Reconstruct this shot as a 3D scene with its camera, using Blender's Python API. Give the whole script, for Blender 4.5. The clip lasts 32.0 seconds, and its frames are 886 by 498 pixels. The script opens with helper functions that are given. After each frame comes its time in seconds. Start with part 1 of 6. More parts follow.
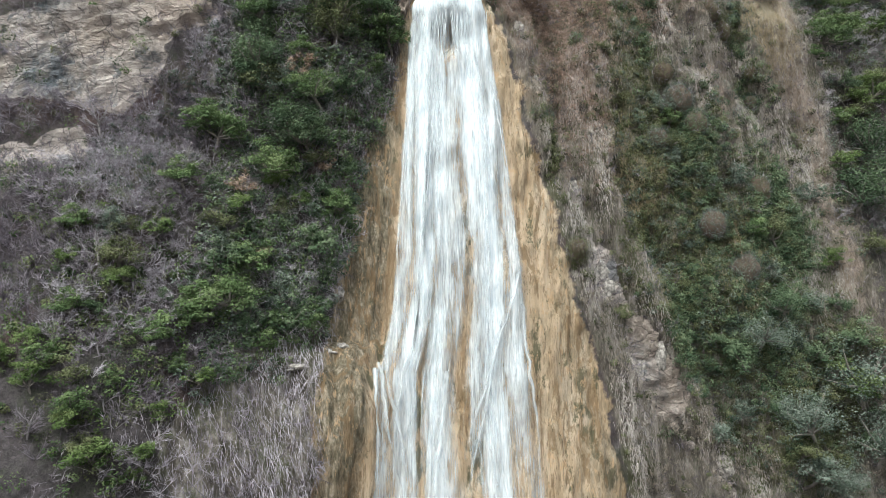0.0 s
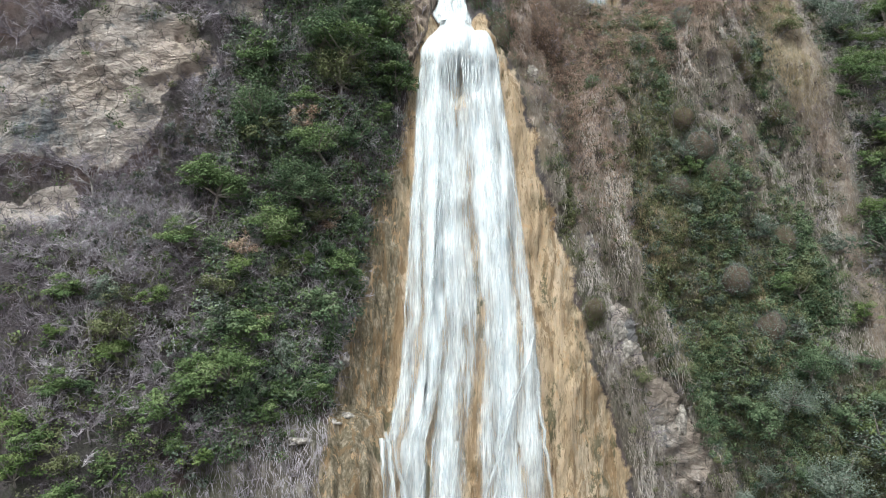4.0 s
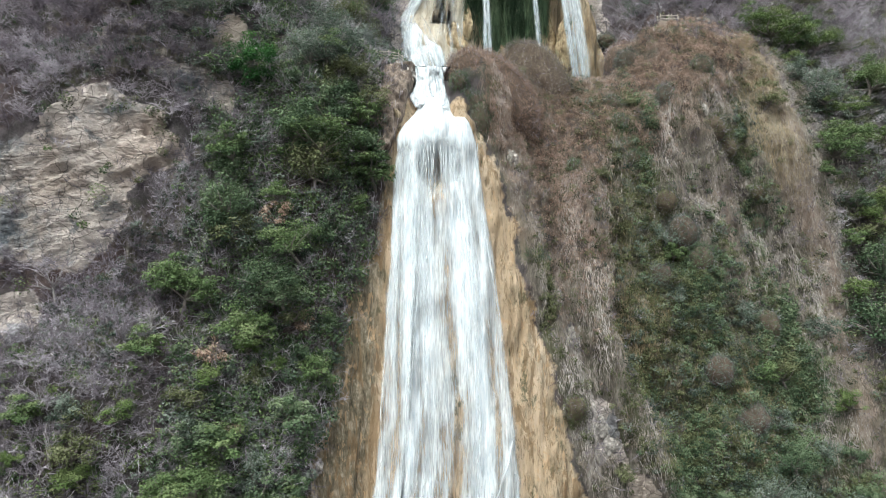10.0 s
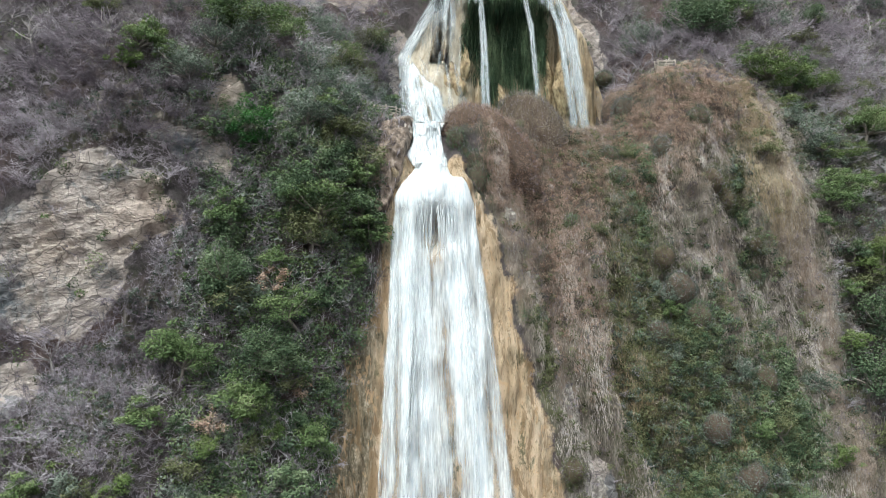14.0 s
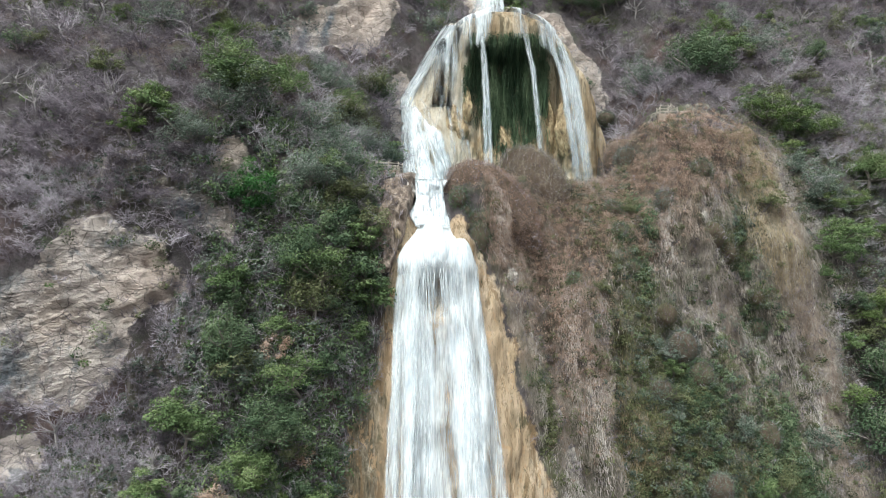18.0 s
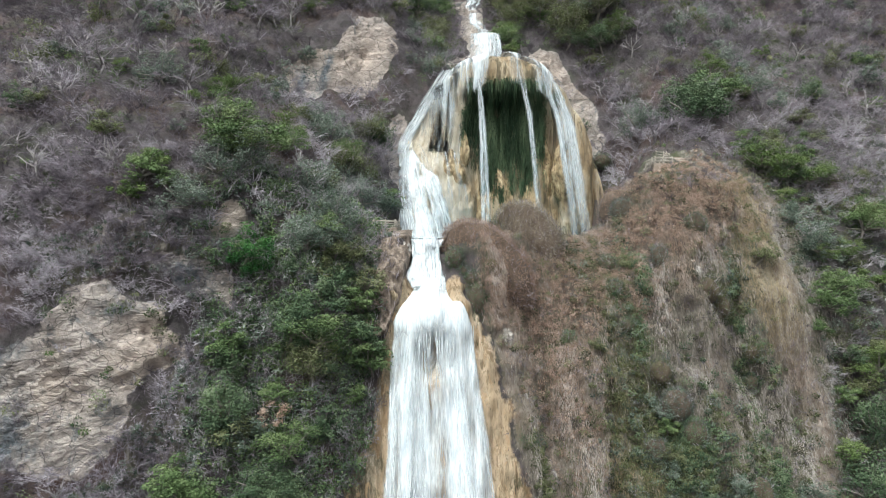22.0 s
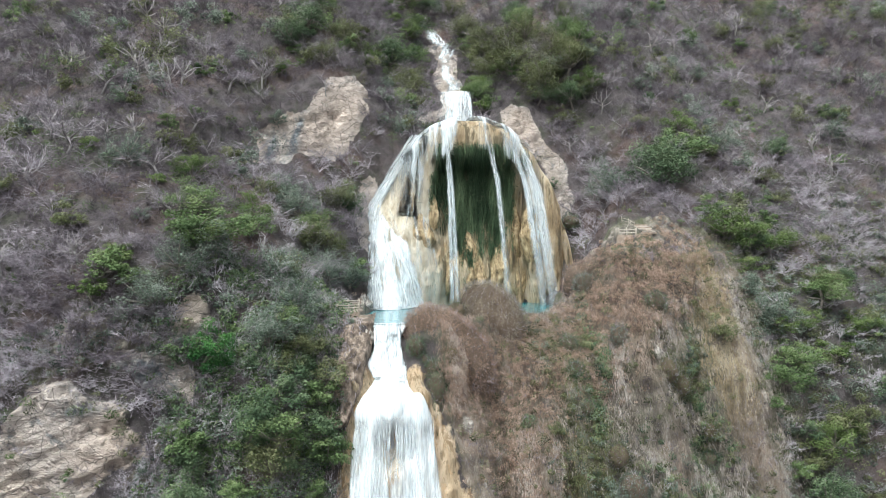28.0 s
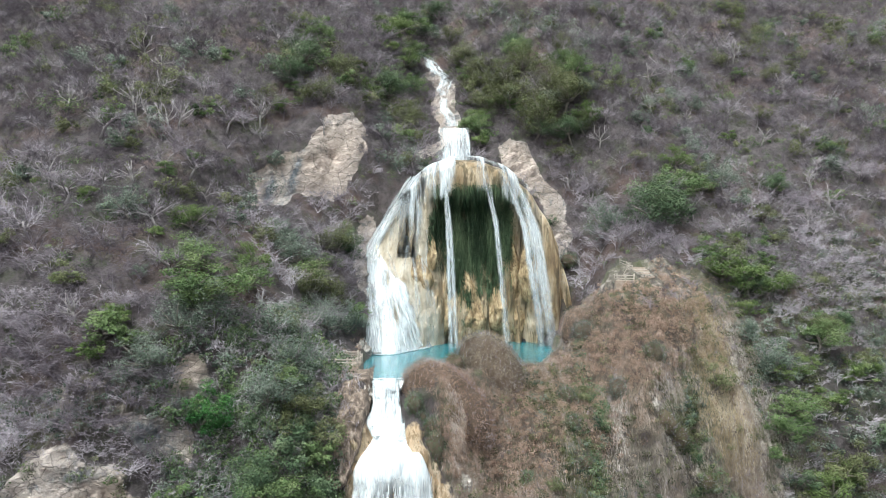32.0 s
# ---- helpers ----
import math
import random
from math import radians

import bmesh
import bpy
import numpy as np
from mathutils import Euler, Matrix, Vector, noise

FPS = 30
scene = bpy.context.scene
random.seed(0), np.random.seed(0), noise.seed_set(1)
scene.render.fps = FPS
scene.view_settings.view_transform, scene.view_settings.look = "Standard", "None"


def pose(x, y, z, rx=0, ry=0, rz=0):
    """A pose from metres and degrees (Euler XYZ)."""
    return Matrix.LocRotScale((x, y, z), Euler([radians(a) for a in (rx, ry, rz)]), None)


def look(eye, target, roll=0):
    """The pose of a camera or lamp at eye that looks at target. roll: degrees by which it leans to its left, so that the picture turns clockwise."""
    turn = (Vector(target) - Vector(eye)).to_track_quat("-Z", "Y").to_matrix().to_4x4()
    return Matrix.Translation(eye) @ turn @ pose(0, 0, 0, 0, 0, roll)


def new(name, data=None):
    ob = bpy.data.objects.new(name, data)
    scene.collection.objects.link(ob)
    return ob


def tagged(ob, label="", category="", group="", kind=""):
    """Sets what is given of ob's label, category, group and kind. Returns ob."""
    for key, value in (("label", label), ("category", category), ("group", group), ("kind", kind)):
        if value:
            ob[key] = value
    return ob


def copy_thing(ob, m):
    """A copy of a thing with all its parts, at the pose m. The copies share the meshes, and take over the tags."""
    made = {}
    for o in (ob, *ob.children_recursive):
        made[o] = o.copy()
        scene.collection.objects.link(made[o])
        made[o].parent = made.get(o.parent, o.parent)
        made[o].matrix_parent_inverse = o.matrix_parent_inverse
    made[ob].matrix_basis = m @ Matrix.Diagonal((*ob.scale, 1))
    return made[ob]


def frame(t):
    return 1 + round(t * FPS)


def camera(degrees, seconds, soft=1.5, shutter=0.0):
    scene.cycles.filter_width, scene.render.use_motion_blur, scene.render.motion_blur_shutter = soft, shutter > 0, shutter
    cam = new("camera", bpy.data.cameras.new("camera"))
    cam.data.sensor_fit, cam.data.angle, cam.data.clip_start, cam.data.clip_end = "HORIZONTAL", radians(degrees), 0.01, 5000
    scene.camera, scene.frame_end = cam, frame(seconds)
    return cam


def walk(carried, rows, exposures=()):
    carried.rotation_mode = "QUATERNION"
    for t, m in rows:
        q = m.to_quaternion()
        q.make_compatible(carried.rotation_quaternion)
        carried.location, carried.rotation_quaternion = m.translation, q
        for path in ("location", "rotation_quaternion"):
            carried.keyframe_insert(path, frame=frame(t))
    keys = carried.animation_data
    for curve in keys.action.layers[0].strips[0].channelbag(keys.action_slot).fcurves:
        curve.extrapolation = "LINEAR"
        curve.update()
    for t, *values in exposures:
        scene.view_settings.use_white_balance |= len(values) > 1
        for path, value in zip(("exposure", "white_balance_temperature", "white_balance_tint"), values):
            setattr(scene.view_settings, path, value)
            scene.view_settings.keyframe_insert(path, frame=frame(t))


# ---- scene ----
cam = camera(62.3, 32.0, soft=0.85)
METRES, EYE, TILT, LEAN, TURN = 64.0, 48.0, 0.4, 0.0, 0.0
ROWS = [
    (0.0, 0.0, 0.0, 0.0, 0.0, 0.0, -0.0),
    (0.5, -0.0009, 0.018, 0.0147, -0.01, -0.05, 0.01),
    (1.0, -0.0012, 0.0336, 0.0299, 0.03, -0.08, 0.01),
    (1.5, -0.0035, 0.0454, 0.0451, 0.05, -0.18, -0.02),
    (2.0, -0.0043, 0.0534, 0.0598, 0.15, -0.22, -0.02),
    (2.5, -0.007, 0.0588, 0.0745, 0.22, -0.27, -0.04),
    (3.0, -0.0101, 0.0637, 0.0891, 0.25, -0.25, -0.06),
    (3.5, -0.0112, 0.0671, 0.1046, 0.34, -0.28, -0.09),
    (5.5, -0.0098, 0.0763, 0.1649, -0.18, -0.34, -0.07),
    (6.0, -0.0074, 0.08, 0.1799, -0.59, -0.31, -0.08),
    (6.5, -0.005, 0.0839, 0.1964, -0.7, -0.34, -0.09),
    (7.0, -0.003, 0.0881, 0.2113, -0.64, -0.32, -0.07),
    (7.5, -0.0011, 0.092, 0.2277, -0.61, -0.36, -0.07),
    (8.0, 0.0005, 0.0958, 0.2409, -0.56, -0.32, -0.04),
    (8.5, 0.0021, 0.0995, 0.2557, -0.53, -0.33, -0.04),
    (9.0, 0.0045, 0.1032, 0.271, -0.61, -0.36, -0.04),
    (9.5, 0.0054, 0.1066, 0.2855, -0.63, -0.37, -0.03),
    (10.0, 0.0069, 0.109, 0.2993, -0.67, -0.36, -0.02),
    (10.5, 0.0073, 0.1099, 0.3141, -0.82, -0.43, -0.01),
    (11.0, 0.0075, 0.1101, 0.3285, -0.85, -0.45, -0.01),
    (11.5, 0.0084, 0.1099, 0.3434, -0.81, -0.45, 0.01),
    (12.0, 0.008, 0.11, 0.358, -0.83, -0.44, 0.02),
    (12.5, 0.0082, 0.11, 0.3737, -0.81, -0.46, 0.03),
    (13.0, 0.0095, 0.1095, 0.3884, -0.79, -0.47, 0.07),
    (13.5, 0.0086, 0.1097, 0.4035, -0.81, -0.46, 0.08),
    (14.0, 0.0082, 0.1094, 0.4177, -0.8, -0.47, 0.11),
    (14.5, 0.0082, 0.1087, 0.4313, -0.78, -0.43, 0.14),
    (16.5, 0.0063, 0.1085, 0.4921, -0.74, -0.41, 0.18),
    (17.0, 0.0063, 0.1083, 0.5054, -0.71, -0.39, 0.19),
    (17.5, 0.0067, 0.1082, 0.5194, -0.68, -0.36, 0.21),
    (18.0, 0.0068, 0.1083, 0.5341, -0.66, -0.35, 0.2),
    (18.5, 0.0066, 0.1079, 0.5479, -0.67, -0.33, 0.2),
    (19.0, 0.0059, 0.1074, 0.563, -0.66, -0.32, 0.21),
    (19.5, 0.0053, 0.1062, 0.5771, -0.66, -0.31, 0.22),
    (20.0, 0.0066, 0.1039, 0.5912, -0.63, -0.29, 0.22),
    (20.5, 0.0061, 0.1014, 0.6066, -0.66, -0.29, 0.21),
    (21.0, 0.0089, 0.0981, 0.6219, -0.62, -0.26, 0.2),
    (21.5, 0.0117, 0.0954, 0.6373, -0.61, -0.23, 0.2),
    (22.0, 0.0166, 0.0928, 0.6528, -0.6, -0.22, 0.19),
    (22.5, 0.0229, 0.0904, 0.6678, -0.61, -0.22, 0.18),
    (23.0, 0.0302, 0.088, 0.6835, -0.61, -0.2, 0.18),
    (23.5, 0.0382, 0.0854, 0.6987, -0.64, -0.2, 0.18),
    (24.0, 0.0448, 0.0828, 0.714, -0.69, -0.19, 0.2),
    (24.5, 0.0522, 0.0804, 0.7294, -0.77, -0.16, 0.2),
    (25.0, 0.0593, 0.078, 0.7448, -0.81, -0.17, 0.22),
    (25.5, 0.0664, 0.0758, 0.76, -0.83, -0.16, 0.21),
    (27.5, 0.0792, 0.0711, 0.821, -1.28, -0.24, 0.33),
    (28.0, 0.0789, 0.0705, 0.8358, -1.32, -0.22, 0.36),
    (28.5, 0.0792, 0.0704, 0.8508, -1.35, -0.21, 0.37),
    (29.0, 0.0793, 0.0705, 0.8654, -1.38, -0.21, 0.38),
    (29.5, 0.0796, 0.0705, 0.8804, -1.42, -0.22, 0.39),
    (30.0, 0.0793, 0.0704, 0.8951, -1.44, -0.23, 0.4),
    (30.5, 0.0793, 0.0702, 0.9093, -1.45, -0.22, 0.4),
    (31.0, 0.0794, 0.0701, 0.9237, -1.46, -0.21, 0.41),
    (31.5, 0.0795, 0.0701, 0.9388, -1.46, -0.22, 0.41),
    (32.0, 0.0793, 0.0704, 0.9536, -1.46, -0.2, 0.43),
]
walk(cam, [(t, pose(0, 0, EYE, TILT, LEAN, TURN) @ pose(METRES * x, METRES * y, METRES * z, 90 + pitch, roll, yaw)) for t, x, y, z, yaw, pitch, roll in ROWS],
     exposures=((0.0, 0.74, 6250, 1.5), (22.0, 0.74, 6250, 1.5), (28.0, 0.93, 6200, 1.5), (32.0, 0.93, 6200, 1.5)))

# ---- overcast daylight ----
SUN_EL, SUN_ROT = radians(58), radians(205)
world = bpy.data.worlds.new("world")
scene.world = world
world.use_nodes = True
wn, wl = world.node_tree.nodes, world.node_tree.links
sky = wn.new("ShaderNodeTexSky")
sky.sky_type, sky.sun_disc = "NISHITA", False
sky.sun_elevation, sky.sun_rotation, sky.dust_density, sky.air_density = SUN_EL, SUN_ROT, 6.0, 1.0
cloud = wn.new("ShaderNodeHueSaturation")
cloud.inputs["Saturation"].default_value = 0.25
wl.new(sky.outputs[0], cloud.inputs["Color"])
wl.new(cloud.outputs[0], wn["Background"].inputs["Color"])
wn["Background"].inputs["Strength"].default_value = 0.15
sun = new("sun", bpy.data.lights.new("sun", "SUN"))
sun.data.energy, sun.data.angle, sun.data.color = 1.3, radians(25), (1.0, 0.99, 0.97)
sun.matrix_world = look((-25, -60, 140), (0, 0, 0))


# ---- materials ----
def mat(name):
    m = bpy.data.materials.new(name)
    m.use_nodes = True
    n, l = m.node_tree.nodes, m.node_tree.links
    return m, n, l, n["Principled BSDF"]


def ramp(n, l, fac, stops):
    r = n.new("ShaderNodeValToRGB")
    while len(r.color_ramp.elements) < len(stops):
        r.color_ramp.elements.new(0.5)
    for e, (p, c) in zip(r.color_ramp.elements, stops):
        e.position, e.color = p, (*c, 1)
    l.new(fac, r.inputs[0])
    return r.outputs[0]


def noise_tex(n, l, scale, detail=6, stretch=(1, 1, 1), rough=0.6, distort=0.0, coords="Object"):
    tc, mp, tx = n.new("ShaderNodeTexCoord"), n.new("ShaderNodeMapping"), n.new("ShaderNodeTexNoise")
    mp.inputs["Scale"].default_value = stretch
    tx.inputs["Scale"].default_value, tx.inputs["Detail"].default_value = scale, detail
    tx.inputs["Roughness"].default_value, tx.inputs["Distortion"].default_value = rough, distort
    l.new(tc.outputs[coords], mp.inputs[0])
    l.new(mp.outputs[0], tx.inputs["Vector"])
    return tx.outputs["Fac"]


def attr(n, name):
    a = n.new("ShaderNodeAttribute")
    a.attribute_name = name
    return a.outputs["Fac"]


def mixc(n, l, fac, a, b, mode="MIX"):
    m = n.new("ShaderNodeMix")
    m.data_type, m.blend_type = "RGBA", mode
    for i, v in ((0, fac), (6, a), (7, b)):
        if hasattr(v, "links"):
            l.new(v, m.inputs[i])
        else:
            m.inputs[i].default_value = v if i == 0 else (*v, 1)
    return m.outputs[2]


def sums(n, l, op, a, b, clamp=False):
    m = n.new("ShaderNodeMath")
    m.operation, m.use_clamp = op, clamp
    for i, v in enumerate((a, b)):
        if hasattr(v, "links"):
            l.new(v, m.inputs[i])
        else:
            m.inputs[i].default_value = v
    return m.outputs[0]


def bump(n, l, bsdf, height, strength, distance):
    b = n.new("ShaderNodeBump")
    b.inputs["Strength"].default_value, b.inputs["Distance"].default_value = strength, distance
    l.new(height, b.inputs["Height"])
    l.new(b.outputs[0], bsdf.inputs["Normal"])


def fissures(n, l, scale, stretch):
    """Distance to the nearest crack of a broken rock face."""
    tc, mp, vo = n.new("ShaderNodeTexCoord"), n.new("ShaderNodeMapping"), n.new("ShaderNodeTexVoronoi")
    mp.inputs["Scale"].default_value = stretch
    nz = n.new("ShaderNodeTexNoise")
    nz.inputs["Scale"].default_value, nz.inputs["Detail"].default_value = 0.6, 5
    mx = n.new("ShaderNodeMix")
    mx.data_type, mx.blend_type = "RGBA", "LINEAR_LIGHT"
    mx.inputs[0].default_value = 0.9
    l.new(tc.outputs["Object"], nz.inputs["Vector"])
    l.new(tc.outputs["Object"], mp.inputs[0])
    l.new(mp.outputs[0], mx.inputs[6])
    l.new(nz.outputs["Color"], mx.inputs[7])
    vo.feature = "DISTANCE_TO_EDGE"
    vo.inputs["Scale"].default_value = scale
    l.new(mx.outputs[2], vo.inputs["Vector"])
    return vo.outputs["Distance"]


def travertine_colour(n, l):
    """Tan, water-laid stone with brown algae streaks and grey-green moss."""
    tan = ramp(n, l, noise_tex(n, l, 0.35, 8, (1, 1, 0.25), 0.65), [(0.3, (0.42, 0.29, 0.17)), (0.5, (0.64, 0.485, 0.33)), (0.72, (0.77, 0.64, 0.50))])
    streak = noise_tex(n, l, 2.2, 10, (1, 1, 0.1), 0.75, 0.7)
    algae = ramp(n, l, streak, [(0.54, (0, 0, 0)), (0.6, (0.7, 0.7, 0.7))])
    c = mixc(n, l, algae, tan, (0.21, 0.135, 0.07))
    moss = ramp(n, l, noise_tex(n, l, 0.28, 9, (1, 1, 0.45), 0.72), [(0.56, (0, 0, 0)), (0.61, (0.9, 0.9, 0.9))])
    c = mixc(n, l, moss, c, (0.105, 0.10, 0.05))
    margin = sums(n, l, "ADD", attr(n, "margin"), sums(n, l, "MULTIPLY", sums(n, l, "SUBTRACT", noise_tex(n, l, 0.7, 9, (1, 1, 0.28), 0.72), 0.5), 3.2), True)
    crust = ramp(n, l, noise_tex(n, l, 1.8, 10, (1, 1, 0.35), 0.75), [(0.36, (0.055, 0.045, 0.028)), (0.47, (0.17, 0.14, 0.09)), (0.55, (0.27, 0.225, 0.16)), (0.63, (0.5, 0.42, 0.33))])
    c = mixc(n, l, margin, c, crust)
    flakes = ramp(n, l, noise_tex(n, l, 1.0, 9, (1, 1, 0.4), 0.72, 0.5), [(0.57, (0, 0, 0)), (0.59, (0.75, 0.75, 0.75))])
    c = mixc(n, l, flakes, c, (0.62, 0.42, 0.25))
    stain = ramp(n, l, noise_tex(n, l, 0.6, 9, (1, 1, 0.1), 0.72, 0.6), [(0.53, (0, 0, 0)), (0.57, (0.7, 0.7, 0.7))])
    c = mixc(n, l, stain, c, (0.27, 0.17, 0.085))
    green = ramp(n, l, noise_tex(n, l, 1.4, 9, (1, 1, 0.4), 0.75), [(0.62, (0, 0, 0)), (0.65, (0.85, 0.85, 0.85))])
    c = mixc(n, l, green, c, (0.07, 0.075, 0.03))
    runnel = ramp(n, l, noise_tex(n, l, 3.2, 8, (1, 1, 0.05), 0.7, 0.3), [(0.6, (0, 0, 0)), (0.65, (0.6, 0.6, 0.6))])
    return mixc(n, l, runnel, c, (0.10, 0.07, 0.035))


def terrain_material():
    m, n, l, b = mat("cliff_ground")
    soil = ramp(n, l, noise_tex(n, l, 0.5, 10, rough=0.7), [(0.32, (0.026, 0.022, 0.022)), (0.5, (0.06, 0.049, 0.053)), (0.72, (0.135, 0.113, 0.12))])
    red = ramp(n, l, noise_tex(n, l, 0.07, 5), [(0.5, (0, 0, 0)), (0.65, (0.8, 0.8, 0.8))])
    soil = mixc(n, l, red, soil, (0.105, 0.062, 0.053))
    green = ramp(n, l, noise_tex(n, l, 0.16, 8, rough=0.7), [(0.52, (0, 0, 0)), (0.66, (0.9, 0.9, 0.9))])
    soil = mixc(n, l, green, soil, (0.05, 0.06, 0.03))
    litter = ramp(n, l, noise_tex(n, l, 3.2, 7, rough=0.75), [(0.44, (0, 0, 0)), (0.5, (0.28, 0.28, 0.28)), (0.56, (0, 0, 0))])
    soil = mixc(n, l, litter, soil, (0.20, 0.175, 0.17))
    pits = ramp(n, l, noise_tex(n, l, 1.5, 8, rough=0.75), [(0.56, (0, 0, 0)), (0.62, (0.8, 0.8, 0.8))])
    soil = mixc(n, l, pits, soil, (0.03, 0.026, 0.024))
    # dry, root-hung cliff
    dryc = ramp(n, l, noise_tex(n, l, 0.9, 10, (1, 1, 0.22), 0.7), [(0.32, (0.04, 0.036, 0.028)), (0.5, (0.14, 0.12, 0.10)), (0.68, (0.38, 0.345, 0.31))])
    dgreen = ramp(n, l, noise_tex(n, l, 0.12, 8, (1, 1, 0.5), 0.7), [(0.47, (0, 0, 0)), (0.6, (0.85, 0.85, 0.85))])
    dryc = mixc(n, l, dgreen, dryc, (0.075, 0.085, 0.038))
    bare = ramp(n, l, noise_tex(n, l, 0.8, 10, (1, 1, 0.3), 0.7), [(0.32, (0.15, 0.105, 0.08)), (0.5, (0.32, 0.245, 0.2)), (0.68, (0.5, 0.42, 0.365))])
    dryc = mixc(n, l, attr(n, "bare"), dryc, bare)
    ragged = sums(n, l, "SUBTRACT", noise_tex(n, l, 1.5, 8, rough=0.7), 0.5)

    def border(name, wide=1.6):
        return sums(n, l, "ADD", sums(n, l, "MULTIPLY", sums(n, l, "SUBTRACT", sums(n, l, "ADD", attr(n, name), sums(n, l, "MULTIPLY", ragged, wide)), 0.5), 3.5), 0.5, True)

    col = mixc(n, l, border("dry"), soil, dryc)
    # pale limestone
    pale = ramp(n, l, noise_tex(n, l, 0.4, 10, rough=0.65), [(0.3, (0.30, 0.262, 0.243)), (0.46, (0.50, 0.432, 0.396)), (0.7, (0.64, 0.562, 0.516))])
    blue = ramp(n, l, noise_tex(n, l, 0.17, 9, (1, 1, 0.8), 0.72, 0.8), [(0.55, (0, 0, 0)), (0.6, (0.8, 0.8, 0.8))])
    pale = mixc(n, l, blue, pale, (0.17, 0.18, 0.20))
    warm = ramp(n, l, noise_tex(n, l, 0.1, 4), [(0.5, (0, 0, 0)), (0.62, (0.6, 0.6, 0.6))])
    pale = mixc(n, l, warm, pale, (0.46, 0.37, 0.305))
    rose = ramp(n, l, noise_tex(n, l, 0.9, 9, rough=0.7), [(0.34, (0.40, 0.315, 0.268)), (0.52, (0.60, 0.49, 0.425)), (0.7, (0.68, 0.58, 0.515))])
    pale = mixc(n, l, attr(n, "rosy"), pale, rose)
    grey = ramp(n, l, noise_tex(n, l, 0.8, 9, (1, 1, 0.5), 0.7), [(0.34, (0.06, 0.065, 0.075)), (0.5, (0.15, 0.165, 0.185)), (0.7, (0.31, 0.325, 0.345))])
    slate = sums(n, l, "MULTIPLY", sums(n, l, "ADD", attr(n, "slate"), sums(n, l, "MULTIPLY", sums(n, l, "SUBTRACT", noise_tex(n, l, 0.8, 8, (1, 1, 0.6), 0.7), 0.52), 3.0), True), sums(n, l, "GREATER_THAN", attr(n, "slate"), 0.05))
    pale = mixc(n, l, slate, pale, grey)
    crack = fissures(n, l, 0.3, (1, 0.6, 1.7))
    pale = mixc(n, l, ramp(n, l, crack, [(0.0, (0.75, 0.75, 0.75)), (0.015, (0.2, 0.2, 0.2)), (0.03, (0, 0, 0))]), pale, (0.05, 0.046, 0.046))
    crack2 = fissures(n, l, 1.3, (1, 0.6, 2.4))
    pale = mixc(n, l, ramp(n, l, crack2, [(0.0, (0.35, 0.35, 0.35)), (0.03, (0, 0, 0))]), pale, (0.10, 0.09, 0.085))
    spot = ramp(n, l, noise_tex(n, l, 1.1, 8, (1, 1, 0.8), 0.7), [(0.62, (0, 0, 0)), (0.67, (0.5, 0.5, 0.5))])
    pale = mixc(n, l, spot, pale, (0.13, 0.115, 0.10))
    col = mixc(n, l, border("lime"), col, pale)
    col = mixc(n, l, border("trav", 1.0), col, travertine_colour(n, l))
    l.new(col, b.inputs["Base Color"])
    b.inputs["Roughness"].default_value = 0.9
    ledge = sums(n, l, "ABSOLUTE", sums(n, l, "SUBTRACT", noise_tex(n, l, 0.55, 9, (1, 1, 1.6), 0.62, 0.8), 0.5), 0.0)
    ledge = sums(n, l, "MINIMUM", sums(n, l, "MULTIPLY", ledge, 7.0), 1.0)
    # thin overhanging beds: a saw-toothed profile across the tilted, wavy layers
    co = n.new("ShaderNodeSeparateXYZ")
    l.new(n.new("ShaderNodeTexCoord").outputs["Object"], co.inputs[0])
    beds = sums(n, l, "ADD", sums(n, l, "MULTIPLY", co.outputs["Z"], 1.25), sums(n, l, "MULTIPLY", co.outputs["X"], -0.28))
    beds = sums(n, l, "FRACT", sums(n, l, "ADD", beds, sums(n, l, "MULTIPLY", noise_tex(n, l, 0.33, 6, (1, 1, 1), 0.55), 5.0)), 0.0)
    ledge = sums(n, l, "ADD", sums(n, l, "MULTIPLY", ledge, 0.45), sums(n, l, "MULTIPLY", sums(n, l, "POWER", beds, 1.6), 0.75))
    height = sums(n, l, "ADD", sums(n, l, "MULTIPLY", noise_tex(n, l, 1.6, 10, (1, 1, 0.55), 0.72), sums(n, l, "SUBTRACT", 1.0, sums(n, l, "MULTIPLY", attr(n, "lime"), 0.6))), sums(n, l, "MULTIPLY", sums(n, l, "MULTIPLY", ledge, attr(n, "lime")), 0.8))
    flutes = sums(n, l, "ADD", noise_tex(n, l, 1.1, 9, (1, 1, 0.09), 0.7, 0.3), sums(n, l, "MULTIPLY", noise_tex(n, l, 4.0, 8, (1, 1, 0.12), 0.7, 0.4), 0.7))
    height = sums(n, l, "ADD", height, sums(n, l, "MULTIPLY", flutes, attr(n, "trav")))
    bump(n, l, b, height, 0.95, 0.85)
    return m


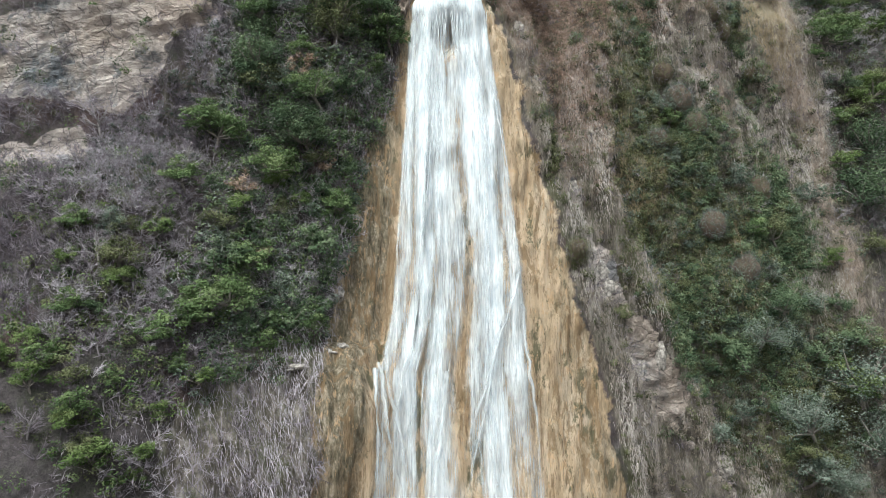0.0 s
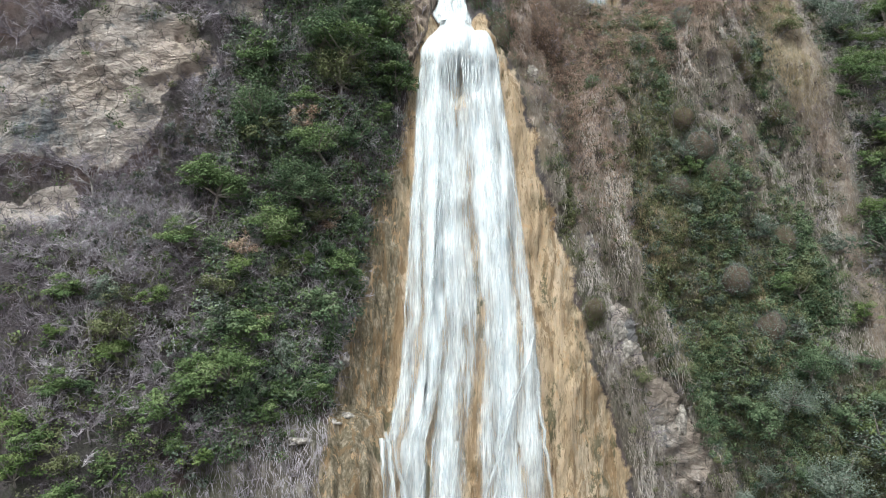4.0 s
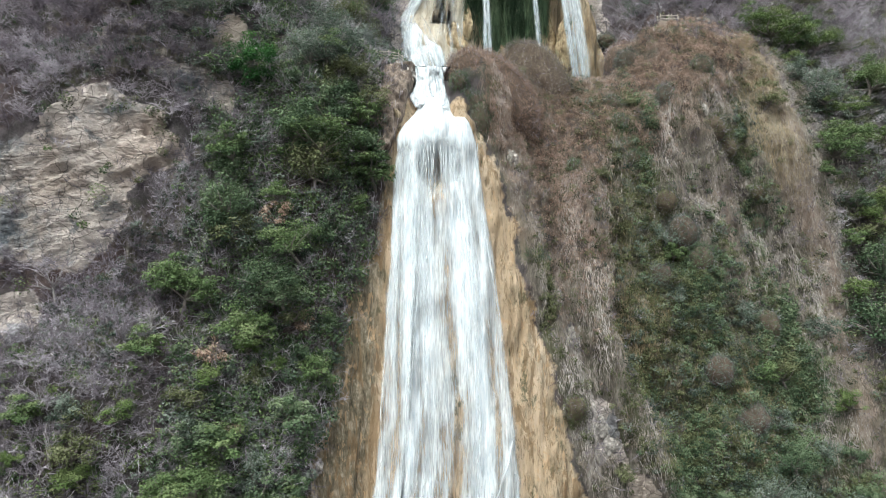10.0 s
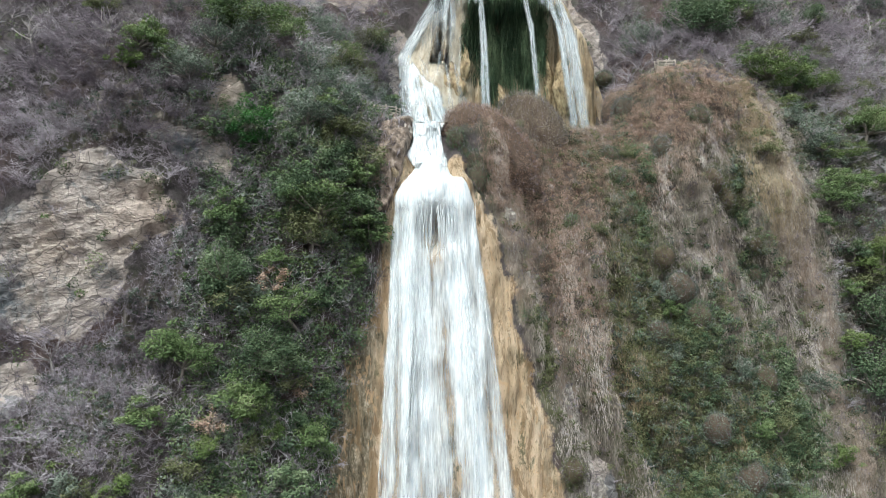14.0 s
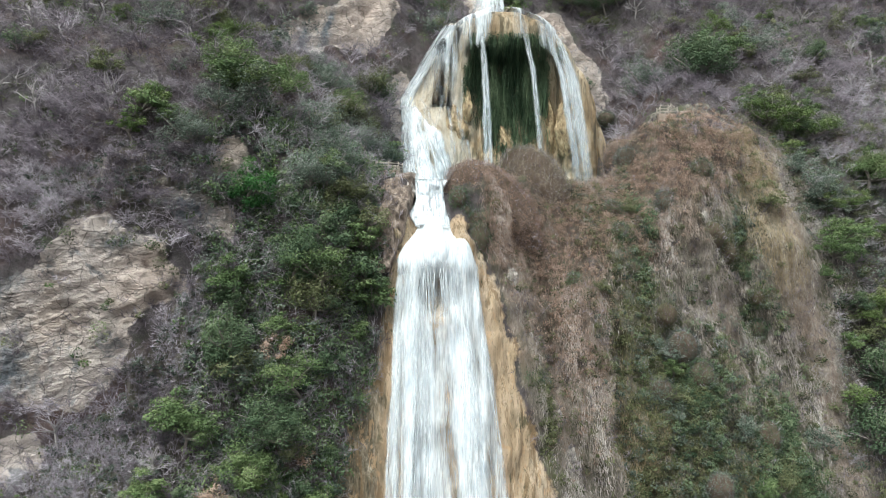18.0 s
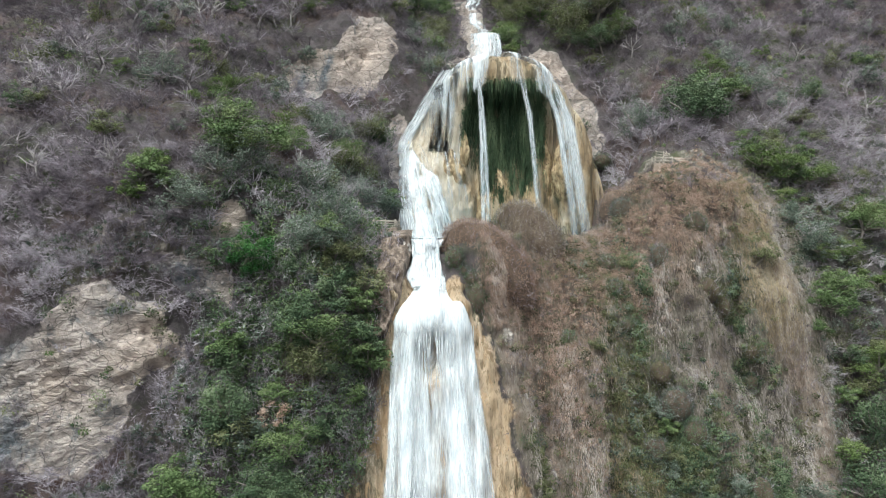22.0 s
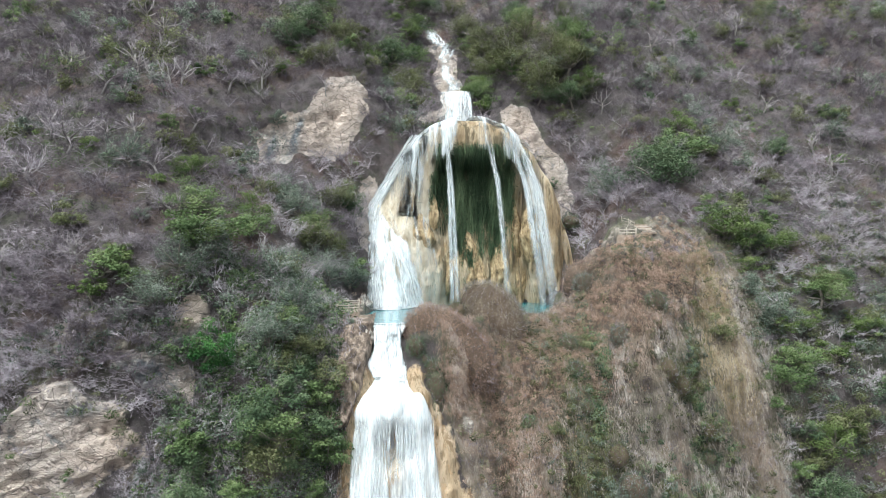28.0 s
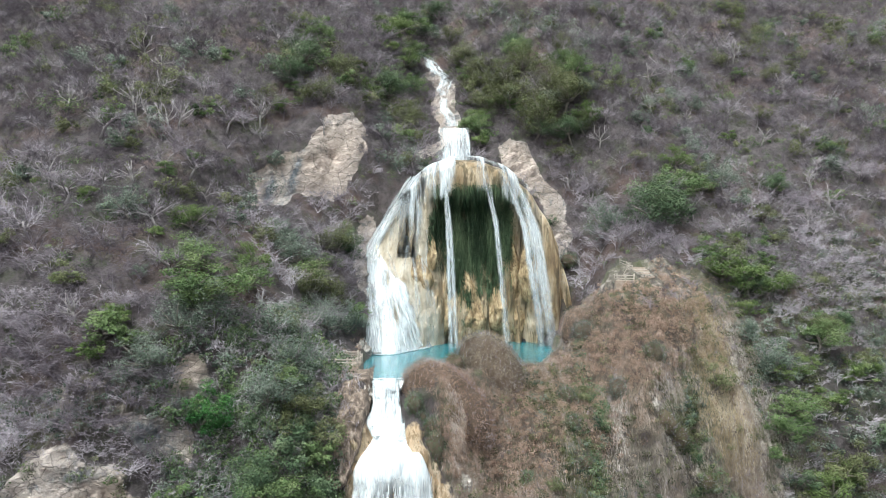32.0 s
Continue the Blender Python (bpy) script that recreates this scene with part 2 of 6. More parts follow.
def leaf_material(name, stops, translucent=0.22):
    m, n, l, b = mat(name)
    g = n.new("ShaderNodeNewGeometry")
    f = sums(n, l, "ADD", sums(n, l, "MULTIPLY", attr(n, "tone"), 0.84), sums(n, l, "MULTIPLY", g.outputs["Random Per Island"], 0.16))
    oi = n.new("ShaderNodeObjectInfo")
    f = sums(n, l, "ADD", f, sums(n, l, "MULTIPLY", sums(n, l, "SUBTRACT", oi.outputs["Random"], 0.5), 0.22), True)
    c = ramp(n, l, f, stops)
    l.new(c, b.inputs["Base Color"])
    b.inputs["Roughness"].default_value = 0.6
    b.inputs["Specular IOR Level"].default_value = 0.12
    if translucent:
        t, x = n.new("ShaderNodeBsdfTranslucent"), n.new("ShaderNodeMixShader")
        l.new(c, t.inputs["Color"])
        x.inputs[0].default_value = translucent
        l.new(b.outputs[0], x.inputs[1])
        l.new(t.outputs[0], x.inputs[2])
        l.new(x.outputs[0], n["Material Output"].inputs[0])
    return m


def plain(name, stops, scale, rough=0.8, stretch=(1, 1, 1), rel=0.3, dist=0.05):
    m, n, l, b = mat(name)
    f = noise_tex(n, l, scale, 8, stretch, 0.65)
    l.new(ramp(n, l, f, stops), b.inputs["Base Color"])
    b.inputs["Roughness"].default_value = rough
    bump(n, l, b, f, rel, dist)
    return m


def water_material(name, streak):
    """Falling white water: threads of foam, with the rock behind showing through where it thins."""
    m, n, l, b = mat(name)
    f = noise_tex(n, l, 1.0, 9, (streak, streak * 0.075, 1), 0.7, 0.3, "UV")
    f2 = noise_tex(n, l, 1.0, 7, (streak * 0.28, streak * 0.03, 1), 0.62, 0.4, "UV")
    f = sums(n, l, "ADD", sums(n, l, "MULTIPLY", f, 0.6), sums(n, l, "MULTIPLY", f2, 0.4))
    a = sums(n, l, "ADD", sums(n, l, "MULTIPLY", sums(n, l, "SUBTRACT", f, 0.5), 2.0), attr(n, "cover"))
    r = n.new("ShaderNodeMapRange")
    r.interpolation_type = "SMOOTHSTEP"
    r.inputs["From Min"].default_value, r.inputs["From Max"].default_value = 0.0, 1.0
    r.inputs["To Min"].default_value, r.inputs["To Max"].default_value = 0.0, 0.98
    l.new(a, r.inputs["Value"])
    l.new(r.outputs[0], b.inputs["Alpha"])
    f3 = noise_tex(n, l, 1.0, 8, (streak * 0.7, streak * 0.09, 1), 0.7, 0.5, "UV")
    l.new(ramp(n, l, f3, [(0.34, (0.44, 0.51, 0.57)), (0.47, (0.60, 0.65, 0.69)), (0.62, (0.77, 0.79, 0.80))]), b.inputs["Base Color"])
    b.inputs["Roughness"].default_value = 0.4
    bump(n, l, b, f3, 0.6, 0.25)
    return m


TERRAIN_M = terrain_material()
LEAF = {
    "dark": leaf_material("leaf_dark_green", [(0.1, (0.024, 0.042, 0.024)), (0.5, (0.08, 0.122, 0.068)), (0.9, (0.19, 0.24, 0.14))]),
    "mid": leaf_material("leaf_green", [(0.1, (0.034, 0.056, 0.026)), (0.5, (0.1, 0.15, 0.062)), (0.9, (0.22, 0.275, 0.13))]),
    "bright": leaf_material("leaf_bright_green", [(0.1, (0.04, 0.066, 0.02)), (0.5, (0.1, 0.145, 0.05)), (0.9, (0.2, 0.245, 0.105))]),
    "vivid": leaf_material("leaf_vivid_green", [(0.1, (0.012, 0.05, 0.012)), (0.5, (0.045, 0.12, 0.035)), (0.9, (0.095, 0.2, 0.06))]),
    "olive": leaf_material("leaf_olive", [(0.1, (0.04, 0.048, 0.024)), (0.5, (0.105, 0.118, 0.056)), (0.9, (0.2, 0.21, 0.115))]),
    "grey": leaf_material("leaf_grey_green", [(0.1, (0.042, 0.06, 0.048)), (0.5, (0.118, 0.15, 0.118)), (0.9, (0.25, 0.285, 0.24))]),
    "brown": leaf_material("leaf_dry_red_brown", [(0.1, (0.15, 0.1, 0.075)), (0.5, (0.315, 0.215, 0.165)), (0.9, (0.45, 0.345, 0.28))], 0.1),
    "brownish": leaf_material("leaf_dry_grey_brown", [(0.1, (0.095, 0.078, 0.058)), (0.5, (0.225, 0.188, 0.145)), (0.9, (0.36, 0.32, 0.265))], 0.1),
}
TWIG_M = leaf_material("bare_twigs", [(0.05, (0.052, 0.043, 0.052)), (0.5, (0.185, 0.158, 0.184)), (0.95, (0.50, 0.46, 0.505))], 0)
RED_VINE_M = leaf_material("red_brown_vines", [(0.05, (0.062, 0.042, 0.034)), (0.4, (0.17, 0.12, 0.1)), (0.7, (0.3, 0.23, 0.2)), (0.95, (0.5, 0.43, 0.39))], 0.05)
GOLD_VINE_M = leaf_material("golden_dry_grass", [(0.05, (0.09, 0.066, 0.038)), (0.4, (0.215, 0.165, 0.1)), (0.7, (0.335, 0.268, 0.175)), (0.95, (0.47, 0.395, 0.29))], 0.05)
OLIVE_VINE_M = leaf_material("olive_grass", [(0.05, (0.04, 0.042, 0.018)), (0.4, (0.105, 0.105, 0.046)), (0.7, (0.19, 0.18, 0.09)), (0.95, (0.32, 0.295, 0.19))], 0.05)
VINE_M = leaf_material("dry_vines", [(0.05, (0.075, 0.063, 0.05)), (0.4, (0.19, 0.163, 0.138)), (0.7, (0.34, 0.298, 0.268)), (0.95, (0.55, 0.5, 0.47))], 0.05)
BARK_M = plain("bark", [(0.3, (0.10, 0.085, 0.075)), (0.7, (0.27, 0.24, 0.22))], 3, 0.9, (1, 1, 0.3))
WOOD_M = plain("weathered_wood", [(0.3, (0.26, 0.225, 0.19)), (0.7, (0.46, 0.41, 0.36))], 4, 0.8)
EARTH_M = plain("trodden_earth", [(0.3, (0.19, 0.145, 0.115)), (0.7, (0.36, 0.295, 0.245))], 1.2, 0.95)
STONE_M = plain("grey_limestone", [(0.34, (0.09, 0.082, 0.075)), (0.5, (0.29, 0.262, 0.238)), (0.66, (0.52, 0.48, 0.44))], 2.2, 0.9, rel=0.8, dist=0.3)
FALL_M = water_material("falling_water", 5.6)
VEIL_M = water_material("thin_falling_water", 4.6)


def pool_material():
    m, n, l, b = mat("turquoise_pool")
    l.new(ramp(n, l, noise_tex(n, l, 0.25, 5), [(0.3, (0.015, 0.125, 0.16)), (0.7, (0.035, 0.195, 0.225))]), b.inputs["Base Color"])
    b.inputs["Roughness"].default_value = 0.12
    bump(n, l, b, noise_tex(n, l, 2.2, 4), 0.25, 0.08)
    return m


POOL_M = pool_material()

# ---- landform: a loft of hand-drawn cross sections, valley floor to hilltop ----
def hash3(i, j, k):
    n = (i * 374761393 + j * 668265263 + k * 1274126177) & 0xFFFFFFFF
    n = ((n ^ (n >> 13)) * 1103515245) & 0xFFFFFFFF
    n = ((n ^ (n >> 16)) * 2654435761) & 0xFFFFFFFF
    return ((n ^ (n >> 15)) & 0xFFFF) / 65535.0


def vnoise(x, y, z):
    x, y, z = np.broadcast_arrays(np.asarray(x, float), np.asarray(y, float), np.asarray(z, float))
    i, j, k = [np.floor(a).astype(np.int64) for a in (x, y, z)]
    u, v, w = x - i, y - j, z - k
    u, v, w = [a * a * (3 - 2 * a) for a in (u, v, w)]
    r = 0
    for a in (0, 1):
        for b in (0, 1):
            for c in (0, 1):
                r = r + hash3(i + a, j + b, k + c) * (u if a else 1 - u) * (v if b else 1 - v) * (w if c else 1 - w)
    return r * 2 - 1


def fbm(x, y, z, octaves=4):
    r, a, f = 0, 0.5, 1.0
    for o in range(octaves):
        r = r + a * vnoise(x * f + 17 * o, y * f + 5 * o, z * f + 31 * o)
        a, f = a * 0.5, f * 2.03
    return r


def blocks(u, v, seed):
    """Broken blocks: one value for each cell of a jittered net."""
    i, j = np.floor(u).astype(np.int64), np.floor(v).astype(np.int64)
    best, val = np.full(u.shape, 9.0), np.zeros(u.shape)
    for a in (-1, 0, 1):
        for b in (-1, 0, 1):
            s = np.full(i.shape, seed, np.int64)
            d = (i + a + hash3(i + a, j + b, s) - u) ** 2 + (j + b + hash3(i + a, j + b, s + 1) - v) ** 2
            near = d < best
            best, val = np.where(near, d, best), np.where(near, hash3(i + a, j + b, s + 2), val)
    return val - 0.5


def smooth(a, b, v):
    t = np.clip((v - a) / (b - a), 0, 1)
    return t * t * (3 - 2 * t)


# each section: x, then (y, z) at: valley, valley edge, foot, low face, face, high face, brow, rim, rim back,
# ledge back, wall, wall top, slope, crest, far plateau
SECTIONS = [
    (-420, [-1500, -2, -80, 0, 30, 4, 45, 20, 60, 40, 82, 62, 93, 86, 103, 100, 108, 105, 114, 110, 124, 118, 140, 130, 175, 155, 380, 300, 1500, 330]),
    (-90, [-1500, -2, -80, 0, 30, 4, 48, 20, 64, 40, 83, 62, 93, 86, 102, 100, 108, 105, 114, 110, 124, 118, 140, 130, 170, 152, 370, 300, 1500, 330]),
    (-50, [-1500, -2, -80, 0, 36, 4, 54, 20, 68, 40, 84, 60, 91, 86, 98, 100, 104, 106, 111, 112, 120, 119, 138, 132, 160, 150, 360, 300, 1500, 330]),
    (-37, [-1500, -2, -80, 0, 44, 4, 58, 20, 71, 40, 86, 61, 91.5, 86, 95, 98, 101, 104, 109, 111, 122, 120, 140, 132, 158, 149, 360, 300, 1500, 330]),
    (-26, [-1500, -2, -80, 0, 54, 4, 68, 20, 80, 40, 89, 62, 95.5, 86, 98, 100, 104, 105, 116, 111, 138, 119, 146, 131, 162, 149, 350, 290, 1500, 325]),
    (-15, [-1500, -2, -80, 0, 72, 4, 80, 18, 87, 40, 90, 62, 96, 86, 102, 95, 110, 98, 124, 104, 143, 117, 149, 135, 166, 150, 350, 285, 1500, 320]),
    (-8, [-1500, -2, -80, 0, 80, 4, 85, 18, 90, 40, 94, 62, 99, 84, 104.5, 92.6, 112, 93.2, 128, 96, 143, 112, 151, 132, 172, 148, 345, 280, 1500, 320]),
    (-3, [-1500, -2, -80, 0, 82, 4, 86, 18, 90, 40, 93.5, 62, 98.5, 84, 103.6, 91.6, 106.5, 90.6, 137, 90.6, 149, 114, 156, 130, 182, 147, 345, 275, 1500, 320]),
    (2, [-1500, -2, -80, 0, 82, 4, 86, 16, 90, 40, 93.5, 62, 98, 84.6, 103.6, 91.0, 106, 90.4, 143, 90.4, 153, 116, 158, 127, 192, 149, 345, 265, 1500, 315]),
    (7, [-1500, -2, -80, 0, 82, 4, 86, 16, 90, 40, 94, 62, 99.5, 82, 103.8, 92.4, 110, 90.4, 145, 90.4, 155, 118, 160, 127, 200, 150, 345, 262, 1500, 315]),
    (14, [-1500, -2, -80, 0, 84, 4, 88, 16, 91.5, 42, 97, 62, 104.5, 80, 109, 92, 114, 90.4, 145, 90.4, 155, 118, 160, 128, 190, 149, 345, 270, 1500, 315]),
    (22, [-1500, -2, -80, 0, 88, 4, 91.5, 16, 94.5, 42, 99, 60, 107, 84, 113, 91.8, 118, 90.4, 145, 90.6, 154, 115, 160, 129, 178, 147, 345, 278, 1500, 318]),
    (28, [-1500, -2, -80, 0, 90, 4, 93.5, 16, 96, 42, 101, 62, 108, 85, 119.5, 94, 123, 92, 144, 91, 152, 111, 160, 126, 172, 146, 345, 284, 1500, 320]),
    (33, [-1500, -2, -80, 0, 92, 4, 95, 16, 97, 42, 102, 62, 108.7, 86, 121, 98.8, 125, 99, 144, 96, 152, 111, 160, 124, 172, 146, 345, 288, 1500, 320]),
    (39, [-1500, -2, -80, 0, 93, 4, 96.5, 17, 98.5, 42, 103.5, 62, 109.5, 86, 121, 102, 127, 104, 144, 109, 158, 118, 162, 128, 170, 146, 345, 292, 1500, 322]),
    (48, [-1500, -2, -80, 0, 92, 4, 96.5, 17, 100, 42, 107.5, 64, 112, 83, 121, 98.5, 129, 103.5, 141, 112, 152, 121, 160, 132, 172, 146, 345, 296, 1500, 325]),
    (58, [-1500, -2, -80, 0, 90, 4, 96, 17, 101.5, 42, 110, 60, 114, 77, 122, 92, 131, 101, 141, 110, 152, 119, 164, 131, 182, 147, 345, 298, 1500, 325]),
    (75, [-1500, -2, -80, 0, 90, 4, 97, 17, 104, 40, 112, 60, 121, 83, 130, 97, 139, 105, 148, 112, 158, 120, 172, 132, 192, 150, 350, 300, 1500, 325]),
    (92, [-1500, -2, -80, 0, 90, 4, 99, 17, 107, 40, 117, 62, 128, 85, 137, 97, 146, 107, 154, 115, 163, 125, 179, 138, 205, 162, 360, 300, 1500, 330]),
    (160, [-1500, -2, -80, 0, 96, 4, 106, 18, 116, 40, 128, 62, 140, 85, 150, 99, 158, 109, 167, 118, 177, 128, 194, 142, 222, 168, 380, 300, 1500, 330]),
    (420, [-1500, -2, -80, 0, 110, 4, 122, 20, 134, 42, 146, 64, 158, 87, 168, 101, 176, 111, 186, 120, 196, 130, 214, 145, 242, 170, 400, 300, 1500, 330]),
]
ROWS_PER_SPAN = [4, 5, 8, 46, 60, 60, 30, 10, 22, 46, 28, 42, 74, 8]


def loft_terrain():
    xs = np.concatenate([-140 - 10 * (1.35 ** np.arange(14) - 1)[::-1] / 0.35 - 4, np.arange(-140, -70, 1.0), np.arange(-70, -54, 0.5), np.arange(-54, -26, 0.35), np.arange(-26, -16, 0.5), np.arange(-16, 26, 0.3), np.arange(26, 90, 0.5), np.arange(90, 190, 1.0), 194 + 10 * (1.35 ** np.arange(14) - 1) / 0.35])
    sx = np.array([s[0] for s in SECTIONS], float)
    sec = np.array([np.reshape(s[1], (15, 2)) for s in SECTIONS], float)
    slope = np.gradient(sec, sx, axis=0)
    i = np.clip(np.searchsorted(sx, xs) - 1, 0, len(sx) - 2)
    h = (sx[i + 1] - sx[i])
    t = np.clip((xs - sx[i]) / h, 0, 1)
    h, t = h[:, None, None], t[:, None, None]
    hermite = (2 * t**3 - 3 * t**2 + 1) * sec[i] + (t**3 - 2 * t**2 + t) * h * slope[i] + (3 * t**2 - 2 * t**3) * sec[i + 1] + (t**3 - t**2) * h * slope[i + 1]
    straight = (1 - t) * sec[i] + t * sec[i + 1]
    cols = 0.45 * hermite + 0.55 * straight
    rows = []
    for k, n in enumerate(ROWS_PER_SPAN):
        for q in range(n):
            rows.append(cols[:, k] + (cols[:, k + 1] - cols[:, k]) * q / n)
    rows.append(cols[:, -1])
    g = np.array(rows)
    for _ in range(3):
        g[1:-1] = 0.25 * g[:-2] + 0.5 * g[1:-1] + 0.25 * g[2:]
        g[:, 1:-1] = 0.25 * g[:, :-2] + 0.5 * g[:, 1:-1] + 0.25 * g[:, 2:]
    return xs, g[..., 0], g[..., 1]


XS, GY, GZ = loft_terrain()
GX = np.broadcast_to(XS, GY.shape).copy()

# outline of the lower fall and of the tan travertine round it, by height
FALL_Z = [0, 18, 26, 34, 35, 44, 55, 66, 76, 80, 83, 85]
FALL_L = [-8.6, -8.8, -9.0, -8.6, -7.4, -6.4, -5.7, -5.0, -4.6, -4.2, -3.0, -2.2]
FALL_R = [14.0, 13.0, 11.6, 10.7, 10.6, 10.0, 9.0, 7.8, 6.4, 5.8, 4.4, 2.6]
TRAV_Z = [0, 18, 27, 36, 38, 44, 54, 61, 67, 73, 80, 84]
TRAV_L = [-16.5, -16.2, -16, -15, -13.8, -13.6, -11, -9.6, -7.6, -6.2, -5.2, -4]
TRAV_R = [25, 23.2, 21, 18.6, 18.0, 16.4, 13.3, 11.6, 10.4, 9.2, 7.4, 5]


def blob(x, z, cx, cz, rx, rz):
    return np.exp(-(((x - cx) / rx) ** 2 + ((z - cz) / rz) ** 2))


def spots(x, z, rows):
    """Soft patches on the cliff: rows of centre x and z, half width, half height and lean."""
    return np.clip(sum(blob(x - k * (z - cz), z, cx, cz, rx, rz) for cx, cz, rx, rz, k in rows), 0, 1)


def within(x, z, corners):
    """Distance inside a closed outline, below 0 outside it."""
    best, inside = np.full(x.shape, 1e9), np.zeros(x.shape, bool)
    for (xa, za), (xb, zb) in zip(corners, corners[1:] + corners[:1]):
        ex, ez = xb - xa, zb - za
        t = np.clip(((x - xa) * ex + (z - za) * ez) / (ex * ex + ez * ez), 0, 1)
        best = np.minimum(best, np.hypot(x - xa - t * ex, z - za - t * ez))
        inside ^= ((za > z) != (zb > z)) & (x < ex * (z - za) / (ez if ez else 1e-9) + xa)
    return np.where(inside, best, -best)


# outlines of the bare rock faces: beside the lower fall, left and right of the dome
FACE_LOW = [(-62, 75), (-50, 77.5), (-44.2, 81.3), (-41.3, 85), (-37.5, 86.3), (-34.2, 84.3), (-31, 82.8), (-28.6, 80.3), (-27.7, 77), (-30.3, 75.4), (-33.3, 73), (-34.8, 69.6), (-35.3, 66.7), (-38, 64.9), (-44, 65.7), (-62, 66)]
FACE_UP = [(-25, 117.5), (-25.6, 123.4), (-22.2, 128.7), (-17.6, 129.6), (-13.9, 136), (-10, 138.9), (-6.9, 135), (-6.6, 129.3), (-8.5, 123), (-12.5, 119.5), (-18.7, 121.2), (-22.3, 117.8)]
FACE_SIDE = [(20.6, 131.4), (24.1, 134.5), (27.7, 133), (30.4, 125), (34.6, 119.8), (35.6, 112), (32.6, 106), (30.7, 114.7), (26.2, 124), (21.5, 126.6)]


def masks(x, y, z):
    e = 1.5 * fbm(x / 3, y / 3, z / 6, 5)
    tl, tr = np.interp(z, TRAV_Z, TRAV_L), np.interp(z, TRAV_Z, TRAV_R)
    trav = smooth(-0.7, 0.7, x - tl + e) * smooth(-0.9, 0.9, tr - x + 1.6 * e) * smooth(88, 85, z) * (y < 112) * (y > 62)
    e2 = fbm(x / 5, y / 5, z / 5, 5)
    lime = smooth(-0.7, 0.9, within(x, z, FACE_LOW) + 2.2 * e2) * (y < 104)
    lime = np.maximum(lime, smooth(-0.6, 0.8, within(x, z, FACE_UP) + 2.6 * e2) * (y > 120))
    lime = np.maximum(lime, smooth(-0.6, 0.8, within(x, z, FACE_SIDE) + 1.8 * e2) * (y > 135))
    lime = np.maximum(lime, smooth(0.45, 0.62, spots(x, z, [(-43.5, 60, 3.5, 3.5, 0), (-50, 55, 4, 5, 0), (-27.5, 86.5, 2.6, 2.6, -0.4), (-26, 91.5, 1.3, 2.6, 0), (-31.5, 88.5, 1.8, 1.2, -0.5), (-24.5, 85, 0.9, 2.4, 0)]) * (y < 104) + 0.6 * e2))
    lime = np.maximum(lime, smooth(0.45, 0.62, blob(x, z, 20.5, 45, 2.8, 5) * (y < 112) + 0.5 * e2))
    lime = np.maximum(lime, smooth(0.45, 0.62, blob(x - 0.35 * (34 - z), z, 27, 32, 3.2, 8) * (y < 112) + 0.55 * e2))
    lime = np.maximum(lime, smooth(0.5, 0.7, blob(x, z, -24.5, 93, 3, 5) * (y < 112) + 0.5 * e2))
    lime = np.maximum(lime, smooth(0.5, 0.7, blob(x, z, -6, 108, 3, 10) * (y > 120) + 0.4 * e2))
    lime = np.maximum(lime, smooth(0.45, 0.62, blob(x - np.interp(z, [127, 135, 145, 152, 164], [0, 11.5, 10, 10.8, 6]), z, 0, 145, 3.6, 18) * (y > 150) + 0.4 * e2))
    pale_run = blob(x, z, np.interp(z, [16, 20, 25, 31, 36, 45, 49, 53, 60], [38, 35.5, 30.4, 28, 25.4, 21.8, 19.4, 18.2, 16.4]), z, 1.5, 1)
    lime = np.maximum(lime, smooth(0.62, 0.8, pale_run * smooth(64, 58, z) * (y < 112) + 0.9 * fbm(x / 1.8, y / 3, z / 3.5, 4) - 0.12))
    lime = lime * (1 - trav) * (y > 62) * (z > 6)
    drape = smooth(0.35, 0.55, blob(x, z, -20, 27, 8.5, 14) * (y < 100) + 0.4 * e2)
    talus = smooth(0.35, 0.6, spots(x, z, [(-26, 85, 2.6, 9, 0), (-31, 66, 4, 6, 0), (-36, 59, 6, 5, 0), (-29, 73, 2.5, 4, 0), (-31, 91, 6, 3.5, 0), (-43, 90, 7, 3, 0)]) * (y < 104) + 0.7 * e2)
    drape = np.maximum(drape, talus)
    dry = np.maximum(np.where(z < 86, smooth(tr - 0.6, tr + 0.8, x), smooth(5, 8, x)) * smooth(64, 56, x) * (y < 134), drape) * (y > 62) * (1 - trav) * (1 - lime)
    return trav, lime, dry


TRAV, LIME, DRY = masks(GX, GY, GZ)
# what grows on the dry cliff, patch by patch
WX, WZ = GX + 3.4 * fbm(GX / 2.5, GY / 6, GZ / 6, 5), GZ + 7 * fbm(GX / 2.5 + 7, GY / 6, GZ / 6, 5)
CLIFF = (GY < 136) & (GX > 2)
RED = CLIFF * spots(WX, WZ, [(6, 88, 6, 6, 0), (10, 83, 5, 7, -0.1), (18.5, 75, 3.4, 12, -0.08), (41, 99.5, 5.5, 6.5, 0), (29.5, 84, 1.8, 3, 0), (24, 88, 6, 5, 0), (33, 92, 4, 5, 0), (37, 93, 3, 3, 0)])
GOLD = CLIFF * spots(WX, WZ, [(49, 95.5, 2.6, 8, -0.1), (49.5, 83, 2.2, 6, -0.15), (45.5, 102, 4, 2.5, 0), (41, 46, 4, 6, -0.2), (27, 57, 3, 6, -0.2)])
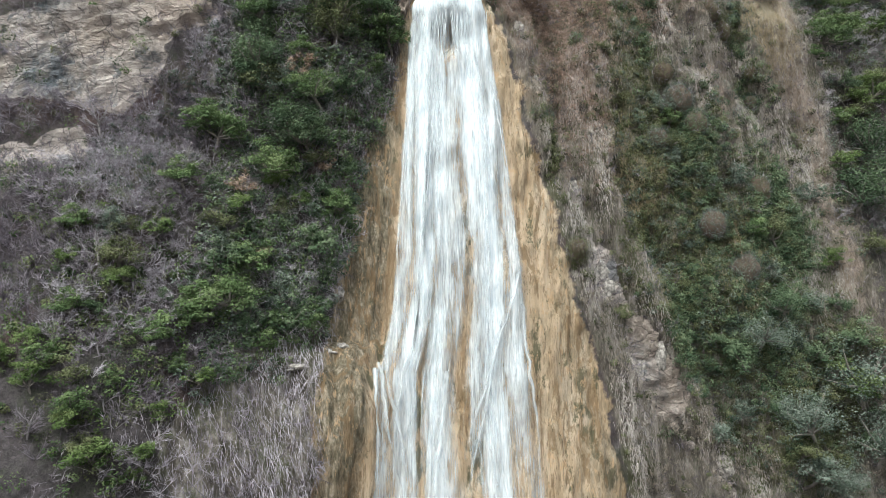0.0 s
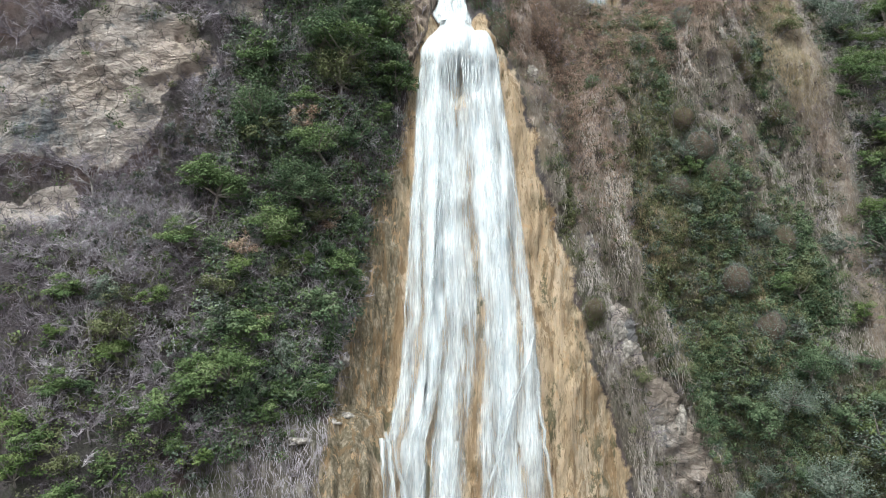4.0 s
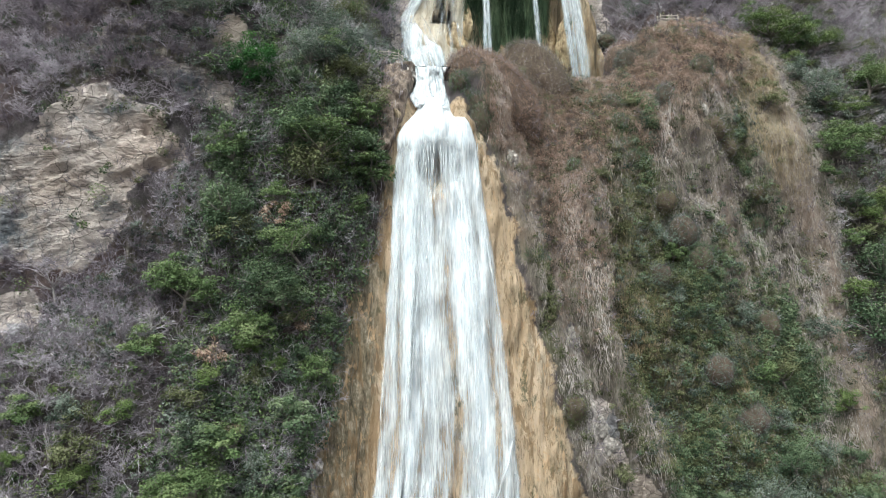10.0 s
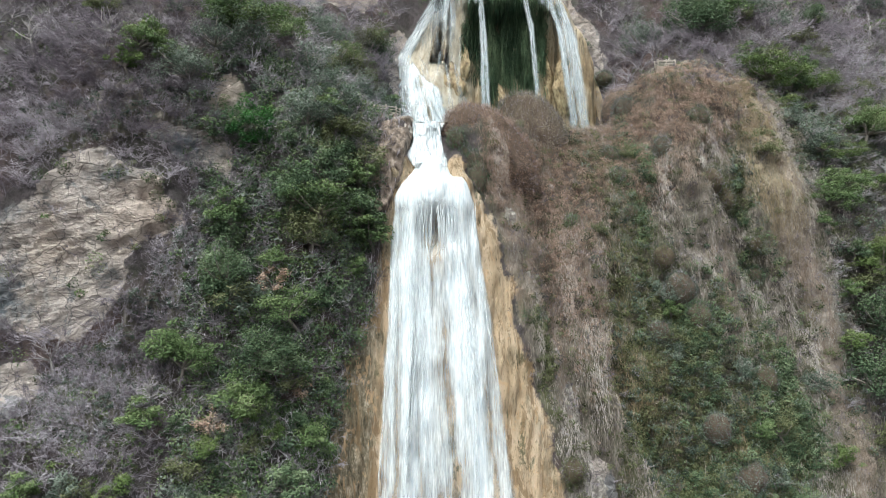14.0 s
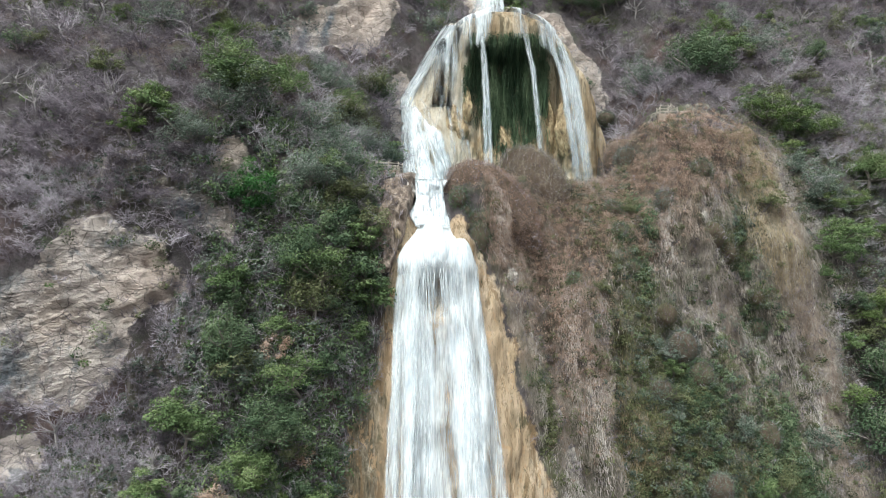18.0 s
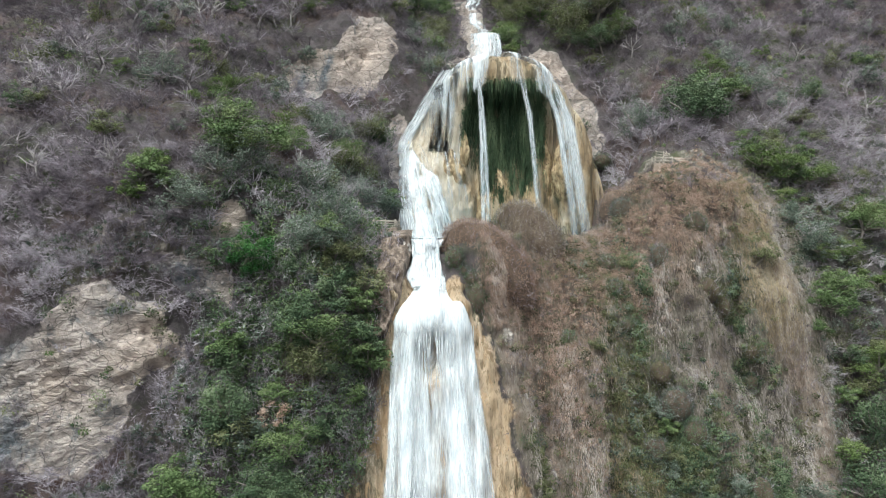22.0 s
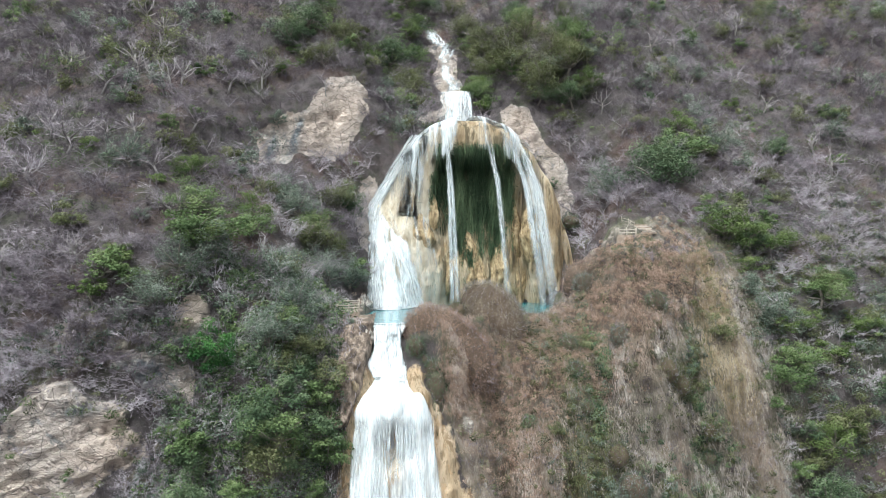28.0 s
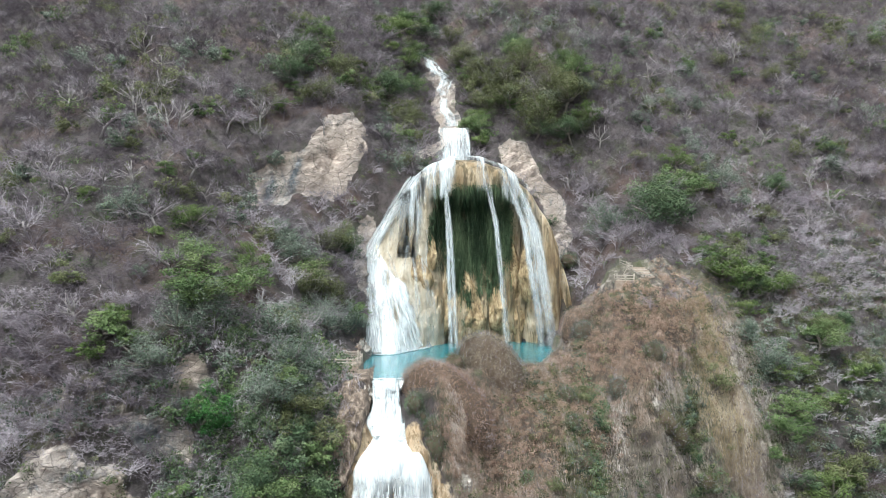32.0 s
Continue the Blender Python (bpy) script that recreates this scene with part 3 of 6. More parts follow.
BARE = CLIFF * spots(WX, WZ, [(53.5, 71, 2.4, 9, -0.28), (40.5, 71, 2.6, 8, 0), (57, 50, 1.8, 14, -0.05), (17, 64, 0.9, 9, -0.1), (51, 88, 1.3, 7, -0.25), (10.6, 75, 1.6, 7, -0.15), (13.5, 70, 0.9, 9, -0.12), (22, 66, 0.7, 7, -0.1), (36, 88, 1.6, 4, 0)])
OLIVE = CLIFF * spots(WX, WZ, [(26.5, 74, 3.2, 10, -0.1), (29, 62, 5.5, 7, -0.1), (31, 50, 5.5, 9, -0.3), (44.5, 84, 2, 4, 0), (13.5, 61, 1.2, 6, -0.15), (47, 28, 7, 9, 0), (20.5, 88, 2.5, 2.5, 0)])
DEEP = CLIFF * spots(WX, WZ, [(42, 41, 7.5, 12, -0.15), (45, 53, 4, 8, 0), (32.5, 63, 2.2, 6, 0), (27.5, 78, 1.0, 7, 0), (29.5, 88, 1.2, 4, 0), (46.5, 73.5, 1.6, 3, 0), (44.3, 82, 1.8, 2, 0), (34, 38, 4, 7, -0.3), (36, 62, 2, 7, 0)])
RED, OLIVE = RED * (1 - 0.8 * BARE), OLIVE * (1 - 0.5 * BARE)
GREY = np.clip(1 - RED - GOLD - OLIVE - DEEP - 0.7 * BARE, 0.1, 1)
ROSY = spots(GX, GZ, [(-31.3, 79.3, 4.4, 4.8, 0), (-12, 128, 6, 9, 0.3), (26, 128, 4, 5, 0)])
SLATE = spots(GX, GZ, [(-33.5, 86, 3.0, 1.6, -0.5), (-29, 87, 3.0, 2.6, -0.3), (-47, 69, 4, 4, 0), (-49, 79.5, 3, 2.5, 0), (-36, 83, 2.5, 0.9, 0.3), (-19.5, 124, 1.0, 7, 0.2), (-23.5, 120, 1.2, 5, 0)])
MARGIN = np.clip(smooth(-0.2, 1.4, np.interp(GZ, FALL_Z, FALL_L) - GX) * smooth(30, 40, GZ) + smooth(2.0, 7.0, GX - np.interp(GZ, FALL_Z, FALL_R)) * 0.4 + 0.95 * smooth(-9.6, -11.0, GX) * smooth(38, 36, GZ), 0, 1)


def relief():
    x, y, z = GX, GY, GZ
    du = np.stack([np.gradient(a, axis=1) for a in (x, y, z)], -1)
    dv = np.stack([np.gradient(a, axis=0) for a in (x, y, z)], -1)
    n = np.cross(du, dv)
    n /= np.linalg.norm(n, axis=-1, keepdims=True) + 1e-9
    pool = smooth(-6, -3, x) * smooth(30, 27, x) * smooth(103, 106, y) * smooth(95, 92, z) * smooth(148, 144, y)
    far = smooth(-150, -132, x) * smooth(200, 180, x) * smooth(30, 45, y) * smooth(420, 330, y)
    steep = 1 - np.abs(n[..., 2])
    d = 1.5 * fbm(x / 11, y / 11, z / 11, 3) + 1.1 * fbm(x / 3.2, y / 3.2, z / 3.6, 4) - 0.9 * np.abs(fbm(x / 1.7, y / 1.7, z / 2.2, 3)) + 0.2
    flute = fbm(x / 1.5, y / 9, z / 11, 4)
    ridged = 1 - np.abs(fbm(x / 4.5 + 0.08 * z, y / 9, z / 17, 4)) * 2
    d = d * (1 - 0.75 * TRAV) * (1 - 0.68 * LIME) + TRAV * (1.5 * flute + 0.5 * fbm(x / 0.8, y / 3, z / 2.2, 3) + 0.4 * (0.3 - np.abs(fbm(x / 1.6, y / 3, z / 3.2, 3))))
    rib = sum(h * np.exp(-(((x - np.interp(z, [20, 60, 95], row)) / w) ** 2)) for row, w, h in (([27, 12.5, 6], 2.6, 1.0), ([32, 16.5, 15], 1.8, -1.4), ([36, 20, 19], 3.0, 1.3), ([39, 25, 25], 2.0, -1.6), ([45, 35, 37], 4.5, 1.2), ([52, 45, 45], 2.2, -1.8), ([60, 56.5, 50], 3.0, 1.6)))
    d = d + DRY * (1.5 * ridged - 0.8 + 1.3 * flute + rib * smooth(14, 24, z) * smooth(98, 90, z))
    d = d + LIME * (0.6 * blocks(x / 2.8 + 0.6 * fbm(x / 2, y / 2, z / 2, 3), z / 1.3 - 0.2 * x + 0.6 * fbm(x / 2 + 4, y / 2, z / 2, 3), 3) + 0.22 * blocks(x / 1.3, z / 0.8 - 0.3 * x, 9) + 0.12 * fbm(x / 1.1, y / 1.1, z / 0.7, 3))
    # broken ledges of the pale rock
    lay = z / 1.9 - 0.16 * x + 2.2 * fbm(x / 5, y / 5, z / 5, 3)
    saw = lay - np.floor(lay)
    d = d + LIME * (1.0 * saw**2.2 - 0.3) * smooth(-0.25, 0.15, fbm(x / 4 + 8, y / 4, z / 4, 3))
    # the rounded rosy knob, and the brow that overhangs the face
    d = d + 1.8 * blob(x, z, -31.3, 79.2, 3.4, 3.8) * (y < 104) + 1.3 * smooth(-0.4, 0.4, within(x, z, FACE_LOW)) * smooth(3.4, 0.8, within(x, z, FACE_LOW)) * smooth(80, 83, z) * (y < 104)
    # the rounded travertine hump beside the fall, and its ledge
    d = d + 4.0 * blob(x, z, -12.6, 29, 5.0, 8.5) * smooth(37.4, 36.2, z + 0.8 * fbm(x / 2, y * 0, z * 0, 2)) * (y < 100)
    # the hollow behind the torn curtain
    d = d - 2.6 * blob(x, z, 0.8, 77.3, 2.4, 2.3) * (y < 106)
    # shallow caves in the pale face
    for cx, cz, r in ((-31.6, 76.2, 0.75), (-30.0, 77.4, 0.6), (-40.6, 84.4, 1.3), (-32.6, 80.4, 0.5), (-31.0, 81.2, 0.5), (-37.5, 85.3, 0.9), (47.6, 71.6, 1.3), (44.6, 73, 1.0), (-12.6, 127.6, 1.1)):
        d = d - 1.8 * blob(x, z, cx, cz, r, r * 1.1)
    # the worn notch through which the pool spills
    notch = smooth(-2.9, -2.2, x) * smooth(3.4, 2.5, x) * smooth(82, 85, z) * smooth(93, 92, z) * (y < 112)
    d = d * (1 - notch) - 1.3 * notch
    d = d * (1 - pool * (1 - notch)) * far
    return x + n[..., 0] * d, y + n[..., 1] * d, z + n[..., 2] * d, n


TX, TY, TZ, TN = relief()
FRONT = np.maximum.accumulate(TZ, axis=0)


def cliff_y(x, z):
    """Depth of the land at x, where it first reaches the height z."""
    x, z = np.broadcast_arrays(np.asarray(x, float), np.asarray(z, float))
    out = np.empty(x.shape)
    j = np.clip(np.searchsorted(XS, x) - 1, 0, len(XS) - 2)
    t = (x - XS[j]) / (XS[j + 1] - XS[j])
    for c in np.unique(j):
        m = j == c
        a, b = np.interp(z[m], FRONT[:, c], TY[:, c]), np.interp(z[m], FRONT[:, c + 1], TY[:, c + 1])
        out[m] = a + (b - a) * t[m]
    return out


# ---- mesh helpers ----
def grid_object(name, x, y, z, material, uv=None, attrs=(), shade=True):
    r, c = x.shape
    me = bpy.data.meshes.new(name)
    i = np.arange(r * c).reshape(r, c)
    q = np.stack([i[:-1, :-1], i[:-1, 1:], i[1:, 1:], i[1:, :-1]], -1).reshape(-1, 4)
    me.vertices.add(r * c)
    me.vertices.foreach_set("co", np.stack([x, y, z], -1).astype(np.float32).ravel())
    me.loops.add(q.size)
    me.loops.foreach_set("vertex_index", q.astype(np.int32).ravel())
    me.polygons.add(len(q))
    me.polygons.foreach_set("loop_start", np.arange(0, q.size, 4, dtype=np.int32))
    me.polygons.foreach_set("use_smooth", np.full(len(q), shade))
    me.update(calc_edges=True)
    if uv is not None:
        layer = me.uv_layers.new(name="UVMap")
        layer.data.foreach_set("uv", np.stack(uv, -1).reshape(-1, 2)[q.ravel()].astype(np.float32).ravel())
    for key, v in attrs:
        me.attributes.new(key, "FLOAT", "POINT").data.foreach_set("value", np.ascontiguousarray(v, np.float32).ravel())
    me.materials.append(material)
    return new(name, me)


def soup(name, v, tone, material):
    """A mesh of loose faces: v is (faces, corners, 3), tone one value for each face."""
    f, k = v.shape[:2]
    me = bpy.data.meshes.new(name)
    me.vertices.add(f * k)
    me.vertices.foreach_set("co", v.astype(np.float32).ravel())
    me.loops.add(f * k)
    me.loops.foreach_set("vertex_index", np.arange(f * k, dtype=np.int32))
    me.polygons.add(f)
    me.polygons.foreach_set("loop_start", np.arange(0, f * k, k, dtype=np.int32))
    me.update(calc_edges=True)
    me.attributes.new("tone", "FLOAT", "POINT").data.foreach_set("value", np.repeat(tone, k).astype(np.float32))
    me.materials.append(material)
    return me


def unit(v):
    return v / (np.linalg.norm(v, axis=-1, keepdims=True) + 1e-9)


def part(name, bm, material, parent, label=""):
    me = bpy.data.meshes.new(name)
    bm.to_mesh(me)
    bm.free()
    me.materials.append(material)
    ob = new(name, me)
    ob.parent = parent
    return tagged(ob, label)


def tube(bm, points, radii, sides=6):
    rings, points = [], [Vector(p) for p in points]
    for i, p in enumerate(points):
        d = (points[min(i + 1, len(points) - 1)] - points[max(i - 1, 0)]).normalized()
        a = d.cross(Vector((0.3, 1, 0.1))).normalized()
        b = d.cross(a)
        rings.append([bm.verts.new(p + (a * math.cos(2 * math.pi * k / sides) + b * math.sin(2 * math.pi * k / sides)) * radii[i]) for k in range(sides)])
    for r, s in zip(rings, rings[1:]):
        for k in range(sides):
            bm.faces.new((r[k], r[(k + 1) % sides], s[(k + 1) % sides], s[k])).smooth = True
    bm.faces.new(rings[0][::-1])
    bm.faces.new(rings[-1])


RNG = np.random.default_rng(11)

# ---- the land ----
ground = grid_object("ground", TX, TY, TZ, TERRAIN_M, attrs=(("trav", TRAV), ("lime", LIME), ("dry", DRY), ("margin", MARGIN), ("bare", BARE), ("rosy", ROSY), ("slate", SLATE)))
tagged(ground, "steep limestone cliff and dry brown hillside above a valley", "cliff", kind="structure")

# ---- the turquoise pool on the ledge ----
px, py = np.meshgrid(np.linspace(-4.6, 30, 80), np.linspace(0, 1, 70))
py = np.interp(px, [-4.6, -3.1, -2.4, 2.3, 4, 8, 14, 22, 30], [113, 108.5, 104.4, 104.4, 106.5, 109, 113.5, 117.5, 126]) * (1 - py) + 147 * py
pool = grid_object("water", px, py, 91.6 + 0.03 * fbm(px / 0.8, py / 0.8, px * 0, 3), POOL_M)
tagged(pool, "turquoise plunge pool held on a cliff ledge", "water", kind="structure")

# ---- the domed travertine wall behind the pool ----
DOME_X, DOME_R = 13.2, 20.8


def dome_top(x):
    r = np.clip(np.abs((x - DOME_X) / DOME_R), 0, 1)
    return 91 + 35.3 * (1 - r**2.1) ** 0.47 * (1 + 0.003 * np.sin(x * 1.3))


def dome_lip(x):
    return 139.0 + 6.5 * ((x - DOME_X) / DOME_R) ** 2


def apron(x, z):
    """How far the left shoulder of the dome stands out towards its foot."""
    h = np.clip((113 - z) / 21.5, 0, 1)
    return 12.5 * h**1.25 * smooth(7.5, -2.5, x) + 2.2 * blob(x, z, 7.5, 98, 2.2, 7) + 2.6 * blob(x, z, 13, 97, 2.6, 6.5)


def dome_front(x, z):
    r = (x - DOME_X) / DOME_R
    rec = smooth(-0.44, -0.16, r) * smooth(0.62, 0.36, r) * smooth(120.5, 117.5, z)
    pillars = fbm(x / 1.9 + 3, z / 22, x * 0 + 1, 3)
    flank = smooth(0.3, 0.5, r) * smooth(0.98, 0.85, r) * smooth(119, 112, z)
    return dome_lip(x) + 0.4 + rec * (4.2 + 3.6 * pillars) + flank * (1.2 + 3.4 * pillars) - apron(x, z)


dx, dv = np.meshgrid(np.linspace(DOME_X - DOME_R * 0.995, DOME_X + DOME_R * 0.995, 150), np.linspace(0, 1, 150))
top = dome_top(dx)
dz = 89.5 + (top - 3.2 - 89.5) * np.clip(dv / 0.72, 0, 1)
dy = dome_front(dx, dz)
over = np.clip((dv - 0.72) / 0.28, 0, 1)
round_ = smooth(0, 0.4, over)
dz = dz + 3.2 * np.sin(np.clip(over / 0.45, 0, 1) * math.pi / 2) + 2.2 * np.clip((over - 0.45) / 0.55, 0, 1)
dy = dy + np.where(over > 0, 3.2 * (1 - np.cos(np.clip(over / 0.45, 0, 1) * math.pi / 2)) + 17 * np.clip((over - 0.3) / 0.7, 0, 1) ** 1.3, 0)
bumps = 1.2 * fbm(dx / 1.2, dy / 6, dz / 8, 4) + 1.5 * smooth(110, 98, dz) * (0.4 - np.abs(fbm(dx / 2.1, dy / 3, dz / 3.0, 4))) + 0.7 * fbm(dx / 4.5, dy / 5, dz / 6, 3)
dy = dy - bumps * (1 - 0.8 * smooth(0.1, 0.5, over))
rr = (dx - DOME_X) / DOME_R
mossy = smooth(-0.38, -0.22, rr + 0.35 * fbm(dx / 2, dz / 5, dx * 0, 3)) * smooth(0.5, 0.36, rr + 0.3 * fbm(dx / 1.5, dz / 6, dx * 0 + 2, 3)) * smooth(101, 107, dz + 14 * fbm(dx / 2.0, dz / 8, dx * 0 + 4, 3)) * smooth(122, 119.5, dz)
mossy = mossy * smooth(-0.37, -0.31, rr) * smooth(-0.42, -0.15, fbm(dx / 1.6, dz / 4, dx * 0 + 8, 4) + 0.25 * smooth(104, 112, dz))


def dome_material():
    m, n, l, b = mat("travertine_dome")
    c = ramp(n, l, noise_tex(n, l, 0.4, 9, (1, 1, 0.25), 0.68), [(0.28, (0.12, 0.08, 0.045)), (0.44, (0.38, 0.27, 0.155)), (0.56, (0.58, 0.47, 0.33)), (0.7, (0.72, 0.64, 0.53))])
    wet = ramp(n, l, noise_tex(n, l, 0.75, 8, (1, 1, 0.12), 0.7, 0.4), [(0.5, (0, 0, 0)), (0.58, (0.85, 0.85, 0.85))])
    c = mixc(n, l, wet, c, (0.11, 0.085, 0.045))
    milk = ramp(n, l, noise_tex(n, l, 0.7, 8, (1, 1, 0.3), 0.65), [(0.36, (0.4, 0.32, 0.22)), (0.5, (0.64, 0.56, 0.44)), (0.64, (0.78, 0.72, 0.63))])
    c = mixc(n, l, attr(n, "cream"), c, milk)
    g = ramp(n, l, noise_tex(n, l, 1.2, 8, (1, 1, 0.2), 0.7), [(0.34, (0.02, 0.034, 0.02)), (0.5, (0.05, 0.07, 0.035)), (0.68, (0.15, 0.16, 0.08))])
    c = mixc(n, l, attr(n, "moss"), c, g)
    l.new(c, b.inputs["Base Color"])
    b.inputs["Roughness"].default_value = 0.55
    bump(n, l, b, noise_tex(n, l, 1.4, 10, (1, 1, 0.4), 0.75), 1.0, 1.0)
    return m


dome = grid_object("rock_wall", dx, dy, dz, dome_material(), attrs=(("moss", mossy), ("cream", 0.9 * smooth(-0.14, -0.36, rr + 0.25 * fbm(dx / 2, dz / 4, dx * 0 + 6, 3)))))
tagged(dome, "domed travertine wall with tan drapery and a dark mossy overhang", "rock wall", kind="structure")


# ---- hanging lobes of travertine on the wall ----
DRAPE_M = plain("golden_travertine", [(0.34, (0.10, 0.066, 0.034)), (0.5, (0.34, 0.24, 0.13)), (0.66, (0.56, 0.44, 0.28))], 1.6, 0.6, (1, 1, 0.5), 1.0, 0.5)
for k, (x, z0, z1, w) in enumerate(((8.6, 103, 93.0, 1.6), (12.8, 105.5, 94.0, 2.5), (14.9, 101, 93.2, 1.5), (18.8, 106, 93.6, 1.9), (22.0, 111, 97.0, 1.6), (22.6, 101, 92.6, 1.8), (25.2, 113, 99, 2.0), (28.0, 106, 92.6, 2.1), (4.2, 110, 101, 1.9), (1.6, 116, 107.5, 2.0), (6.0, 113, 105, 1.5))):
    th, v = np.meshgrid(np.linspace(0, 2 * math.pi, 40), np.linspace(0, 1, 44))
    rad = w * np.sqrt(np.clip(np.where(v > 0.6, 1 - (np.clip(v - 0.6, 0, 1) / 0.4) ** 2.6, (v / 0.6) ** 1.3), 0.002, 1))
    zq = z0 + (z1 - z0) * v
    nx, ny = np.cos(th), np.sin(th)
    lump = 1 + 0.75 * fbm(nx * 1.3 + k * 3, ny * 1.3, zq / 4.5, 4) + 0.3 * np.abs(fbm(nx * 3 + k, ny * 3, zq / 0.9, 3))
    lump[:, -1] = lump[:, 0]
    yq = float(dome_front(np.array(x), np.array((z0 + z1) / 2))) + 0.45 * w
    lobe = grid_object("travertine_lobe", x + nx * rad * lump, yq + ny * rad * lump * 0.9, zq, DRAPE_M)
    lobe.parent = dome


# ---- falling water ----
def waterfall(label, group=""):
    e = new("waterfall")
    e.empty_display_size = 0.5
    return tagged(e, label, "waterfall", group)


def flow(parent, path, widths, cover, material, name="water_strand", seed=0, rows=70, cols=9, belly=0.25, rough=0.12):
    """A band of water along a path of (x, y, z); cover is its density from head to foot."""
    path, k = np.array(path, float), len(path)
    s = np.concatenate([[0], np.cumsum(np.linalg.norm(np.diff(path, axis=0), axis=1))])
    q = np.linspace(0, s[-1], rows)
    p = np.stack([np.interp(q, s, path[:, i]) for i in range(3)], -1)
    for _ in range(max(2, rows // 14)):
        p[1:-1] = 0.25 * p[:-2] + 0.5 * p[1:-1] + 0.25 * p[2:]
    w = np.interp(q, s, widths)
    cv = np.interp(q, np.linspace(0, s[-1], len(cover)), cover)
    t = np.gradient(p, axis=0)
    side = np.stack([-t[:, 2], 0 * t[:, 0], t[:, 0]], -1)
    flat = np.linalg.norm(side, axis=1) < 0.35 * np.linalg.norm(t, axis=1)
    side[flat] = np.array([1.0, 0, 0])
    side = unit(side)
    side[side[:, 0] < 0] *= -1
    u = np.linspace(-1, 1, cols)
    wob = rough * fbm(q / 1.6 + seed * 7.1, q * 0 + seed, q * 0, 3)
    g = p[:, None] + side[:, None] * (u[None, :, None] * w[:, None, None] / 2 + wob[:, None, None])
    g[..., 1] -= belly * (1 - u**2) * np.minimum(w, 1.5)[:, None]
    edge = 1 - np.abs(u) ** 2.2
    c = cv[:, None] * 1.0 - 0.75 * (1 - edge)[None, :]
    uv = (u[None, :] * w[:, None] / 2 + seed * 3.7, np.broadcast_to(-q[:, None], (rows, cols)) + seed * 11.3)
    ob = grid_object(name, g[..., 0], g[..., 1], g[..., 2], material, uv, (("cover", c),))
    ob.parent = parent
    return ob


lower = waterfall("tall white waterfall streaming down a tan travertine cliff")
# the broad sheet
zz = np.linspace(5, 83.6, 220)
uu = np.linspace(0, 1, 90)
U, Z = np.meshgrid(uu, zz)
fl, fr = np.interp(Z, FALL_Z, FALL_L), np.interp(Z, FALL_Z, FALL_R)
edge_wave = 0.5 * fbm(Z / 6, U * 0, U * 0 + 3, 3)
X = fl + edge_wave + (fr - fl) * U
Y = cliff_y(X, Z)
for _ in range(6):
    Y[1:-1] = 0.25 * Y[:-2] + 0.5 * Y[1:-1] + 0.25 * Y[2:]
    Y[:, 1:-1] = 0.25 * Y[:, :-2] + 0.5 * Y[:, 1:-1] + 0.25 * Y[:, 2:]
Y -= 0.55 + 0.25 * fbm(X / 1.1, Z / 9, X * 0, 3) + 1.1 * smooth(68, 79, Z) * np.sin(math.pi * np.clip(U, 0, 1))
h = np.clip((84 - Z) / 60, 0, 1.2)
wav = 0.035 * fbm(Z / 9, U * 0 + 1, U * 0, 3)


def stream(c0, c1, w0, w1, a):
    return a * np.exp(-(((U - (c0 + (c1 - c0) * h) - wav) / (w0 + (w1 - w0) * h)) ** 2))


gap = smooth(0.22, 0.6, h)
cov = 0.66 - 0.14 * smooth(0.45, 1.0, h) + stream(0.05, 0.08, 0.04, 0.05, 0.2) + stream(0.24, 0.2, 0.13, 0.07, 0.26) + stream(0.38, 0.40, 0.06, 0.04, 0.18) + stream(0.72, 0.74, 0.12, 0.08, 0.26) - gap * stream(0.54, 0.575, 0.03, 0.045, 0.42) - gap * stream(0.3, 0.31, 0.02, 0.02, 0.3) - gap * stream(0.13, 0.14, 0.03, 0.025, 0.3) - stream(0.86, 0.85, 0.05, 0.03, 0.22) - 0.1 * gap
cov = cov + 0.5 * smooth(79, 83, Z) - 0.5 * smooth(70, 75, Z) * smooth(81, 78, Z) * np.exp(-(((U - 0.52) / 0.2) ** 2)) + 0.42 * fbm(X / 1.2, Z / 16, X * 0, 4) + 0.25 * blob(X, Z, 9, 40, 2.5, 6)
cov = cov - 0.7 * (1 - np.clip(np.minimum(U, 1 - U) / 0.05, 0, 1)) ** 2
sheet = grid_object("water_sheet", X, Y, Z, FALL_M, ((X, -Z)), (("cover", cov),))
sheet.parent = lower
# braided strands over the sheet
for k in range(96):
    lane = RNG.choice([0.08, 0.22, 0.3, 0.4, 0.7, 0.76, 0.9], p=[0.1, 0.18, 0.2, 0.14, 0.16, 0.14, 0.08]) + RNG.normal(0, 0.045)
    z0 = 80 if k % 3 == 0 else RNG.uniform(34, 80)
    z1 = max(6, z0 - RNG.uniform(14, 44))
    zs = np.linspace(z0, z1, 9)
    us = np.clip(lane + np.linspace(0, RNG.normal(0, 0.09), 9) + 0.012 * fbm(zs / 5, zs * 0 + k, zs * 0, 2), 0.03, 0.97)
    xs = np.interp(zs, FALL_Z, FALL_L) * (1 - us) + np.interp(zs, FALL_Z, FALL_R) * us
    ys = cliff_y(xs, zs) - 0.95 - 1.0 * smooth(68, 79, zs) * np.sin(math.pi * us)
    wd = RNG.uniform(0.14, 0.5)
    flow(lower, np.stack([xs, ys, zs], -1), [wd * 0.5] + [wd] * 6 + [wd * 1.3, wd * 1.8], [0.1, 0.45, 0.35, -0.1], FALL_M, seed=k, rows=50, cols=5, rough=0.2)
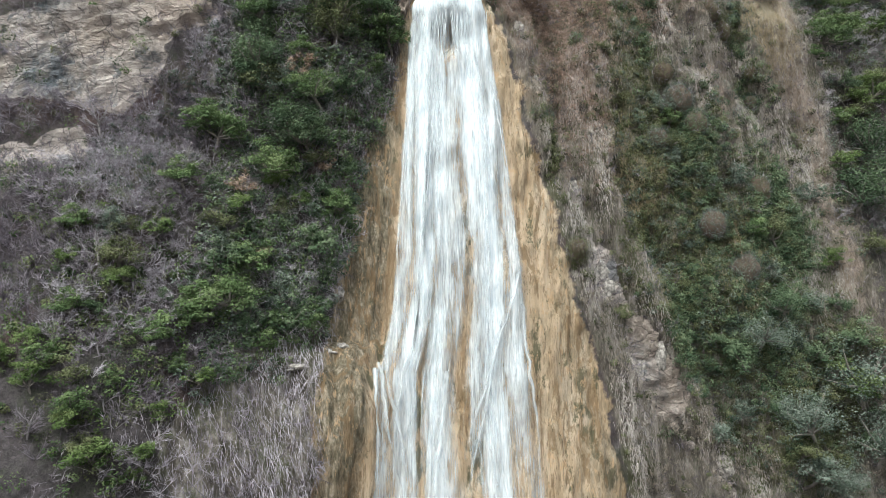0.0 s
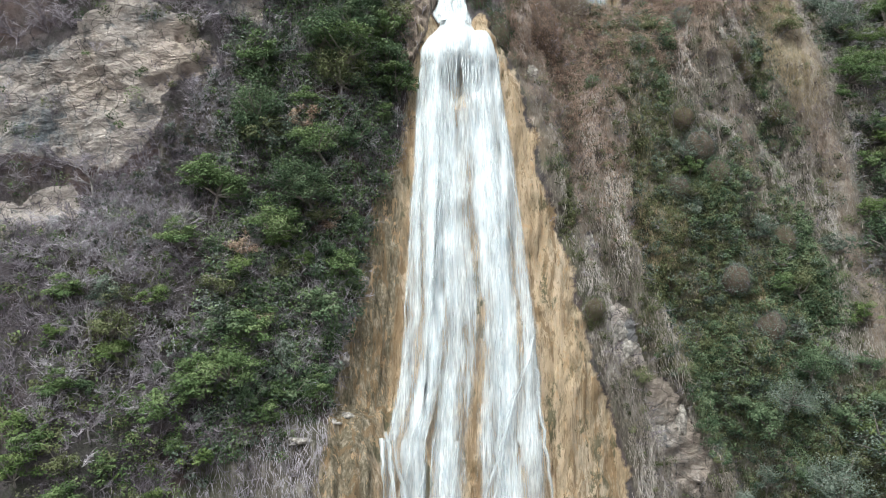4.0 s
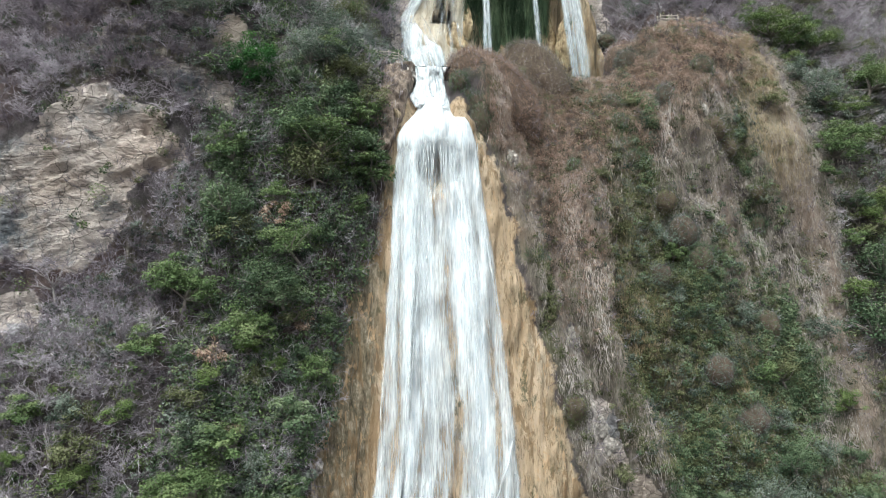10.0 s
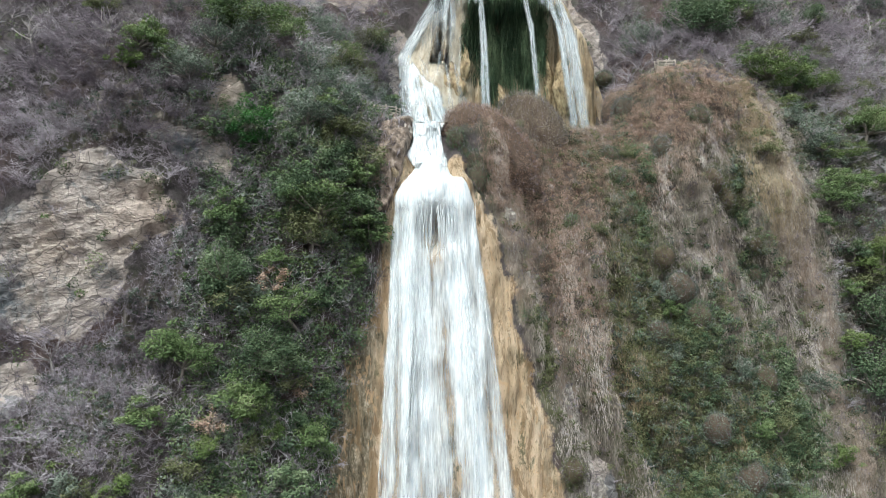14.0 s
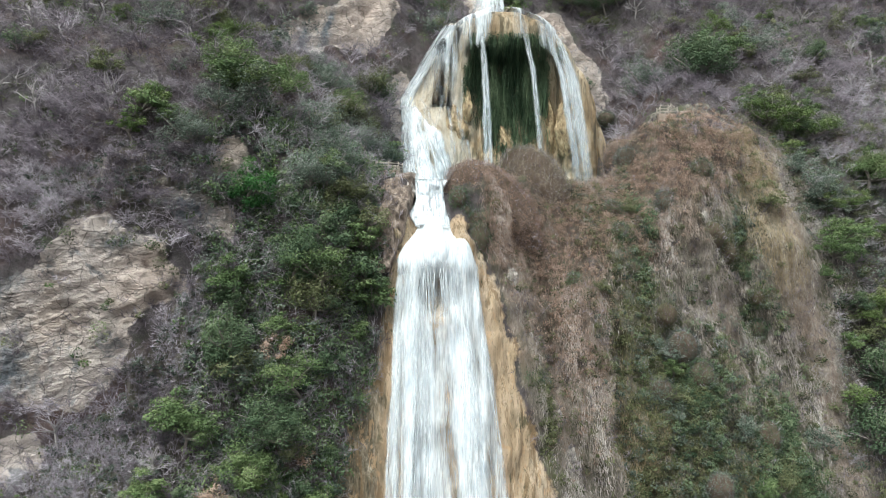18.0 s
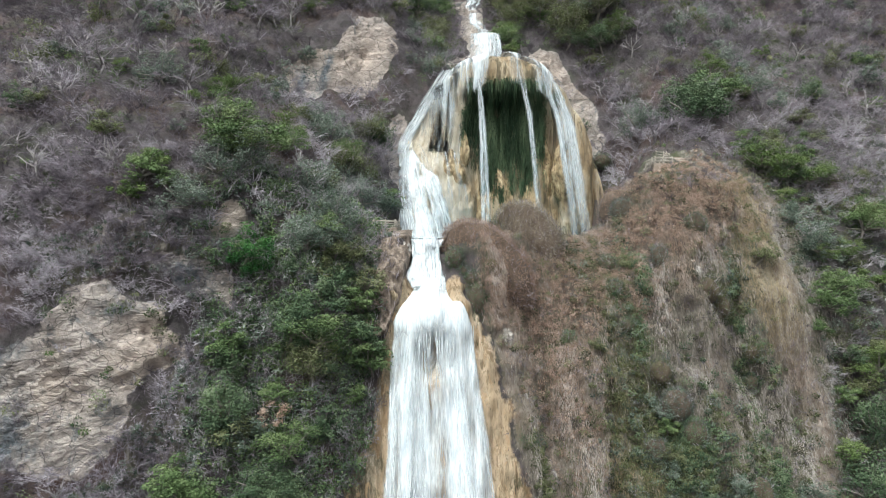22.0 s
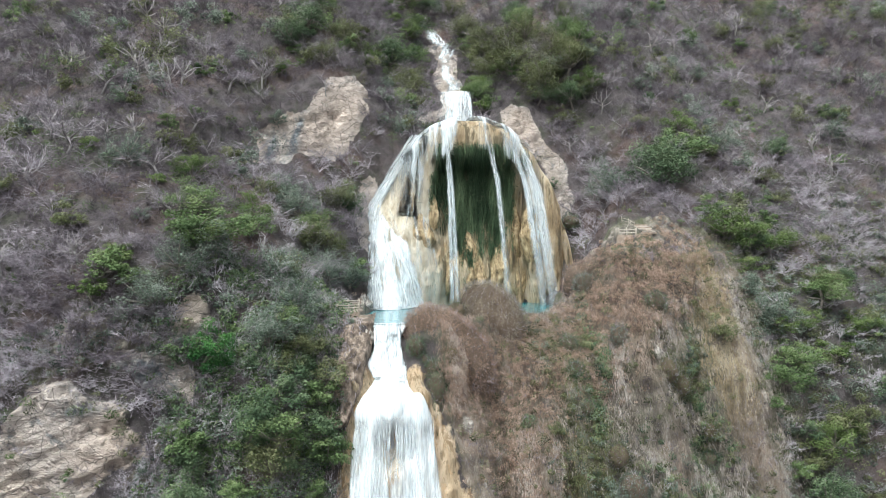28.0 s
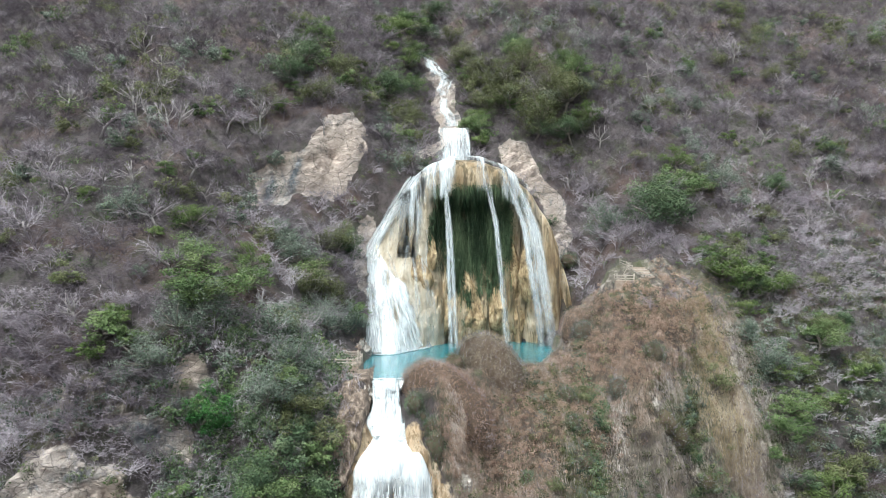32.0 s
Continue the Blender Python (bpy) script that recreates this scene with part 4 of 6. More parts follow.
# the slanting thread and the splash on the ledge
for k, (xa, za, xb, zb, wd) in enumerate(((9.5, 46, 2.5, 24, 0.7), (7.0, 40, 3.0, 20, 0.6), (-7.6, 35.2, -6.2, 26, 0.8), (-6.8, 35, -4.0, 22, 0.8), (-8.0, 34.6, -7.4, 20, 1.0), (9.6, 42, 11.6, 24, 0.7), (0.5, 34, -1.5, 16, 0.9))):
    zs = np.linspace(za, zb, 8)
    xs = np.linspace(xa, xb, 8)
    flow(lower, np.stack([xs, cliff_y(xs, zs) - 1.1, zs], -1), [wd] * 8, [0.5, 0.6, 0.3], FALL_M, seed=80 + k, rows=40, cols=5, rough=0.3)
# the bulging white lip
uu, vv = np.meshgrid(np.linspace(-1, 1, 50), np.linspace(0, 1, 50))
zc = 86.4 - 9.2 * vv**1.1
hw = np.interp(zc, [76, 77.5, 79.5, 80.8, 81.8, 82.8, 83.6, 84.3, 85.0, 86.5], [5.5, 5.4, 5.15, 4.85, 4.4, 3.8, 3.1, 2.5, 2.1, 2.0])
xc = 0.3 + 0.35 * vv + uu * hw
yc = 99.4 - 3.6 * np.sin(np.clip(vv * 1.4, 0, 1) * math.pi / 2) + 1.9 * uu**2 - 0.25 * fbm(xc / 0.9, zc / 1.8, xc * 0, 3)
cc = 1.25 - (1.1 + 0.9 * np.exp(-((uu / 0.4) ** 2))) * smooth(0.42, 0.95, vv) + 0.3 * fbm(xc / 0.5, zc / 4, xc * 0, 3) - 0.5 * smooth(0.9, 1, np.abs(uu))
grid_object("water_lip", xc, yc, zc, FALL_M, (xc, -zc), (("cover", cc),)).parent = lower
# dripping beads of the torn curtain below the lip
for k in range(150):
    x0 = RNG.uniform(-3.8, 5.8)
    z0 = RNG.uniform(77.5, 80.5)
    ln = RNG.uniform(2, 7)
    y0 = 96.2 + 1.5 * ((x0 - 0.8) / 5) ** 2
    flow(lower, [(x0, y0, z0), (x0 + RNG.normal(0, 0.1), y0 - 0.5, z0 - ln / 2), (x0 + RNG.normal(0, 0.15), y0 - 0.4, z0 - ln)], [0.1, 0.15, 0.06], [0.75, 0.6, 0.3], VEIL_M, seed=200 + k, rows=16, cols=4)

# the chute from the pool to the lip
chute = waterfall("short foaming cascade spilling out of the pool")
uu, vv = np.meshgrid(np.linspace(-1, 1, 40), np.linspace(0, 1, 70))
zc = 91.75 - 6.6 * smooth(0.08, 1.0, vv) - 0.25 * np.sin(vv * 14)
yc = 105.4 - 6.6 * vv
hw = 2.35 - 0.35 * np.sin(np.clip(vv * 1.3, 0, 1) * math.pi) + 0.25 * np.sin(vv * 11)
xc = -0.35 + 0.6 * vv + 0.25 * np.sin(vv * 7) + uu * hw
yc -= 0.5 * (1 - uu**2) + 0.9 * fbm(xc / 0.9, zc / 1.6, xc * 0, 4)
grid_object("water_sheet", xc, yc, zc, FALL_M, (xc, -zc * 1.6), (("cover", 0.5 + 0.3 * vv + 0.5 * fbm(xc / 0.7, zc / 2.5, xc * 0, 4) - 0.4 * smooth(0.85, 1, np.abs(uu))),)).parent = chute
for k in range(10):
    x0 = -0.4 + RNG.uniform(-1.6, 1.6)
    flow(chute, [(x0, 104.6, 91.5), (x0 + 0.2, 102.3, 89.2), (x0 + 0.4, 100.6, 86.8), (x0 + 0.5, 98.9, 85.4)], [0.5, 0.6, 0.6, 0.8], [0.7, 0.7], FALL_M, seed=300 + k, rows=24, cols=5)

# the falls over the dome
upper = waterfall("white veils pouring over a domed travertine wall")


def on_dome(points, off=0.6):
    return [(x, float(dome_front(np.array(x), np.array(z))) - off, z) for x, z in points]


def plunge(x0, x1, head_w, foot_w, foot_z=91.6, n=5, cover=(0.8, 0.6, 0.35), out=0.9, seed=0):
    for k in range(n):
        a, b = x0 + RNG.normal(0, head_w * 0.28), x1 + RNG.normal(0, foot_w * 0.28)
        zt = float(dome_top(np.array(a)))
        y = float(dome_lip(np.array(a)))
        p = [(a, y + 2.6, zt - 0.1), (a, y - 0.2, zt - 0.9), (a + (b - a) * 0.25, y - out * 0.7, zt - 4), (a + (b - a) * 0.6, y - out, (zt + foot_z) / 2 + 5), (b, y - out * 1.3, foot_z)]
        flow(upper, p, [head_w * 0.7, head_w * 0.7, (head_w + foot_w) * 0.3, foot_w * 0.7, foot_w], cover, VEIL_M, seed=400 + seed * 10 + k, rows=64, cols=6)


plunge(8.8, 9.9, 1.3, 1.5, n=4, cover=(0.0, 0.3, 0.5, 0.5, 0.42, 0.36), out=1.7, seed=1)
plunge(15.4, 20.0, 1.3, 1.4, n=4, cover=(0.0, 0.25, 0.42, 0.38, 0.3, 0.25), out=1.7, seed=2)
plunge(19.4, 26.6, 1.4, 2.0, n=4, cover=(0.0, 0.3, 0.5, 0.45, 0.3, 0.2), out=1.6, seed=3)
plunge(21.0, 28.2, 1.6, 2.6, n=6, cover=(0.0, 0.3, 0.5, 0.45, 0.32, 0.2), out=1.6, seed=4)
plunge(5.4, 3.5, 2.6, 2.6, foot_z=106, n=5, cover=(-0.7, -0.1, 0.35, 0.15, 0.0), seed=5)
plunge(2.6, 1.0, 2.2, 3.0, foot_z=108, n=5, cover=(-0.7, -0.1, 0.3, 0.15, 0.0), seed=6)
# the edge veil down the shoulder and the wide foaming fan at its foot
for k in range(6):
    o = RNG.normal(0, 0.5)
    flow(upper, on_dome([(3.6 + o, 123.0), (1.0 + o, 119.5), (-2.0 + o, 114.5), (-4.4 + o, 110.5), (-4.9 + o, 107.5)]), [1.0, 1.2, 1.4, 1.6, 1.8], [0.5, 0.55, 0.6, 0.5], FALL_M, seed=470 + k, rows=36, cols=5)
uu, vv = np.meshgrid(np.linspace(0, 1, 70), np.linspace(0, 1, 90))
zc = 110.6 - 19.1 * vv - 1.2 * np.sin(vv * 9) * 0.3
xl, xr = -6.4 + 0.8 * np.sin(vv * 5), np.interp(vv, [0, 0.12, 0.3, 0.38, 0.6, 1], [-3.4, -2.4, -0.4, 1.4, 3.4, 6.4])
xc = xl + (xr - xl) * uu + 0.3 * fbm(zc / 2, uu * 3, uu * 0, 2)
yc = dome_front(xc, zc) - 1.0 - 0.9 * np.abs(fbm(xc / 2.2, zc / 3.0, xc * 0, 4)) - 0.8 * np.sin(math.pi * uu)
cf = 0.8 - 0.8 * smooth(0.2, 0.0, vv + 0.1 * fbm(xc, vv * 0, vv * 0, 2)) - 0.5 * blob(xc, zc, 1.0, 99, 1.4, 2.2) - 0.55 * smooth(0.86, 1.0, uu) - 0.35 * smooth(0.06, 0, uu) + 0.85 * fbm(xc / 1.5, zc / 3.5, xc * 0, 4)
grid_object("water_fan", xc, yc, zc, FALL_M, (xc, -zc * 1.3), (("cover", cf),)).parent = upper
for k in range(26):
    a, w = RNG.uniform(0.05, 0.9), RNG.uniform(0.5, 1.1)
    zs = np.linspace(RNG.uniform(101, 110), 92, 7)
    v = (110.6 - zs) / 19.1
    xs = -6.4 + (4.4 + 8.2 * v**0.8) * a
    flow(upper, np.stack([xs, dome_front(xs, zs) - 1.9, zs], -1), [w] * 7, [0.2, 0.55, 0.5], FALL_M, seed=500 + k, rows=30, cols=5, rough=0.3)
# foam that spreads on the pool at the foot of the fan
uu, vv = np.meshgrid(np.linspace(0, 1, 60), np.linspace(0, 1, 24))
xc = -4.4 + 12.4 * uu
yc = dome_front(xc, xc * 0 + 92) - 3.6 + 3.2 * vv + 0.5 * fbm(xc, xc * 0, xc * 0 + 5, 3)
grid_object("water_foam", xc, yc, 91.68 + 0.12 * np.abs(fbm(xc / 0.5, yc / 0.5, xc * 0, 3)), FALL_M, (xc * 0.5, yc * 4), (("cover", 0.75 - 1.1 * smooth(0.45, 0, vv + 0.3 * fbm(xc / 0.8, yc / 0.8, xc * 0, 3)) - 0.9 * smooth(0.7, 1, uu) - 0.6 * smooth(0.08, 0, uu)),)).parent = upper
# thin threads on the tan shoulder
for k, (xa, za, xb, zb) in enumerate(((1.8, 112, 0.8, 104), (2.8, 110, 3.6, 98), (4.6, 108, 5.6, 93), (5.4, 104, 6.6, 92), (3.2, 106, 4.4, 94), (0.6, 115, -0.6, 107), (6.4, 102, 7.2, 92), (-1.0, 114, -2.2, 109), (2.0, 119, 1.0, 111), (4.0, 117, 3.2, 108), (5.5, 113, 5.0, 104))):
    flow(upper, on_dome([(xa, za), ((xa + xb) / 2 + 0.3, (za + zb) / 2), (xb, zb)], 1.0), [0.9, 1.3, 1.6], [0.35, 0.25, 0.15], VEIL_M, seed=540 + k, rows=30, cols=6)
# the thin sheet that runs over the dome's crown and tears into veils below the lip
uu, vv = np.meshgrid(np.linspace(0, 1, 120), np.linspace(0, 1, 70))
xc = 0.5 + 25.5 * uu
zt, yl = dome_top(xc), dome_lip(xc)
over = np.clip(vv / 0.4, 0, 1)
drop = np.clip((vv - 0.4) / 0.6, 0, 1)
zc = zt + 1.9 * (1 - over) ** 0.8 + 0.3 - 8.0 * drop**1.4
yc = yl + 1.6 + 14 * (1 - over) ** 1.2 - 2.6 * smooth(0, 0.35, drop) - 0.5 * drop + 0.3 * fbm(xc / 0.7, zc / 5, xc * 0, 3)


def veil(x0, w, a):
    return a * np.exp(-(((xc - x0) / w) ** 2))


cf = 0.34 + veil(8.8, 2.0, 0.45) + veil(15.4, 1.1, 0.4) + veil(20.6, 1.8, 0.45) + veil(4.2, 2.6, 0.25) - veil(12.6, 1.3, 0.25) - veil(18.0, 0.9, 0.25) + 0.6 * fbm(xc / 0.7, zc / 7, xc * 0 + 3, 4)
cf = cf - drop**0.6 * (0.75 - veil(9.0, 1.1, 0.5) - veil(16.2, 1.0, 0.45) - veil(21.8, 1.6, 0.55) - veil(3.5, 3.4, 0.5)) + 0.2 * (1 - over) - 1.2 * smooth(0.05, 0, uu) - 1.2 * smooth(0.95, 1, uu) - 0.7 * smooth(0.8, 1, drop)
grid_object("water_crown", xc, yc, zc, VEIL_M, (xc, -yc * 0.6 + zc), (("cover", cf),)).parent = upper

# the stepped stream above the dome
brook = waterfall("narrow white stream stepping down the wooded hillside")
flow(brook, [(11.2, 162.0, 135.2), (11.3, 156.6, 134.6), (11.4, 155.0, 131), (11.5, 154.2, 127.6)], [6.6, 7.8, 8.6, 9.0], [0.5, 0.72, 0.5, 0.62], FALL_M, "water_sheet", seed=601, rows=40, cols=30, belly=0.9)
for k in range(8):
    o = RNG.uniform(-3.3, 3.3)
    flow(brook, [(11.2 + o * 0.8, 160.0, 135.0), (11.3 + o * 0.95, 155.9, 134.4), (11.4 + o, 154.3, 131), (11.5 + o * 1.05, 153.6, 127.6)], [1.0, 1.0, 1.2, 1.4], [0.0, 0.5, 0.3], FALL_M, seed=604 + k, rows=26, cols=6)
for k, (pts, w) in enumerate((
        ([(9.6, 179, 144.6), (9.9, 176, 143.8), (9.6, 172, 140.5), (11.0, 167, 137.4), (11.4, 161.5, 134.9)], [2.6, 3.0, 2.6, 3.2, 4.4]),
        ([(11.2, 190, 151.6), (10.6, 187, 150.6), (9.4, 183, 147.6), (9.8, 178, 145.0)], [3.4, 3.2, 2.6, 3.0]),
        ([(5.6, 216, 164), (6.6, 211, 162), (8.4, 202, 156.4), (10.6, 191, 152.0)], [3.4, 4.6, 4.0, 3.4]))):
    flow(brook, [(x, y - 2.6, z + 0.6) for x, y, z in pts], w, [0.25, 0.5, 0.3, 0.45], FALL_M, "water_sheet", seed=640 + k, rows=40, cols=16, rough=0.5)
    for j in range(4):
        o = RNG.normal(0, w[1] * 0.22)
        flow(brook, [(x + o + RNG.normal(0, 0.3), y - 3.0, z + 0.7) for x, y, z in pts], [1.0] * len(pts), [0.1, 0.6, 0.2], FALL_M, seed=660 + k * 10 + j, rows=30, cols=5, rough=0.5)


# ---- scattering over the land ----
AREA = np.zeros(TX.shape)
AREA[:-1, :-1] = np.linalg.norm(np.cross(np.stack([TX[:-1, 1:] - TX[:-1, :-1], TY[:-1, 1:] - TY[:-1, :-1], TZ[:-1, 1:] - TZ[:-1, :-1]], -1), np.stack([TX[1:, :-1] - TX[:-1, :-1], TY[1:, :-1] - TY[:-1, :-1], TZ[1:, :-1] - TZ[:-1, :-1]], -1)), axis=-1)
VIEW = smooth(-0.62 * GY - 8, -0.62 * GY - 2, GX) * smooth(0.68 * GY + 12, 0.68 * GY + 6, GX) * (GZ > 8) * (GZ < 222)
SHORE = np.interp(GX, [-6, 2.3, 4, 8, 14, 22, 30, 34], [105, 104, 106.5, 109, 113, 117, 124.5, 126])
POOLMASK = ((GX > -6) & (GX < 34) & (GY > SHORE) & (GY < 156) & (GZ < 123)) | ((GX > -3.6) & (GX < 3.6) & (GY > 96) & (GY < 108) & (GZ > 80))
WET = (np.abs(GX - np.interp(GY, [150, 166, 178, 190, 214], [11.7, 11, 10.3, 10, 7])) < 3.0) & (GY > 150) & (GY < 216)
PATH = (GX > 36.4) & (GX < 44.6) & (GY > 123.6) & (GY < 134) & (GZ > 99)
OPEN = VIEW * (1 - TRAV) * ~POOLMASK * ~WET * ~PATH


def scatter(count, weight):
    w = (AREA * weight).ravel()
    i = RNG.choice(w.size, size=count, p=w / w.sum())
    r, c = np.unravel_index(i, TX.shape)
    r, c = np.minimum(r, TX.shape[0] - 2), np.minimum(c, TX.shape[1] - 2)
    a, b = RNG.random((2, count))
    p = [(g[r, c] * (1 - a) + g[r + 1, c] * a) * (1 - b) + (g[r, c + 1] * (1 - a) + g[r + 1, c + 1] * a) * b for g in (TX, TY, TZ)]
    n = TN[r, c]
    n = n * np.where(n[:, 1:2] > 0, -1, 1)
    n = n * np.where((n[:, 2:3] < 0) & (np.abs(n[:, 1:2]) < 0.1), -1, 1)
    return np.stack(p, -1), unit(n)


def spikes(base, way, length, width):
    """Tapering three-cornered twigs and blades."""
    side = unit(np.cross(way, RNG.normal(size=way.shape)))
    return np.stack([base - side * width[:, None] / 2, base + side * width[:, None] / 2, base + way * length[:, None]], 1)


def triangles(c, normal, size):
    a = unit(np.cross(normal, RNG.normal(size=c.shape)))
    b = np.cross(normal, a)
    s = size[:, None]
    return np.stack([c + a * s, c - a * s * 0.5 + b * s * 0.7, c - a * s * 0.5 - b * s * 0.7], 1)


def bare_shrubs(p, n, h, mains=7, subs=6):
    k = len(p)
    tone = np.clip(RNG.random(k) * 0.6 + 0.2 + 0.7 * fbm(p[:, 0] / 9, p[:, 1] / 9, p[:, 2] / 9, 3) - 0.35 * smooth(-10, -34, p[:, 0]) * smooth(92, 104, p[:, 2]), 0, 1)
    up = np.array([0, 0, 1.0])
    d = unit(up * 0.55 + n[:, None] * 0.5 + RNG.normal(0, 0.7, (k, mains, 3)))
    ln = h[:, None] * RNG.uniform(0.55, 1.0, (k, mains))
    b0 = np.repeat(p[:, None] - n[:, None] * 0.15, mains, 1)
    v = [spikes(b0.reshape(-1, 3), d.reshape(-1, 3), ln.ravel(), 0.05 * h.repeat(mains) ** 0.7)]
    t = [np.repeat(tone, mains)]
    s0 = (b0 + d * ln[..., None])[:, :, None] - d[:, :, None] * ln[:, :, None, None] * RNG.uniform(0.0, 0.55, (k, mains, subs, 1))
    d2 = unit(d[:, :, None] + RNG.normal(0, 0.75, (k, mains, subs, 3)))
    l2 = (h[:, None, None] * RNG.uniform(0.2, 0.48, (k, mains, subs))).ravel()
    v.append(spikes(s0.reshape(-1, 3), d2.reshape(-1, 3), l2, np.full(l2.shape, 0.055)))
    t.append(np.repeat(tone, mains * subs))
    return np.concatenate(v), np.concatenate(t)


def tufts(p, n, r, per, size, lift=0.5):
    k = len(p)
    tone = RNG.random(k)
    o = unit(RNG.normal(size=(k, per, 3))) * RNG.uniform(0.35, 1, (k, per, 1)) ** 0.6
    o[..., 2] *= 0.75
    c = p[:, None] + n[:, None] * r[:, None, None] * lift + o * r[:, None, None]
    nrm = unit(o + np.array([0, -0.2, 0.8]) + RNG.normal(0, 0.6, o.shape))
    s = RNG.uniform(0.6, 1.3, k * per) * size
    # leaf tone carries painted top light: higher leaves lighter, lower ones darker
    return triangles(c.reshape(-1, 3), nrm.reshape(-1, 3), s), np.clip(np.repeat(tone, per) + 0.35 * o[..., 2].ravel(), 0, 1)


def crown_field(p, n, r, mains=6, subs=9, fine=2):
    """Leafless crowns: limbs that spread from a short stem and break into nearly level sprays."""
    k = len(p)
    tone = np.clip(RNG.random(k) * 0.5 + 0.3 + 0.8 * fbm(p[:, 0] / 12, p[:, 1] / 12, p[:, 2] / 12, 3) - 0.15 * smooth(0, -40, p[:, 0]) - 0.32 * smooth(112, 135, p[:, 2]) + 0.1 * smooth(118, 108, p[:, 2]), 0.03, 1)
    turn = RNG.uniform(0, 6.28, (k, mains))
    d = unit(np.stack([np.cos(turn), np.sin(turn), RNG.uniform(0.35, 1.5, (k, mains))], -1) + 0.3 * n[:, None])
    ln = r[:, None] * RNG.uniform(0.55, 1.0, (k, mains))
    b0 = np.repeat(p[:, None] + np.array([0, 0, 0.25]) * r[:, None, None], mains, 1) - n[:, None] * 0.1
    v, t = [spikes(b0.reshape(-1, 3), d.reshape(-1, 3), ln.ravel(), 0.045 * r.repeat(mains) ** 0.6)], [np.repeat(tone, mains) * 0.9 + 0.15]
    # stems get a darker tone, painting in the shade beneath the crown
    v.append(spikes(p + np.array([0, 0.1, -0.2]), unit(np.array([0, 0, 1.0]) + RNG.normal(0, 0.12, (k, 3))), r * 0.9, 0.06 * r**0.6))
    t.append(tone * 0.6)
    s0 = b0[:, :, None] + d[:, :, None] * ln[:, :, None, None] * RNG.uniform(0.35, 1.0, (k, mains, subs, 1))
    d2 = unit(d[:, :, None] * np.array([1, 1, 0.35]) + RNG.normal(0, 0.6, (k, mains, subs, 3)) * np.array([1, 1, 0.4]))
    l2 = r[:, None, None] * RNG.uniform(0.25, 0.6, (k, mains, subs))
    v.append(spikes(s0.reshape(-1, 3), d2.reshape(-1, 3), l2.ravel(), np.full(l2.size, 0.05)))
    # twig tone climbs with height: lit tops and shaded undersides in the colour
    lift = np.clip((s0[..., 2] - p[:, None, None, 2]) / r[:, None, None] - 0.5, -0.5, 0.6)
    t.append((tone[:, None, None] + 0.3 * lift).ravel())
    s1 = np.repeat((s0 + d2 * l2[..., None] * RNG.uniform(0.2, 0.8, (k, mains, subs, 1)))[:, :, :, None], fine, 3)
    d3 = unit(d2[:, :, :, None] + RNG.normal(0, 0.6, s1.shape) * np.array([1, 1, 0.5]))
    l3 = r[:, None, None, None] * RNG.uniform(0.12, 0.35, s1.shape[:4])
    v.append(spikes(s1.reshape(-1, 3), d3.reshape(-1, 3), l3.ravel(), np.full(l3.size, 0.04)))
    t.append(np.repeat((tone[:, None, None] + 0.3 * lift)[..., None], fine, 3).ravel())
    return np.concatenate(v), np.clip(np.concatenate(t), 0, 1)


hill = smooth(92, 100, GZ) * (GY > 94) * smooth(1.02, 0.8, LIME)
left_low = smooth(-26, -32, GX) * smooth(62, 52, GZ)
sparse_rock = smooth(0.5, 0.0, LIME)
clump = 0.5 + fbm(GX / 6, GY / 6, GZ / 6, 3)

# grey leafless brush over the hillside
LOOSE = smooth(330, 180, GY) * 0.7 + 0.3
w = OPEN * (hill * (0.55 + 0.55 * clump) + (0.25 + 0.45 * smooth(50, 62, GZ)) * smooth(-24, -30, GX) * (GZ < 96) + 0.08) * (0.03 + 0.97 * sparse_rock) * (1 - 0.8 * DRY * (GZ < 100)) * LOOSE
p, n = scatter(9000, w)
v, t = bare_shrubs(p, n, RNG.uniform(0.8, 2.2, len(p)), 6, 5)
brush_t = t * 0.8
brush = new("brush", soup("brush", v, brush_t, TWIG_M))
tagged(brush, "grey leafless dry-season brush covering the hillside", "brush", kind="stuff")

# the leafless wood that covers the hillside, crown against crown
w = OPEN * np.maximum(hill, 0.8 * smooth(84, 90, GZ) * smooth(-24, -30, GX)) * (0.5 + smooth(-0.25, 0.2, fbm(GX / 7 + 5, GY / 7, GZ / 7, 3))) * (0.02 + 0.98 * sparse_rock) * (1 - 0.9 * DRY) * LOOSE
p, n = scatter(6200, w)
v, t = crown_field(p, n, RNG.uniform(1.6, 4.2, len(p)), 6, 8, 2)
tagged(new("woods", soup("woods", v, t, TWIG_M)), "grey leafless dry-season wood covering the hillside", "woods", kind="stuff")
w = OPEN * (0.15 + smooth(42, 56, GZ)) * smooth(-25, -31, GX) * (GZ < 98) * sparse_rock * (1 - DRY) + 0.5 * OPEN * smooth(56, 60, GX) * (GZ > 50) * (GZ < 112)
w = w + 1.6 * OPEN * smooth(-21, -25, GX) * smooth(-52, -46, GX) * smooth(80, 86, GZ) * smooth(106, 100, GZ) * (GY < 112) * sparse_rock
p, n = scatter(1150, w)
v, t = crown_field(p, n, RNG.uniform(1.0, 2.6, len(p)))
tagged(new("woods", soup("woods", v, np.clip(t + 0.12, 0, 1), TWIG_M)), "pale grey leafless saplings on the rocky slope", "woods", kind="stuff")

